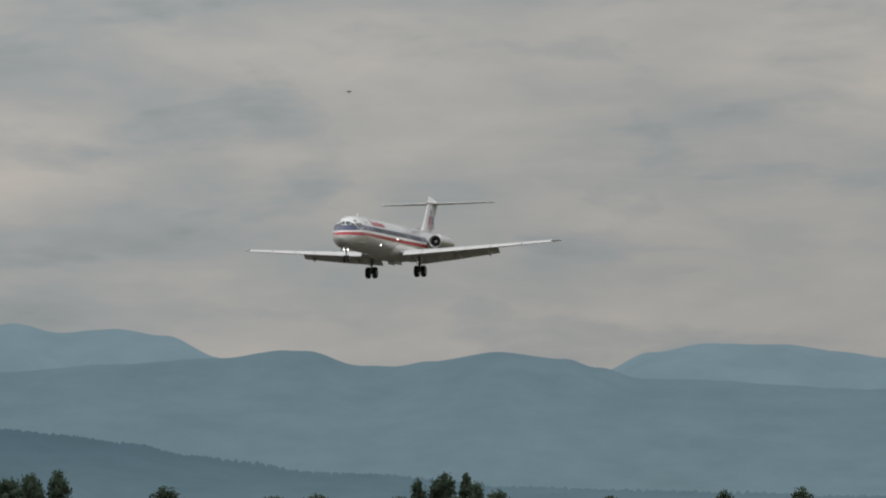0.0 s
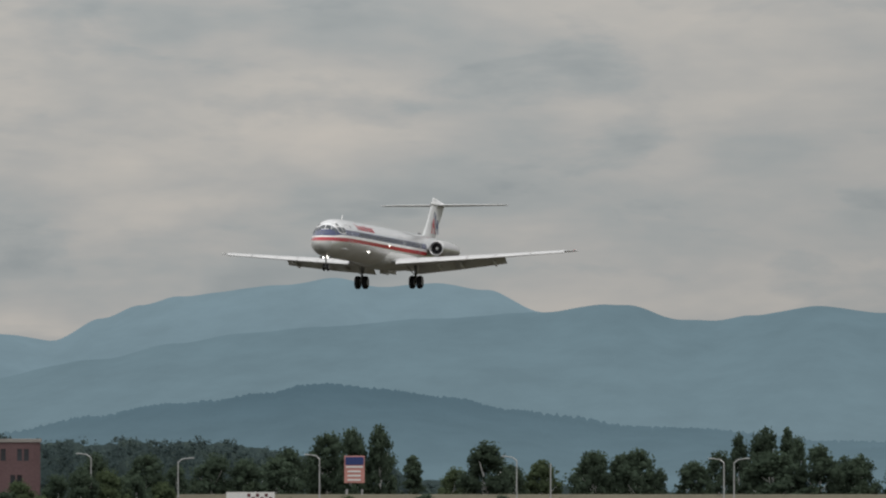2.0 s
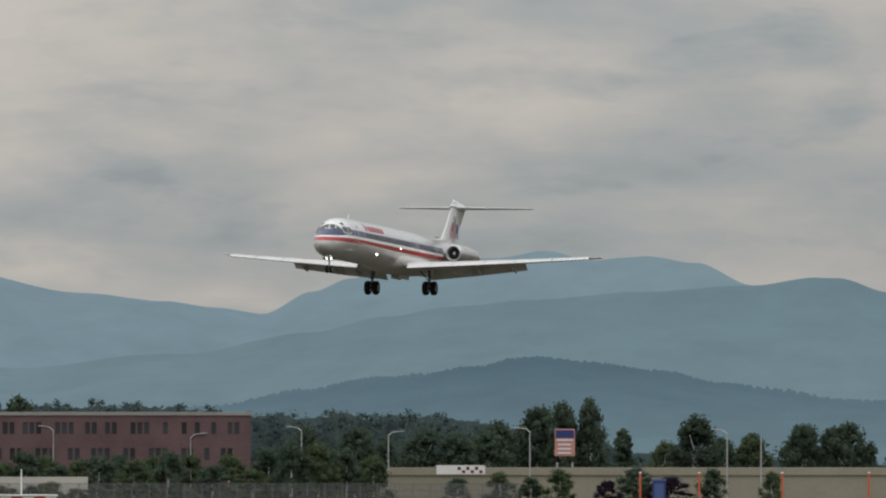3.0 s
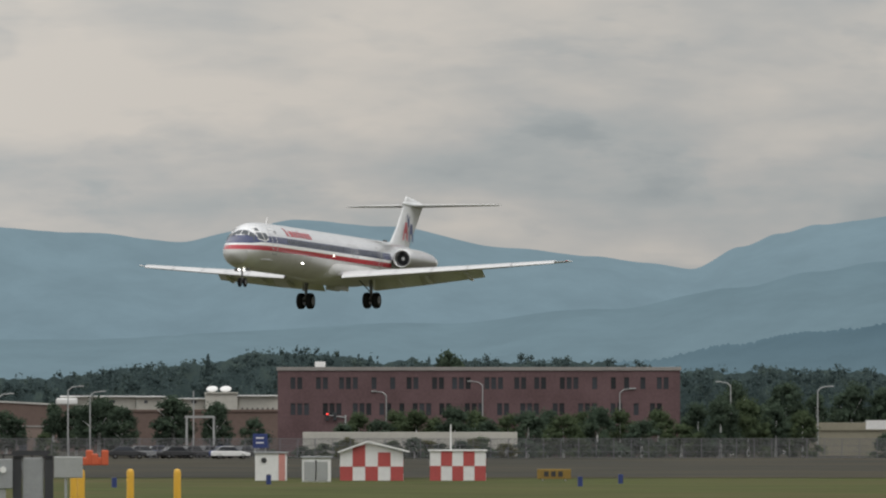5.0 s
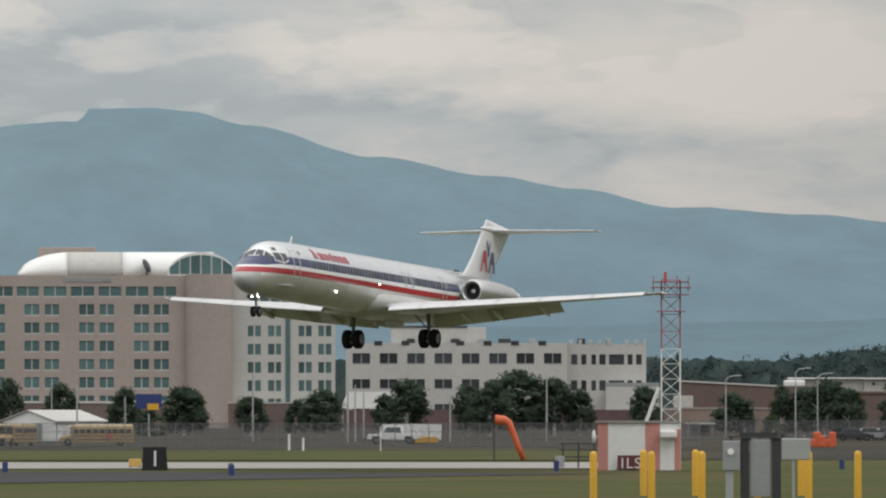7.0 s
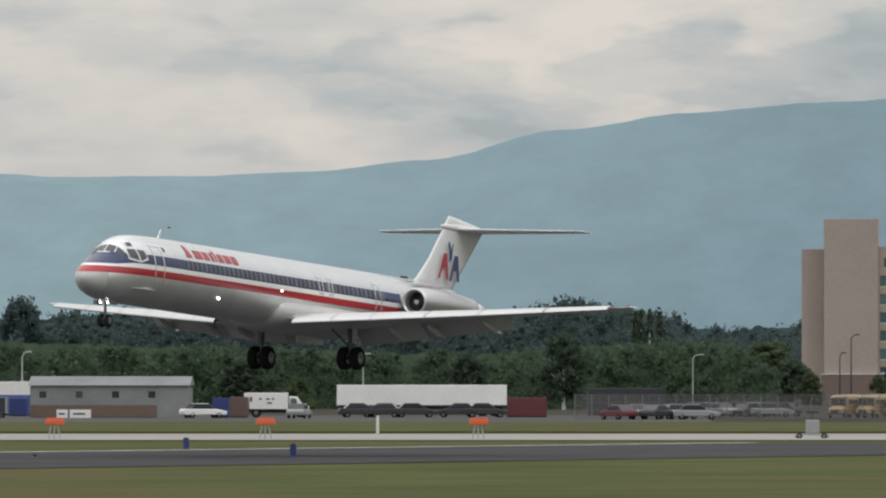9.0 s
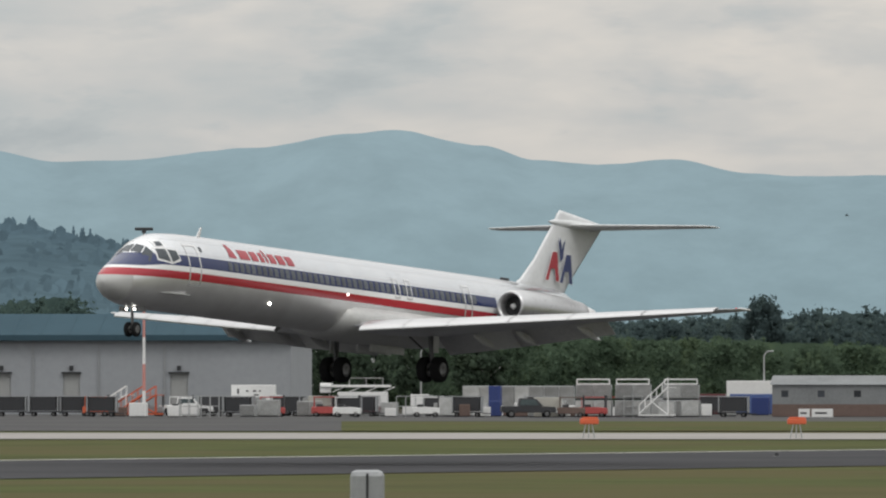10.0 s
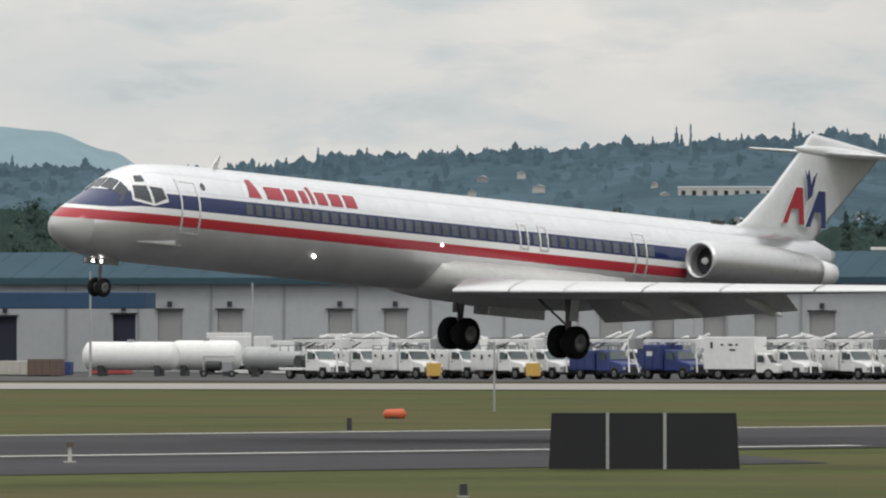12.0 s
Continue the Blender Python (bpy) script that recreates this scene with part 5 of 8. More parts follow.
def plain_building(name, label, b0, b1, d, top, mat, roofmat, holes=0, category="building", depth=14, base=0.0, glass=None, roof=0.35):
    w = 2 * d * math.tan(radians((b0 - b1) / 2))
    ob = thing(name, label, category, facing((b0 + b1) / 2, d, 0, base))
    hs = []
    if holes:
        step = w / holes
        for i in range(holes):
            hs.append((-w / 2 + step * (i + 0.3), -w / 2 + step * (i + 0.7), 0.35 * top, 0.7 * top))
    block(ob, "wall", -w / 2, w / 2, 0, depth, 0, top - roof, hs, mat, glass or GLASS_DARK)
    part("roof_edge", box(-w / 2 - 0.2, w / 2 + 0.2, -0.2, depth + 0.2, top - roof, top, bevel=0.03), roofmat, ob)
    return ob


SANDY = material("sandy_wall", (0.31, 0.29, 0.225), 0.85, vary=0.1, scale=0.3)
BROWN = material("brown_wall", (0.17, 0.125, 0.11), 0.85, vary=0.12, scale=0.3)
brick_building()
hotel()
white_office()
def sloped_hall():
    """A brown hall whose pale roof edge falls gently, with a lower tan front and a cream annexe."""
    ob = thing("warehouse", "long low brown building with a pale sloping roof edge", "building", facing(19.60, 1720))
    part("wall", prism([(-15, 0), (15, 0), (15, 6.2), (-15, 7.78)], 0, 14), BROWN, ob)
    part("roof_edge", prism([(-15.2, 7.79), (15.2, 6.2), (15.2, 6.45), (-15.2, 8.06)], -0.2, 14.2), PALE, ob, "thin pale roof edge")
    front = thing("shop_row", "low tan brick building with pale coping and canopy", "building", facing(19.82, 1500))
    part("wall", box(-9.5, 7.0, 0, 10, 0, 3.6, bevel=0.04), SHOPBRICK, front)
    part("coping", box(-9.6, 7.1, -0.1, 10.1, 3.604, 3.84, bevel=0.03), CONCRETE, front, "pale coping")
    part("annexe", box(-8.2, -5.6, 2, 8, 3.84, 5.45, bevel=0.05), CREAM, front, "cream rooftop room")
    part("canopy", box(-6.6, -2.6, -2.2, 0.0, 1.55, 1.82, bevel=0.04), PALE, front, "pale entrance canopy")
    for x in (-6.2, -3.0):
        part("canopy_post", rod((x, -2.0, 0), (x, -2.0, 1.55), 0.09, 0.09, 6), STEEL, front)
    for x in (-5.9, -4.4, -0.8, 1.6, 4.0):
        part("window", box(x, x + 1.1, -0.05, 0.0, 0.5, 1.45), GLASS_DARK, front)


def dish_hall():
    """A long cream hall in stepped sections under thin roof slabs."""
    d, k = 1680, 1680 / 19774.0
    ob = thing("warehouse", "long low cream building with stepped roofs", "building", facing(18.987, d))
    def at(x):
        return (x - 564.7) * k
    def up(y):
        return 4 + (738.5 - y) * k
    for a, b, y, y0, eave in ((372, 505, 690, 0.6, 1), (506, 559, 690.5, 0.0, 1), (560, 627, 694, 1.4, 1), (628, 685, 684, -0.5, 0), (686, 757, 689, 0.2, 1)):
        part("section", box(at(a), at(b), y0, 14, 0, up(y), bevel=0.04), CREAM, ob, "cream wall section")
        part("roof_slab", box(at(a) - 0.1, at(b) + 0.1, y0 - 0.3 - 0.5 * eave, 14.2, up(y) + 0.004, up(y - 2.4), bevel=0.03), WHITE if eave else CREAM, ob, "thin white roof slab")
    for a, b in ((437, 449), (453, 468), (520, 526), (572, 580), (604, 612)):
        part("window", box(at(a), at(b), -0.06 if a > 505 and a < 560 else (0.5 if a < 505 else 1.3), (0.0 if a > 505 and a < 560 else (0.6 if a < 505 else 1.4)), up(701), up(696)), GLASS_DARK, ob)
    for i in range(7):
        part("wall_vent", box(at(692 + 9 * i), at(695 + 9 * i), 0.1, 0.2, up(712), up(709)), DARK, ob)
    part("roof_cowl", box(at(364), at(402), -2.0, -0.2, up(704), up(692), bevel=0.25), WHITE, ob, "white rounded rooftop cowl")
    part("cowl_stand", box(at(368), at(398), -1.9, -0.3, 0, up(704)), BROWN, ob)


SHOPBRICK = material("tan_brick", (0.25, 0.195, 0.17), 0.85, vary=0.15, scale=0.5)
sloped_hall()
dish_hall()
plain_building("warehouse", "low brown brick building behind trees", 19.580, 18.430, 1640, 6.20, BROWN, BROWN, 0)
for x in (640, 664):
    bm = rod((0, 0, 0), (0, 0, 0.4), 0.12, 0.12, 6)
    bmesh.ops.create_uvsphere(bm, u_segments=12, v_segments=8, radius=0.8, matrix=Matrix.Translation((0, 0, 0.5)) @ Euler((radians(28), radians(-12), 0.4)).to_matrix().to_4x4() @ Matrix.Diagonal((1.15, 1, 0.35, 1)))
    mesh_thing("satellite_dish", bm, WHITE, "white satellite dish on a low roof", "dish", facing(18.734 + (652 - x) / 345.0, 1682, 0, 8.83), "roof dishes", smooth=True)
mesh_thing("garden_wall", box(-12.70, 12.70, 0, 0.4, 0, 3.10, bevel=0.05), CREAM, "low cream boundary wall before the brick block", "wall", facing(17.754, 1322))
low = plain_building("retail_building", "long low tan flat-roofed building with a banner", 15.710, 9.137, 1420, 4.24, SANDY, SANDY, 0, depth=20, roof=1.0)
banner = thing("banner", "white and dark banner with unreadable words", "sign", facing(15.293, 1419, 0, 3.38))
part("cloth", box(-3.09, 3.09, -0.05, 0.0, 0, 1.15), WHITE, banner)
for i in range(6):
    part("word_bar", box(-0.4 + 0.55 * i, 0.0 + 0.55 * i, -0.08, -0.05, 0.15 if i % 2 else 0.55, 0.5 if i % 2 else 0.95), MAROON, banner)
board = thing("billboard", "red framed roadside sign with blue and white panels", "sign", facing(14.760, 1600))
part("post", rod((-1.1, 0, 0), (-1.1, 0, 5), 0.15, 0.15, 8), STEEL, board)
part("post", rod((1.1, 0, 0), (1.1, 0, 5), 0.15, 0.15, 8), STEEL, board)
part("panel", box(-1.45, 1.45, -0.2, 0.2, 5.89, 9.78, bevel=0.05), PINK, board, "faded red sign panel")
part("panel", box(-1.3, 1.3, -0.26, -0.2, 8.48, 9.62), BLUE, board, "blue upper panel")
part("panel_bar", box(-1.2, 1.2, -0.28, -0.2, 8.08, 8.32), WHITE, board)
for k in range(3):
    part("word_bar", box(-1.0, 0.9, -0.26, -0.2, 6.22 + k * 0.6, 6.22 + k * 0.6 + 0.25), WHITE, board)


def warehouse(label, b0, b1, depth, wall, ridge_z, doors, canopy=0.0, cladding=None):
    """A cargo shed that stands along the apron; doors are (bearing, width, height, open)."""
    p0, p1 = lane(b0, depth).translation, lane(b1, depth).translation
    w = (p1 - p0).length
    mid = (p0 + p1) / 2
    ob = thing("cargo_building", label, "building", pose(mid.x, mid.y, 0, 0, 0, FIELD - 90))
    inv = ob.matrix_basis.inverted()
    holes = []
    for b, dw, dh, is_open in doors:
        x = (inv @ lane(b, depth).translation).x
        holes.append((x - dw / 2, x + dw / 2, 0.9, dh))
    bm = pierced(-w / 2, w / 2, 0, wall, holes, 0.3)
    box(-w / 2, w / 2, 0.45, 30, 0, wall, bm)
    body = part("wall", bm, cladding or WALLGREY, ob, "pale ribbed metal wall")
    for (a, b, c, d), door in zip(holes, doors):
        # an open door gets a dark panel coloured like the shade inside
        part("dock_door", box(a, b, 0.22, 0.3, c, d), DOORWAY_SHADE if door[3] else GREY_DOOR, body, "dark panel for the shade in an open dock door" if door[3] else "grey shut dock door")
        part("door_hood", box(a - 0.15, b + 0.15, -0.35, 0.0, d + 0.02, d + 0.14), DARK, body)
        part("door_lamp", box((a + b) / 2 - 0.2, (a + b) / 2 + 0.2, -0.3, 0.0, d + 0.3, d + 0.8, bevel=0.03), DARK, body)
    for i in range(int(w / 7)):
        part("rib", box(-w / 2 + 7 * i, -w / 2 + 7 * i + 0.18, -0.12, 0.0, 0, wall), GREY, body)
    over = 1.0 + canopy
    bm = loft([[(x, -over, wall - 0.25), (x, -over, wall + 0.35), (x, 10, ridge_z), (x, 32, ridge_z), (x, 32, wall - 0.25)] for x in (-w / 2 - 0.4, w / 2 + 0.4)])
    part("roof", bm, ROOFBLUE, ob, "blue-grey metal roof")
    seam = finish(loft([[(s, -over, wall + 0.355), (s, -over, wall + 0.375), (s, 10, ridge_z + 0.025), (s, 10, ridge_z + 0.005)] for s in (0, 0.08)]), "roof_seam")
    for i in range(int(w / 3)):
        x = -w / 2 + 3 * i
        part("roof_seam", seam, ROOFBLUE, ob, "", False, pose(x, 0, 0))
    return ob


# shade of the shed's inside, put into a panel colour
DOORWAY_SHADE = material("doorway_shade", (0.02, 0.023, 0.045), 0.7, vary=0.15, scale=1.0)
GREY_DOOR = material("grey_door", (0.34, 0.345, 0.34), 0.6, vary=0.08, scale=1.0)
warehouse("long white cargo shed with grey dock doors and blue roof", 34.292 + 0.17, 30.461, 1180, 8.11, 10.75,
          [(34.049, 2.2, 4.4, 0), (33.411, 2.0, 4.4, 0), (32.490, 2.1, 4.4, 0), (32.119, 1.8, 4.4, 0), (31.942, 2.0, 4.4, 0), (31.583, 1.8, 4.4, 0),
           (31.032, 1.9, 4.4, 0), (34.243, 2.1, 4.2, 1), (33.840, 2.2, 4.2, 1), (33.081, 1.9, 4.4, 1), (32.652, 2.2, 4.1, 1)], 0.0, SHEDGREY)
warehouse("low cargo shed with a deep blue-grey canopy roof", 37.789, 34.292 + 0.18, 1165, 5.16, 7.48,
          [(36.059, 2.4, 4.6, 1), (34.871, 2.4, 4.4, 1), (34.712, 1.4, 4.4, 0), (37.644, 2.6, 4.6, 1), (36.080, 2.4, 4.6, 1), (36.595, 3.0, 4.4, 0)], 3.0)
warehouse("white cargo shed with grey dock doors and blue roof", 43.933, 37.807, 1000, 8.43, 11.23,
          [(39.302, 2.2, 5.6, 0), (39.035, 2.1, 5.6, 0), (38.769, 2.2, 5.6, 0), (38.508, 2.1, 5.6, 0), (38.218, 2.4, 5.6, 0),
           (41.562, 2.4, 5.8, 0), (41.255, 2.4, 5.8, 0), (40.690, 2.3, 5.8, 0), (40.406, 2.2, 5.8, 0), (41.797, 2.2, 5.4, 1), (42.405, 2.2, 5.2, 1)])
mesh_thing("canopy", box(-11, 11, -1.5, 2.5, 5.89, 7.44, bevel=0.1), material("bright_blue_metal", (0.03, 0.075, 0.15), 0.5, metal=0.2, vary=0.1, scale=0.5),
           "bright blue canopy over loading doors", "canopy", lane(42.260, 990))
for x, wpx, y0 in ((75, 120, 425), (165, 110, 428), (240, 80, 432), (300, 60, 450), (130, 220, 470)):
    plain_building("apartment_building", "cream stucco building with small dark windows", 36.943 - (x - wpx / 2) / 345.12, 36.943 - (x + wpx / 2) / 345.12, 1560 + (x % 7) * 6, 4 + (591.5 - y0) * 0.0789, TAN if wpx < 100 else PALE, PALE, max(2, wpx // 30), depth=8)


def stepped_apartments():
    """A tan stucco block with a raised middle, paired windows and a low wing."""
    k = 1560 / 19774.0
    ob = thing("apartment_building", "tan stucco block with paired dark windows and raised roof", "building", facing(37.342, 1560))
    def at(x):
        return (x - 235) * k
    def up(y):
        return 4 + (586.6 - y) * k
    holes = [(at(a), at(b), up(d), up(c)) for a, b in ((144, 156), (204, 225), (229, 251), (299, 322), (327, 348)) for c, d in ((463, 485), (500, 520))]
    block(ob, "wall", at(134), at(380), 0, 12, 0, up(440), holes, TAN, GLASS_DARK, "", 0.4, PALE)
    part("roof_block", box(at(197), at(286), 2, 10, up(440) + 0.01, up(412), bevel=0.05), TAN, ob, "raised tan roof block")
    part("roof_cap", box(at(195), at(288), 1.8, 10.2, up(412), up(408)), PALE, ob, "pale roof cap")
    part("roof_unit", box(at(144), at(174), 3, 6, up(440) + 0.01, up(425), bevel=0.08), PALE, ob, "pale roof unit")
    part("low_wing", box(at(20), at(134) - 0.02, 1, 12, 0, up(446), bevel=0.04), TAN, ob, "low tan wing")
    part("low_roof", box(at(18), at(134) - 0.02, 0.7, 12.2, up(446), up(441)), WHITE, ob, "white roof edge")
    for x in (195, 250):
        part("pilaster", box(at(x), at(x + 5), -0.25, 0.0, up(470), up(440)), PALE, ob, "pale pilaster")


stepped_apartments()
for b, h, w in ((37.45, 10.6, 3.6), (37.36, 11.4, 4.2), (37.27, 12.2, 3.8), (37.12, 10.2, 3.2)):
    tree(b, 1500, h, w, "broad", LEAF_PALE)
plain_building("house", "pale house among trees on the hill", 38.957, 38.464, 3676, 4.6, PALE, WHITE, 9, base=46.4, depth=6, roof=0.4)
mesh_thing("water_tower", rod((0, 0, 0), (0, 0, 5.10), 1.9, 2.3, 14), PALE, "pale water tower on the hill crest", "tower", facing(36.784, 3880, 0, 71.11))
mesh_thing("radio_mast", rod((0, 0, 0), (0, 0, 13.74), 0.35, 0.2, 6), GREY, "thin grey radio mast on the hill crest", "mast", facing(36.978, 3880, 0, 71.11))
rng = random.Random(8)
for i in range(46):
    b = rng.uniform(33.2, 41.5)
    f = rng.uniform(0.45, 0.9)
    z = smoothline(BUTTE, b) * smoothline([(0, 0), (0.3, 0.3), (0.6, 0.62), (0.85, 0.88), (1, 1)], f)
    w, h = rng.uniform(2.2, 4.2), rng.uniform(1.2, 2.0)
    house = thing("house", "small pale house on the wooded hillside", "house", facing(b, 3900 - 700 * (1 - f) - 3, rng.uniform(-20, 20), z - 0.6), "hillside houses")
    part("wall", box(-w / 2, w / 2, 0, 3, 0, h), rng.choice((PALE, GREY, CREAM)), house)
    part("roof", prism([(-w / 2 - 0.2, h), (w / 2 + 0.2, h), (0, h + 0.9)], -0.2, 3.2), GREY, house)


# ---- street furniture ----
def street_lamp(b, d, height, arm, label="grey street lamp with a curved arm", paint=STEEL):
    ob = thing("street_lamp", label, "lamp", facing(b, d), "street lamps")
    part("pole", rod((0, 0, 0), (0, 0, height - 0.5), 0.12, 0.07, 8), paint, ob)
    if arm:
        bm = rod((0, 0, height - 0.55), (arm * 0.5, 0, height - 0.12), 0.08, 0.07, 6)
        rod((arm * 0.5, 0, height - 0.12), (arm * 1.7, 0, height + 0.02), 0.07, 0.06, 6, bm)
        part("arm", bm, paint, ob)
        part("lamp_head", box(arm * 1.6 - 0.3, arm * 1.6 + 0.4, -0.15, 0.15, height - 0.06, height + 0.09, bevel=0.04), paint, ob)
    return ob


for b, d, h, arm in ((17.382, 1400, 9.41, -1), (16.678, 1400, 8.49, 1), (16.110, 1400, 9.34, -1), (15.664, 1400, 8.77, 1),
                     (14.939, 1400, 9.20, -1), (13.928, 1400, 8.98, -1), (13.754, 1400, 8.63, 0), (12.866, 1400, 8.71, -1),
                     (12.814, 1400, 8.71, 1), (11.943, 1400, 8.11, -1), (19.507, 1420, 8.85, 1), (19.394, 1420, 8.20, 1),
                     (19.864, 1420, 7.91, 1), (18.864, 1430, 8.81, 0), (17.876, 1400, 8.14, -1),
                     (22.289, 1250, 8.30, 0), (21.802, 1250, 8.05, 0), (21.764, 1260, 6.93, 0),
                     (21.277, 1250, 5.64, 0), (20.782, 1250, 8.17, 0), (23.190, 1250, 6.91, 0), (23.320, 1450, 6.64, 0),
                     (24.595, 1400, 6.90, 0.6), (22.943, 1450, 5.76, 0),
                     (21.721, 1400, 6.48, 0), (29.792, 1250, 7.32, 0.5), (28.033, 1200, 6.76, 0.4), (26.286, 1250, 6.69, 0.3),
                     (38.876, 905, 8.83, 0.7), (37.821, 940, 7.87, 0), (41.970, 930, 9.31, 0), (41.139, 950, 8.47, 0), (36.384, 1400, 12.74, 0.4)):
    street_lamp(b, d, h, arm)
street_lamp(23.784, 1500, 9.77, 0.5, "dark street lamp before the hotel", DARK)
street_lamp(23.842, 1500, 7.34, 0.3, "shorter dark street lamp before the hotel", DARK)


def light_mast(b, depth, top):
    """A red and white banded apron mast with a floodlight head."""
    ob = thing("light_mast", "tall red and white banded apron floodlight mast", "mast", lane(b, depth), "apron masts")
    n = 7
    for i in range(n):
        part("band", rod((0, 0, top * i / n), (0, 0, top * (i + 1) / n), 0.18 - 0.014 * i, 0.18 - 0.014 * (i + 1), 10), WHITE if i % 2 == 0 or i > 3 else PINK, ob)
    part("head", box(-0.9, 0.9, -0.25, 0.25, top, top + 0.3, bevel=0.06), DARK, ob, "dark floodlight bar")
    part("head_lamp", box(-0.2, 0.2, -0.3, 0.3, top - 0.25, top, bevel=0.04), DARK, ob)


light_mast(33.182, 1105, 19.72)
light_mast(31.212, 1105, 18.54)
light_mast(35.387, 1105, 20.84)


# ---- airfield equipment ----
def ils_hut():
    d, k = 697, 697 / 19774.0
    ob = thing("equipment_hut", "white hut with faded red stripes and a sign", "hut", facing(20.309, d))
    def at(x):
        return (x - 795) * k
    top = 2.96
    part("wall", box(at(724), at(866), 0.0, 3, 0, top, bevel=0.03), WHITE, ob, "white painted wall")
    for a, b in ((722, 740), (806, 832)):
        part("stripe", box(at(a), at(b), -0.03, 0.0, 0, top), PINK, ob, "faded red stripe")
    part("stripe", box(at(858), at(868) + 0.02, -0.03, 1.4, 0, top - 0.4), PINK, ob, "faded red stripe")
    part("roof", box(at(718), at(872), -0.15, 3.2, top, top + 0.12, bevel=0.03), CONCRETE, ob)
    part("air_conditioner", box(at(832), at(862), -0.75, 0.0, top - 0.95, top - 0.45, bevel=0.12), WHITE, ob, "white air conditioner")
    dish = bmesh.new()
    bmesh.ops.create_uvsphere(dish, u_segments=12, v_segments=8, radius=0.42, matrix=Matrix.Translation((at(718) - 0.1, -0.1, 2.1)) @ Matrix.Diagonal((0.3, 1, 1, 1)))
    rod((at(718) - 0.1, 0, 2.1), (at(724), 0.3, 2.1), 0.05, 0.05, 6, dish)
    part("side_dish", dish, WHITE, ob, "white dish on the side wall", True)
    sign = part("sign", box(at(757), at(798), -0.35, -0.25, 0.05, 0.95, bevel=0.02), MAROON, ob, "dark red sign lettered ILS")
    for i, ch in enumerate("ILS"):
        cu = bpy.data.curves.new("letter", "FONT")
        cu.body, cu.size, cu.extrude = ch, 0.95, 0.01
        tmp = bpy.data.objects.new("letter", cu)
        me = bpy.data.meshes.new_from_object(tmp)
        bpy.data.objects.remove(tmp)
        me.materials.clear()
        part("letter", me, WHITE, sign, "", False, pose(at(757) + 0.18 + (0, 0.34, 0.86)[i], -0.37, 0.14, 90, 0, 0))


FADEDRED = material("weathered_red_paint", (0.33, 0.10, 0.105), 0.6, vary=0.15, scale=1.0)


def lattice_tower():
    top, mid = 11.95, 7.63
    ob = thing("antenna_tower", "red and white lattice antenna tower with platform", "tower", facing(20.146, 703))
    h = 0.59
    for name, z0, z1, mat in (("lower_mast", 0.0, mid, WHITE), ("upper_mast", mid, top, FADEDRED)):
        bm = bmesh.new()
        for x in (-h, h):
            for y in (-h, h):
                rod((x, y, z0), (x, y, z1), 0.05, 0.05, 5, bm)
        n = max(3, int((z1 - z0) / 0.95))
        for i in range(n):
            a, b = z0 + (z1 - z0) * i / n, z0 + (z1 - z0) * (i + 1) / n
            for p, q in (((-h, -h), (h, -h)), ((h, -h), (h, h)), ((h, h), (-h, h)), ((-h, h), (-h, -h))):
                s, t = (p, q) if i % 2 else (q, p)
                rod((*s, a), (*t, b), 0.025, 0.025, 4, bm)
                rod((*p, b), (*q, b), 0.025, 0.025, 4, bm)
        part(name, bm, mat, ob, "lattice of painted steel")
    for z, w in ((top - 0.15, 1.1), (top - 0.5, 1.25), (top - 0.95, 1.1), (top - 2.0, 0.9)):
        bm = box(-w, w, -w, w, z, z + 0.05)
        for x in (-w, w):
            rod((x, -w, z), (x, w, z + 0.02), 0.04, 0.04, 4, bm)
        part("platform", bm, FADEDRED, ob)
    bm = bmesh.new()
    for x in (-1.1, -0.4, 0.4, 1.1):
        rod((x, -1.0, top - 0.75), (x, -1.0, top + 0.25), 0.04, 0.04, 4, bm)
    part("railing", bm, FADEDRED, ob)
    part("beacon", rod((-0.35, 0, top - 0.1), (-0.35, 0, top + 0.5), 0.11, 0.1, 8), RED, ob, "red beacon")
    part("cable_ladder", rod((-1.7, 0, 2.6), (-0.75, 0, 5.2), 0.12, 0.12, 5), WHITE, ob)


def bollards():
    first = thing("bollard", "bright yellow painted steel bollard", "bollard", facing(20.543, 482), "yellow bollards")
    bm = tube([(0.0, 0.165), (1.9, 0.165), (2.0, 0.14), (2.06, 0.07), (2.07, 0.001)], 14, None, pose(0, 0, 0, 0, -90, 0))
    part("post", bm, YELLOW, first, "", True)
    for x, d in ((803, 500), (817, 484), (895, 500), (906, 484), (1005, 490), (1082, 500), (1095, 486), (1182, 488), (1265, 488)):
        copy_thing(first, facing(20.341 - (x - 784) / 345.12, d))


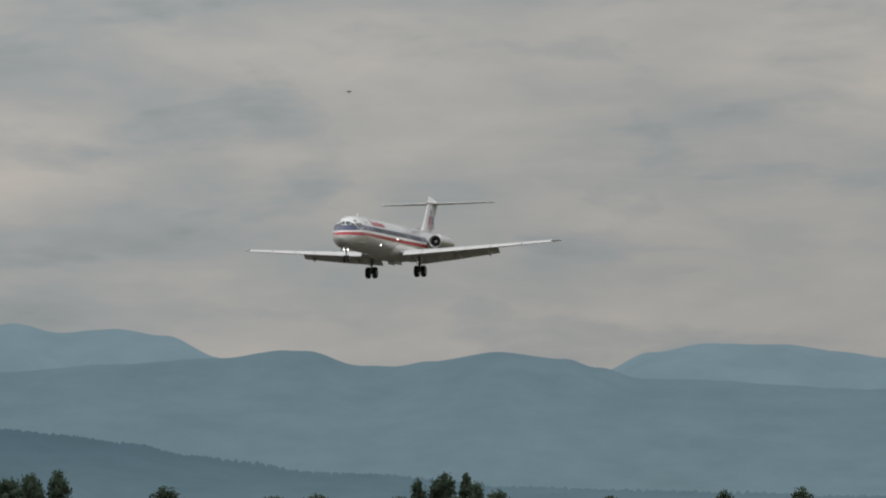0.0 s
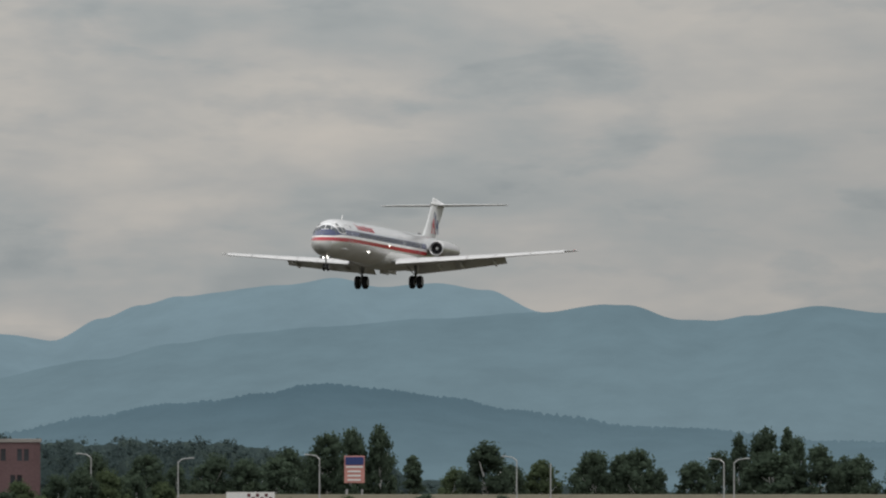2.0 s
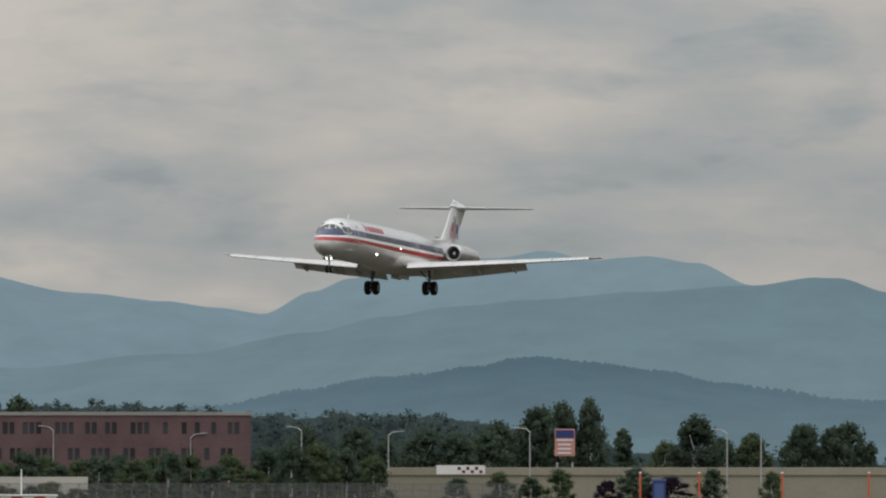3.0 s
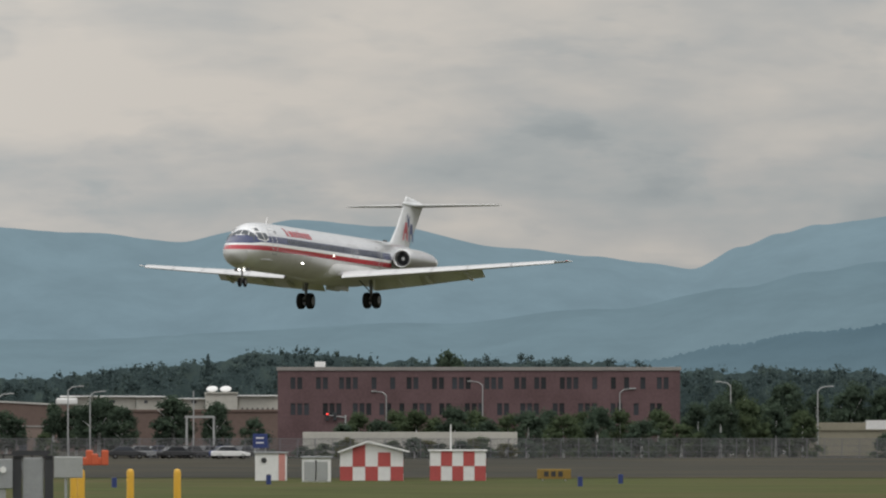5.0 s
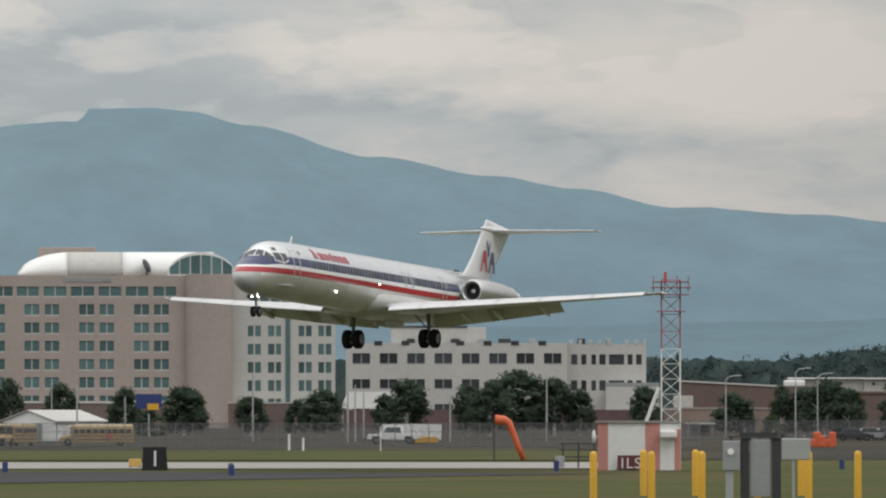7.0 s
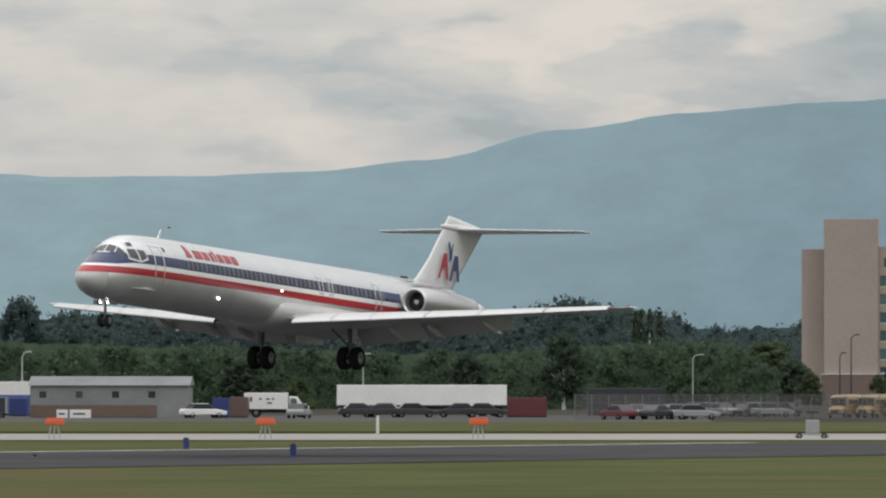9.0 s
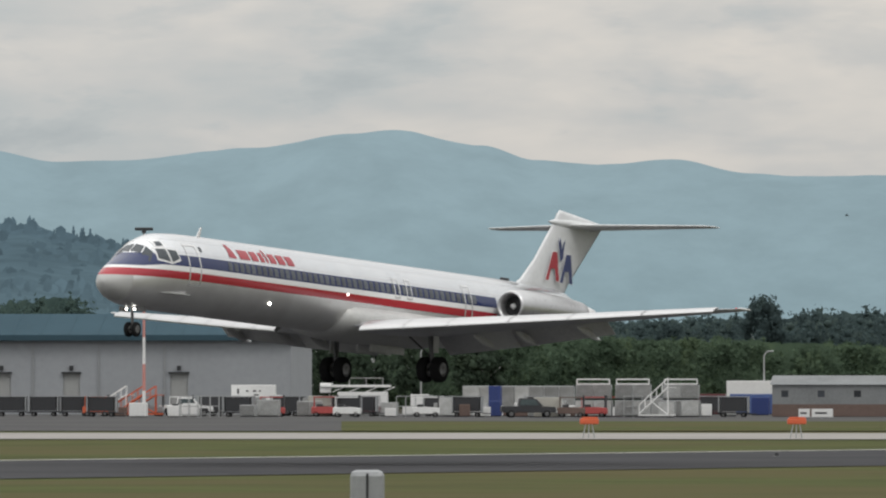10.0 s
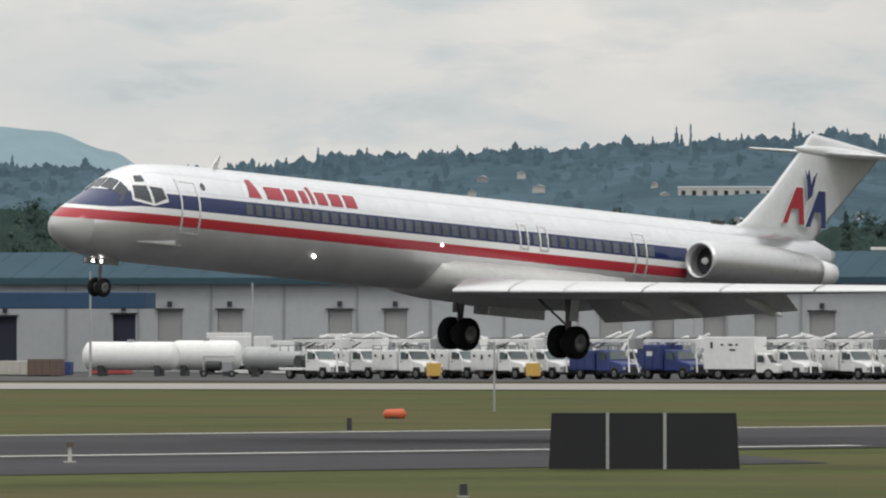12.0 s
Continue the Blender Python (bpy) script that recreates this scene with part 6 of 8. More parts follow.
def cabinets():
    k = 470 / 19774.0
    def at(x):
        return (x - 1000) * k
    ob = thing("electrical_cabinet", "grey electrical cabinets on steel posts", "cabinet", facing(19.715, 470))
    part("panel_box", box(at(943), at(974), -0.2, 0.3, 1.3, 2.55, bevel=0.03), GREY, ob, "grey switch box")
    part("meter", rod((at(957), -0.3, 2.1), (at(957), -0.2, 2.1), 0.14, 0.14, 12), WHITE, ob)
    part("post", box(at(948), at(962), -0.1, 0.1, 0, 1.3), STEEL, ob)
    for a, b in ((974, 990), (1030, 1046)):
        part("pillar", box(at(a), at(b), 0, 0.35, 0, 2.6, bevel=0.02), DARK, ob, "dark steel pillar")
    part("panel_box", box(at(991), at(1029), 0.1, 0.5, 0.2, 2.6, bevel=0.03), GREY, ob, "grey switch box")
    part("cross_bar", box(at(972), at(1040), 0.2, 0.4, 2.75, 2.9), DARK, ob)
    part("post", rod((at(1068), 0.1, 0), (at(1068), 0.1, 1.9), 0.06, 0.06, 6), STEEL, ob)
    part("panel_box", box(at(1047), at(1098), 0.0, 0.4, 1.75, 2.65, bevel=0.03), STEEL, ob, "pale switch box")
    for x in (984, 1036):
        part("cap", box(at(x - 9), at(x + 9), -0.05, 0.4, 2.6, 2.68), BLACK, ob)


def wind_sock():
    ob = thing("windsock", "limp orange windsock on a dark pole", "windsock", facing(21.053, 812))
    top = 3.12
    part("pole", rod((0, 0, 0), (0, 0, top + 0.2), 0.06, 0.05, 6), DARK, ob)
    path = [(0.08, top - 0.10, 0.38), (0.75, top - 0.14, 0.34), (1.08, top - 0.32, 0.28), (1.35, top - 0.95, 0.24), (1.75, top - 2.0, 0.21), (2.15, top - 3.0, 0.19)]
    rings = []
    for i, (x, z, r) in enumerate(path):
        a, b = path[max(0, i - 1)], path[min(len(path) - 1, i + 1)]
        way = Vector((b[0] - a[0], 0, b[1] - a[1])).normalized()
        u = Vector((-way.z, 0, way.x))
        rings.append([Vector((x, 0, z)) + r * (math.cos(t) * u + math.sin(t) * Vector((0, 1, 0))) for t in [2 * math.pi * j / 14 for j in range(14)]])
    part("sleeve", loft(rings), ORANGE, ob, "orange fabric sleeve", True)


def small_hut(name, label, x0, x1, y0, mat, d, checks=None, roof=None, door=None):
    """A field hut; checks is (columns, rows) of red squares on its white face."""
    k = d / 19774.0
    w, h = (x1 - x0) * k, (838 - y0) * k
    ob = thing(name, label, "hut", facing(18.351 - ((x0 + x1) / 2 - 784) / 345.12, d))
    part("wall", box(-w / 2, w / 2, 0, 2.4, 0, h, bevel=0.02), mat, ob)
    if checks:
        nx, nz = checks
        for i in range(nx):
            for j in range(nz):
                if (i + j) % 2 == 0:
                    part("red_square", box(-w / 2 + w * i / nx, -w / 2 + w * (i + 1) / nx, -0.03, 0.0, h * j / nz, h * (j + 1) / nz), RED, ob)
        for j in range(nz):
            part("side_square", box(w / 2, w / 2 + 0.02, 0.0, 1.2, h * j / nz, h * (j + 0.5) / nz), RED if j % 2 else WHITE, ob)
    if roof == "slope":
        part("gable", prism([(-w / 2, h), (w / 2, h), (-w * 0.06, h + 0.66)], 0, 2.4), WHITE, ob, "white gable wall")
        part("red_square", prism([(-w * 0.3, h), (-w * 0.1, h), (-w * 0.1, h + 0.55), (-w * 0.3, h + 0.3)], -0.03, 0.0), RED, ob)
        for x0, z0, x1, z1 in ((-w / 2 - 0.15, h - 0.05, -w * 0.06, h + 0.72), (-w * 0.06, h + 0.72, w / 2 + 0.45, h - 0.02)):
            part("roof", prism([(x0, z0), (x1, z1), (x1, z1 + 0.12), (x0, z0 + 0.12)], -0.35, 2.7), WHITE, ob, "sloping white roof sheet")
    else:
        part("roof", box(-w / 2 - 0.12, w / 2 + 0.12, -0.12, 2.5, h, h + 0.12, bevel=0.03), WHITE if roof else GREY, ob)
    if door:
        part("door", box(-w * 0.18, w * 0.2, -0.04, 0.0, 0.1, h * 0.85), door, ob)
    return ob


ils_hut()
lattice_tower()
bollards()
cabinets()
wind_sock()
hut = small_hut("equipment_hut", "small white hut with a faded red side", 716, 772, 790, WHITE, 795)
part("side_panel", box(0.55, 1.0, -0.04, 0.0, 0, 1.9), PINK, hut, "faded red panel")
part("vent", rod((-0.5, -0.08, 1.45), (-0.5, 0.0, 1.45), 0.2, 0.2, 12), DARK, hut)
hut = small_hut("equipment_hut", "pale grey metal cabinet hut with twin doors", 799, 850, 796, WHITE, 779, None, None)
for x in (-0.5, 0.42):
    part("door", box(x - 0.36, x + 0.36, -0.05, 0.0, 0.1, 1.4), STEEL, hut)
part("door_seam", box(-0.08, 0.0, -0.07, 0.0, 0.1, 1.5), DARK, hut)
small_hut("equipment_hut", "red and white checkered hut with a sloping white roof", 866, 978, 788, WHITE, 795, (5, 2), "slope")
hut = small_hut("equipment_hut", "red and white checkered flat-roofed hut", 1025, 1124, 786, WHITE, 795, (5, 2), "flat")
part("whip_antenna", rod((-0.5, 0.4, 2.1), (-0.5, 0.4, 4.0), 0.06, 0.05, 6), WHITE, hut)
sign = thing("taxiway_sign", "low yellow taxiway sign with dark unreadable marks", "sign", facing(17.016, 790))
part("panel", box(-1.2, 1.2, 0, 0.25, 0.15, 0.85, bevel=0.03), OCHRE, sign)
for x in (-0.8, 0.8):
    part("foot", box(x - 0.06, x + 0.06, 0.08, 0.18, 0, 0.16), STEEL, sign)
for x in (-0.7, -0.2, 0.3):
    part("word_bar", box(x, x + 0.32, -0.02, 0.0, 0.32, 0.68), DARK, sign)
sign = thing("road_sign", "blue roadside sign on posts", "sign", facing(18.519, 1440))
part("panel", box(-1.1, 1.1, 0, 0.1, 0.98, 2.65, bevel=0.03), BLUE, sign)
part("post", rod((0, 0.05, 0), (0, 0.05, 1.2), 0.08, 0.08, 6), STEEL, sign)
for k in range(2):
    part("word_bar", box(-0.8, 0.7, -0.02, 0.0, 1.27 + 0.6 * k, 1.27 + 0.6 * k + 0.25), WHITE, sign)
sign = thing("road_sign", "blue and yellow roadside sign among trees", "sign", facing(22.822, 1470))
part("panel", box(-1.7, 1.7, 0, 0.1, 3.70, 5.64, bevel=0.03), BLUE, sign)
part("panel", box(-0.2, 1.3, -0.06, 0.0, 3.55, 4.37), YELLOW, sign)
part("post", rod((0, 0.05, 0), (0, 0.05, 3), 0.1, 0.1, 6), STEEL, sign)
sign = thing("tarp_heap", "orange plastic barrier heap on the scrub", "barrier", facing(19.368, 1090))
for i in range(5):
    part("barrier", box(-1.4 + 0.5 * i, -0.7 + 0.5 * i, 0.1 * (i % 2), 0.6, 0, 0.8 + 0.35 * ((i * 2) % 3), bevel=0.12), ORANGE, sign)


def signal_gantry(b, d, h, arm):
    ob = thing("traffic_signal", "grey traffic signal mast with a long arm", "signal", facing(b, d), "traffic signals")
    part("pole", rod((0, 0, 0), (0, 0, h), 0.16, 0.12, 8), STEEL, ob)
    part("arm", rod((0, 0, h - 0.3), (arm, 0, h), 0.09, 0.06, 6), STEEL, ob)
    for f in (0.55, 0.95):
        head = part("signal_head", box(arm * f - 0.22, arm * f + 0.22, -0.2, 0.1, h - 0.7, h + 0.35, bevel=0.03), DARK, ob)
        if f > 0.9:
            part("red_lamp", rod((arm * f, -0.26, h + 0.12), (arm * f, -0.2, h + 0.12), 0.14, 0.14, 8), RED_LIT, head, "lit red lamp")


RED_LIT = material("lit_red", (0.9, 0.05, 0.04), 0.4, vary=0.0, glow=1.5)
signal_gantry(18.085, 1400, 5.17, -2.4)
signal_gantry(17.876, 1405, 5.31, -4.6)
for x, arm in ((595, 3.2), (643, -3.6)):
    ob = thing("road_gantry", "grey steel post with a level cross arm", "post", facing(18.351 - (x - 784) / 345.12, 1380))
    part("pole", rod((0, 0, 0), (0, 0, 5.01), 0.16, 0.14, 8), STEEL, ob)
    part("arm", box(min(0, arm), max(0, arm), -0.08, 0.08, 4.80, 5.08), STEEL, ob)


def fence(b0, b1, d, h, n, label):
    ob = thing("fence", label, "fence")
    mesh = finish(rod((0, 0, 0), (0, 0, h), 0.05, 0.05, 5), "post")
    bm = bmesh.new()
    for i in range(n + 1):
        b = b0 + (b1 - b0) * i / n
        part("post", mesh, WIREGREY, ob, "", False, facing(b, d))
        if i < n:
            c = b0 + (b1 - b0) * (i + 1) / n
            for z in (h * 0.05, h * 0.35, h * 0.65, h * 0.98):
                rod(spot(b, d, z), spot(c, d, z), 0.025, 0.025, 3, bm, False)
    tagged(part("wire", bm, WIREGREY, ob), kind="stuff")
    bm = bmesh.new()
    for i in range(n):
        b, c = b0 + (b1 - b0) * i / n, b0 + (b1 - b0) * (i + 1) / n
        bm.faces.new([bm.verts.new(p) for p in (spot(b, d + 0.05, 0.05), spot(c, d + 0.05, 0.05), spot(c, d + 0.05, h), spot(b, d + 0.05, h))])
    part("mesh", bm, CHAIN, ob, "grey chain-link mesh")


def chain_link():
    m = bpy.data.materials.new("chain_link")
    m.use_nodes = True
    n = Nodes(m.node_tree)
    at = n.add("ShaderNodeTexCoord").outputs["Object"]
    wire = n.noise(at, 45.0, 2)
    mixer = n.add("ShaderNodeMixShader")
    n.link(n.ramp(wire, [(0.52, (0, 0, 0)), (0.56, (1, 1, 1))]), mixer.inputs[0])
    b = n.add("ShaderNodeBsdfPrincipled")
    b.inputs["Base Color"].default_value, b.inputs["Roughness"].default_value, b.inputs["Metallic"].default_value = (0.19, 0.19, 0.20, 1), 0.6, 0.3
    n.link(n.add("ShaderNodeBsdfTransparent").outputs[0], mixer.inputs[1])
    n.link(b.outputs[0], mixer.inputs[2])
    n.link(mixer.outputs[0], n.add("ShaderNodeOutputMaterial").inputs[0])
    return m


CHAIN = chain_link()
WIREGREY = material("weathered_wire", (0.20, 0.20, 0.21), 0.8, vary=0.15, scale=1.0)
fence(15.0, 20.4, 1300, 2.4, 60, "grey chain-link fence along the field edge")
fence(20.0, 25.2, 1080, 2.4, 60, "grey chain-link fence along the field edge")


def blue_light(b, d, h=0.62):
    ob = thing("taxiway_light", "small blue taxiway marker post", "light", facing(b, d), "blue taxiway markers")
    part("post", rod((0, 0, 0), (0, 0, h), 0.17, 0.17, 10), BLUE, ob)
    part("cap", rod((0, 0, h), (0, 0, h + 0.06), 0.15, 0.08, 10), DARK, ob)


for b, d in ((18.479, 745), (16.882, 722), (16.674, 757), (19.270, 710), (23.558, 676), (22.399, 640), (20.733, 690), (27.193, 625), (26.645, 565), (32.142, 563), (22.401, 655)):
    blue_light(b, d)


def orange_light(b, d):
    ob = thing("approach_light", "orange tray on splayed metal legs", "light", facing(b, d), "orange field lights")
    part("tray", box(-0.62, 0.62, -0.3, 0.3, 0.95, 1.32, bevel=0.08), ORANGE, ob)
    part("lid", box(-0.5, 0.55, -0.25, 0.25, 1.32, 1.42, bevel=0.04), ORANGE, ob)
    for x in (-0.45, -0.05, 0.35):
        part("leg", rod((x * 0.5, 0, 0.95), (x, 0, 0), 0.045, 0.045, 5), STEEL, ob)


for x in (343, 710, 1083, 1460):
    orange_light(27.651 - (x - 784) / 345.12, 722)


def distance_board(b, d, w, h, n, label, seam, number=""):
    ob = thing("runway_board", label, "sign", facing(b, d))
    cut = (0, 0.307, 0.605, 1) if n == 3 else (0, 1)
    for i in range(n):
        a, c = -w / 2 + w * cut[i], -w / 2 + w * cut[i + 1]
        s0, s1 = (0.22 if i == 0 else 0), (0.3 if i == n - 1 else 0)
        part("panel", prism([(a, 0.02), (c - 0.03, 0.02), (c - 0.03 - s1 * 0.35, h), (a + s0 * 0.35, h)], 0, 0.25), BLACK, ob, "black panel")
        if i < n - 1:
            part("seam", box(c - 0.05, c + 0.04, -0.02, 0.1, 0.02, h), seam, ob, "pale upright seam")
    if number:
        cu = bpy.data.curves.new("numeral", "FONT")
        cu.body, cu.size, cu.extrude, cu.align_x = number, h * 0.95, 0.01, "CENTER"
        tmp = bpy.data.objects.new("numeral", cu)
        me = bpy.data.meshes.new_from_object(tmp)
        bpy.data.objects.remove(tmp)
        me.materials.clear()
        part("numeral", me, WHITE, ob, "white numeral", False, pose(0, -0.02, h * 0.2, 90, 0, 0))
    for x in (-w * 0.3, w * 0.3):
        part("strut", rod((x, 0.25, h * 0.8), (x, 1.2, 0), 0.05, 0.05, 6), STEEL, ob)


distance_board((39.623 + 38.632) / 2, 318, 5.47, 1.62, 3, "large black three-panel sign back beside the runway", STEEL)
distance_board(22.790, 694, 1.65, 1.47, 1, "small black runway distance sign with a white numeral", WHITE, "1")
ob = thing("field_marker", "low yellow marker box beside a black sign", "marker", facing(22.893, 720))
part("case", box(-0.4, 0.4, 0, 0.4, 0.12, 0.62, bevel=0.04), OCHRE_BRIGHT, ob)
for x in (-0.3, 0.3):
    part("foot", box(x - 0.05, x + 0.05, 0.1, 0.3, 0, 0.14), DARK, ob)
ob = thing("sign_post", "grey rounded equipment box with a dark seam", "box", facing(30.067, 285))
part("case", box(-0.44, 0.44, 0, 0.4, 0.3, 1.63, bevel=0.16), GREY, ob)
part("seam", box(-0.03, 0.03, -0.02, 0.0, 0.5, 1.54), DARK, ob)
part("foot", box(-0.3, 0.3, 0.05, 0.35, 0, 0.32), DARK, ob)
for b, d, h, mat, label in ((40.643, 435, 0.55, DARK, "short dark marker post with a white foot"), (40.058, 266, 0.32, DARK, "short dark marker stub in the grass"), (35.268, 470, 0.25, DARK, "short dark marker stub in the grass"),
                            (33.625, 480, 0.28, DARK, "short dark marker stub in the grass"), (33.996, 390, 0.2, DARK, "short dark marker stub in the grass"), (27.969, 560, 0.2, DARK, "short dark marker stub in the grass"),
                            (33.625, 480, 0.3, DARK, "short dark marker stub in the grass"), (35.349, 262, 0.3, BROWN, "short brown marker stub in the grass"), (37.743, 262, 0.3, CREAM, "short pale marker stub in the grass"),
                            (32.490, 830, 1.0, WHITE, "thin white marker post in grass"), (26.211, 800, 1.3, WHITE, "thin white marker post in grass"), (39.899, 545, 3.4, STEEL, "thin tall pale rod in the grass"), (31.974, 830, 1.6, WHITE, "thin white marker post in grass"),
                            (22.031, 1000, 1.2, WHITE, "thin white marker post in grass"), (21.634, 1000, 2.2, WHITE, "thin white marker post in grass"), (22.103, 1010, 1.5, WHITE, "thin white marker post in grass")):
    r = 0.05 if h > 2 else 0.11
    ob = thing("marker_post", label, "post", facing(b, d), "field markers")
    part("stem", rod((0, 0, 0), (0, 0, h), r, r * 0.9, 8), mat, ob)
    part("foot", rod((0, 0, 0), (0, 0, 0.04), r * 1.35, r * 1.35, 8), STEEL, ob)
ob = thing("runway_light", "rusty runway light on a pale base plate", "light", facing(42.075, 334))
part("base_plate", rod((0, 0, 0), (0, 0, 0.06), 0.2, 0.2, 12), CREAM, ob)
part("stem", rod((0, 0, 0.06), (0, 0, 0.48), 0.06, 0.05, 8), CREAM, ob)
part("lamp", rod((0, 0, 0.48), (0, 0, 0.62), 0.1, 0.12, 10), BROWN, ob)
ob = thing("marker_bag", "faded orange cone lying in the grass", "marker", facing(40.412, 500))
part("cone", tube([(-0.5, 0.05), (-0.4, 0.22), (0.4, 0.26), (0.52, 0.08)], 10, None, pose(0, 0, 0.2)), ORANGE, ob, "", True)
part("weight", box(-0.2, 0.2, -0.2, 0.2, 0, 0.1), DARK, ob)


# ---- vehicles and ground equipment on the apron ----
def wheels(parent, places, r, w=0.28):
    for x, y in places:
        wheel(parent, x, y, r, r, w, n=14)


def quad_profile(outline, y0, y1, bevel=0.06):
    bm = prism(outline, y0, y1)
    bmesh.ops.bevel(bm, geom=list(bm.edges), offset=bevel, segments=1, affect="EDGES")
    return bm


def pickup(m, mat, label, bed="open"):
    """A pickup truck that points along +x."""
    ob = thing("pickup_truck", label, "truck", m)
    part("body", quad_profile([(-2.7, 0.55), (2.6, 0.5), (2.7, 0.8), (2.6, 1.08), (0.95, 1.15), (-2.7, 1.15)], -0.92, 0.92), mat, ob)
    part("cab", quad_profile([(-1.05, 1.1), (1.4, 1.1), (0.7, 1.88), (-0.9, 1.92)], -0.84, 0.84), mat, ob)
    part("windscreen", prism([(0.82, 1.24), (1.38, 1.2), (0.78, 1.82), (0.56, 1.82)], -0.74, 0.74), TRUCKGLASS, ob)
    for y in (-0.84, 0.8):
        part("side_window", prism([(-0.9, 1.24), (0.95, 1.24), (0.6, 1.78), (-0.8, 1.8)], y - 0.02, y + 0.06), TRUCKGLASS, ob)
    for x in (1.75, -1.75):
        part("wheel_arch", quad_profile([(x - 0.52, 0.5), (x + 0.52, 0.5), (x + 0.4, 0.86), (x - 0.4, 0.86)], -0.94, 0.94, 0.02), DARK, ob)
    for y in (-0.72, 0.72):
        part("headlight", box(2.6, 2.72, y - 0.16, y + 0.16, 0.78, 0.95, bevel=0.03), STEEL, ob)
    part("bumper", box(2.62, 2.8, -0.9, 0.9, 0.45, 0.7, bevel=0.04), STEEL, ob)
    if bed == "box":
        part("service_box", box(-2.75, -0.85, -0.95, 0.95, 1.1, 2.2, bevel=0.05), mat, ob, "white service box")
    wheels(ob, ((1.75, -0.82), (1.75, 0.82), (-1.75, -0.82), (-1.75, 0.82)), 0.38)
    return ob


def bucket_truck(m, mat, label, boom=1, boxed=True, yellow=False, tall=2.35):
    """A de-icing truck with a sloping bonnet, tank body, and a boom laid forward over the cab on a stand; it points along +x."""
    ob = thing("utility_truck", label, "truck", m, "parked utility trucks")
    part("chassis", box(-3.4, 3.0, -0.5, 0.5, 0.5, 0.8), DARK, ob)
    part("bonnet", quad_profile([(1.2, 0.65), (3.05, 0.6), (3.1, 1.1), (2.85, 1.32), (1.2, 1.6)], -0.95, 0.95), mat, ob)
    part("grille", box(3.06, 3.14, -0.55, 0.55, 0.68, 1.08), DARK, ob)
    for y in (-0.78, 0.78):
        part("headlight", box(3.04, 3.13, y - 0.14, y + 0.14, 0.8, 1.02, bevel=0.03), STEEL, ob)
    part("cab", quad_profile([(-0.2, 0.7), (1.5, 0.7), (1.45, 1.6), (0.85, 2.35), (-0.15, 2.4)], -1.0, 1.0), mat, ob)
    part("windscreen", prism([(1.0, 1.68), (1.47, 1.64), (0.98, 2.26), (0.78, 2.26)], -0.88, 0.88), TRUCKGLASS, ob)
    for y in (-1.03, 0.99):
        part("side_window", prism([(0.15, 1.62), (1.08, 1.62), (0.74, 2.18), (0.15, 2.2)], y, y + 0.04), TRUCKGLASS, ob)
        part("door_handle", box(0.1, 0.32, y - 0.01, y + 0.05, 1.42, 1.48), DARK, ob)
    if boxed:
        body = part("tank_body", box(-3.5, -0.35, -1.1, 1.1, 0.75, tall, bevel=0.08), mat, ob, "tank body")
        for i in range(3):
            part("locker_door", box(-3.3 + i, -2.5 + i, -1.13, -1.1, 0.95, tall - 0.25), WHITE if mat is not BLUE else BLUE, body)
            part("vent", box(-3.1 + i, -2.85 + i, -1.16, -1.13, tall - 0.55 - 0.2 * (i % 2), tall - 0.35), DARK, body)
        if mat is BLUE and tall > 2.5:
            part("label_plate", box(-2.2, -1.5, -1.17, -1.13, 1.9, 2.25), WHITE, body, "plain white label plate")
    else:
        part("flat_bed", box(-3.5, -0.35, -1.1, 1.1, 0.75, 0.95, bevel=0.03), mat, ob, "open flat bed")
        part("hose_reel", rod((-1.6, -0.7, 1.45), (-1.6, 0.7, 1.45), 0.5, 0.5, 12), DARK, ob)
    if boom:
        lift = 0.12 * (boom % 4)
        arm = part("boom", box(-2.9, 3.2, -0.16, 0.16, 2.95, 3.2, bevel=0.04), WHITE, ob, "white boom laid forward")
        part("turret", rod((-2.4, 0, tall - 0.1), (-2.4, 0, 3.0), 0.35, 0.28, 10), GREY, arm)
        part("lower_arm", rod((-2.4, 0.3, 2.75), (1.2, 0.35, 3.4 + lift), 0.13, 0.11, 6), WHITE, arm)
        part("ram", rod((-1.6, 0.2, 2.5), (0.2, 0.25, 3.05 + 0.6 * lift), 0.07, 0.05, 6), DARK, arm)
        part("hose", rod((-2.8, -0.22, 3.28), (2.6, -0.22, 3.3), 0.05, 0.05, 5), DARK, arm)
        stand = rod((3.35, -0.5, 0.6), (2.75, -0.12, 3.0), 0.08, 0.06, 6)
        rod((3.35, 0.5, 0.6), (2.75, 0.12, 3.0), 0.08, 0.06, 6, stand)
        rod((3.2, -0.36, 1.3), (3.2, 0.36, 1.3), 0.05, 0.05, 6, stand)
        part("boom_stand", stand, WHITE, arm, "white slanting boom stand")
        part("bucket", quad_profile([(3.2, 2.45), (3.95, 2.45), (4.05, 3.3), (3.15, 3.3)], -0.45, 0.45), WHITE if boom % 3 else GREY, arm)
        part("nozzle", rod((3.9, 0.3, 3.2), (4.5, 0.35, 2.9 + lift), 0.05, 0.04, 5), DARK, arm)
    for y in (-1.05, 1.05):
        bm = rod((-3.4, y, tall + 0.35), (0.0, y, tall + 0.35), 0.03, 0.03, 4)
        for x in (-3.4, -2.3, -1.2, 0.0):
            rod((x, y, tall - 0.1), (x, y, tall + 0.35), 0.03, 0.03, 4, bm)
        part("rack_rail", bm, DARK if boom % 2 else WHITE, ob)
    part("wheel_arch", quad_profile([(1.5, 0.5), (2.7, 0.5), (2.55, 1.05), (1.65, 1.05)], -0.97, 0.97), DARK, ob)
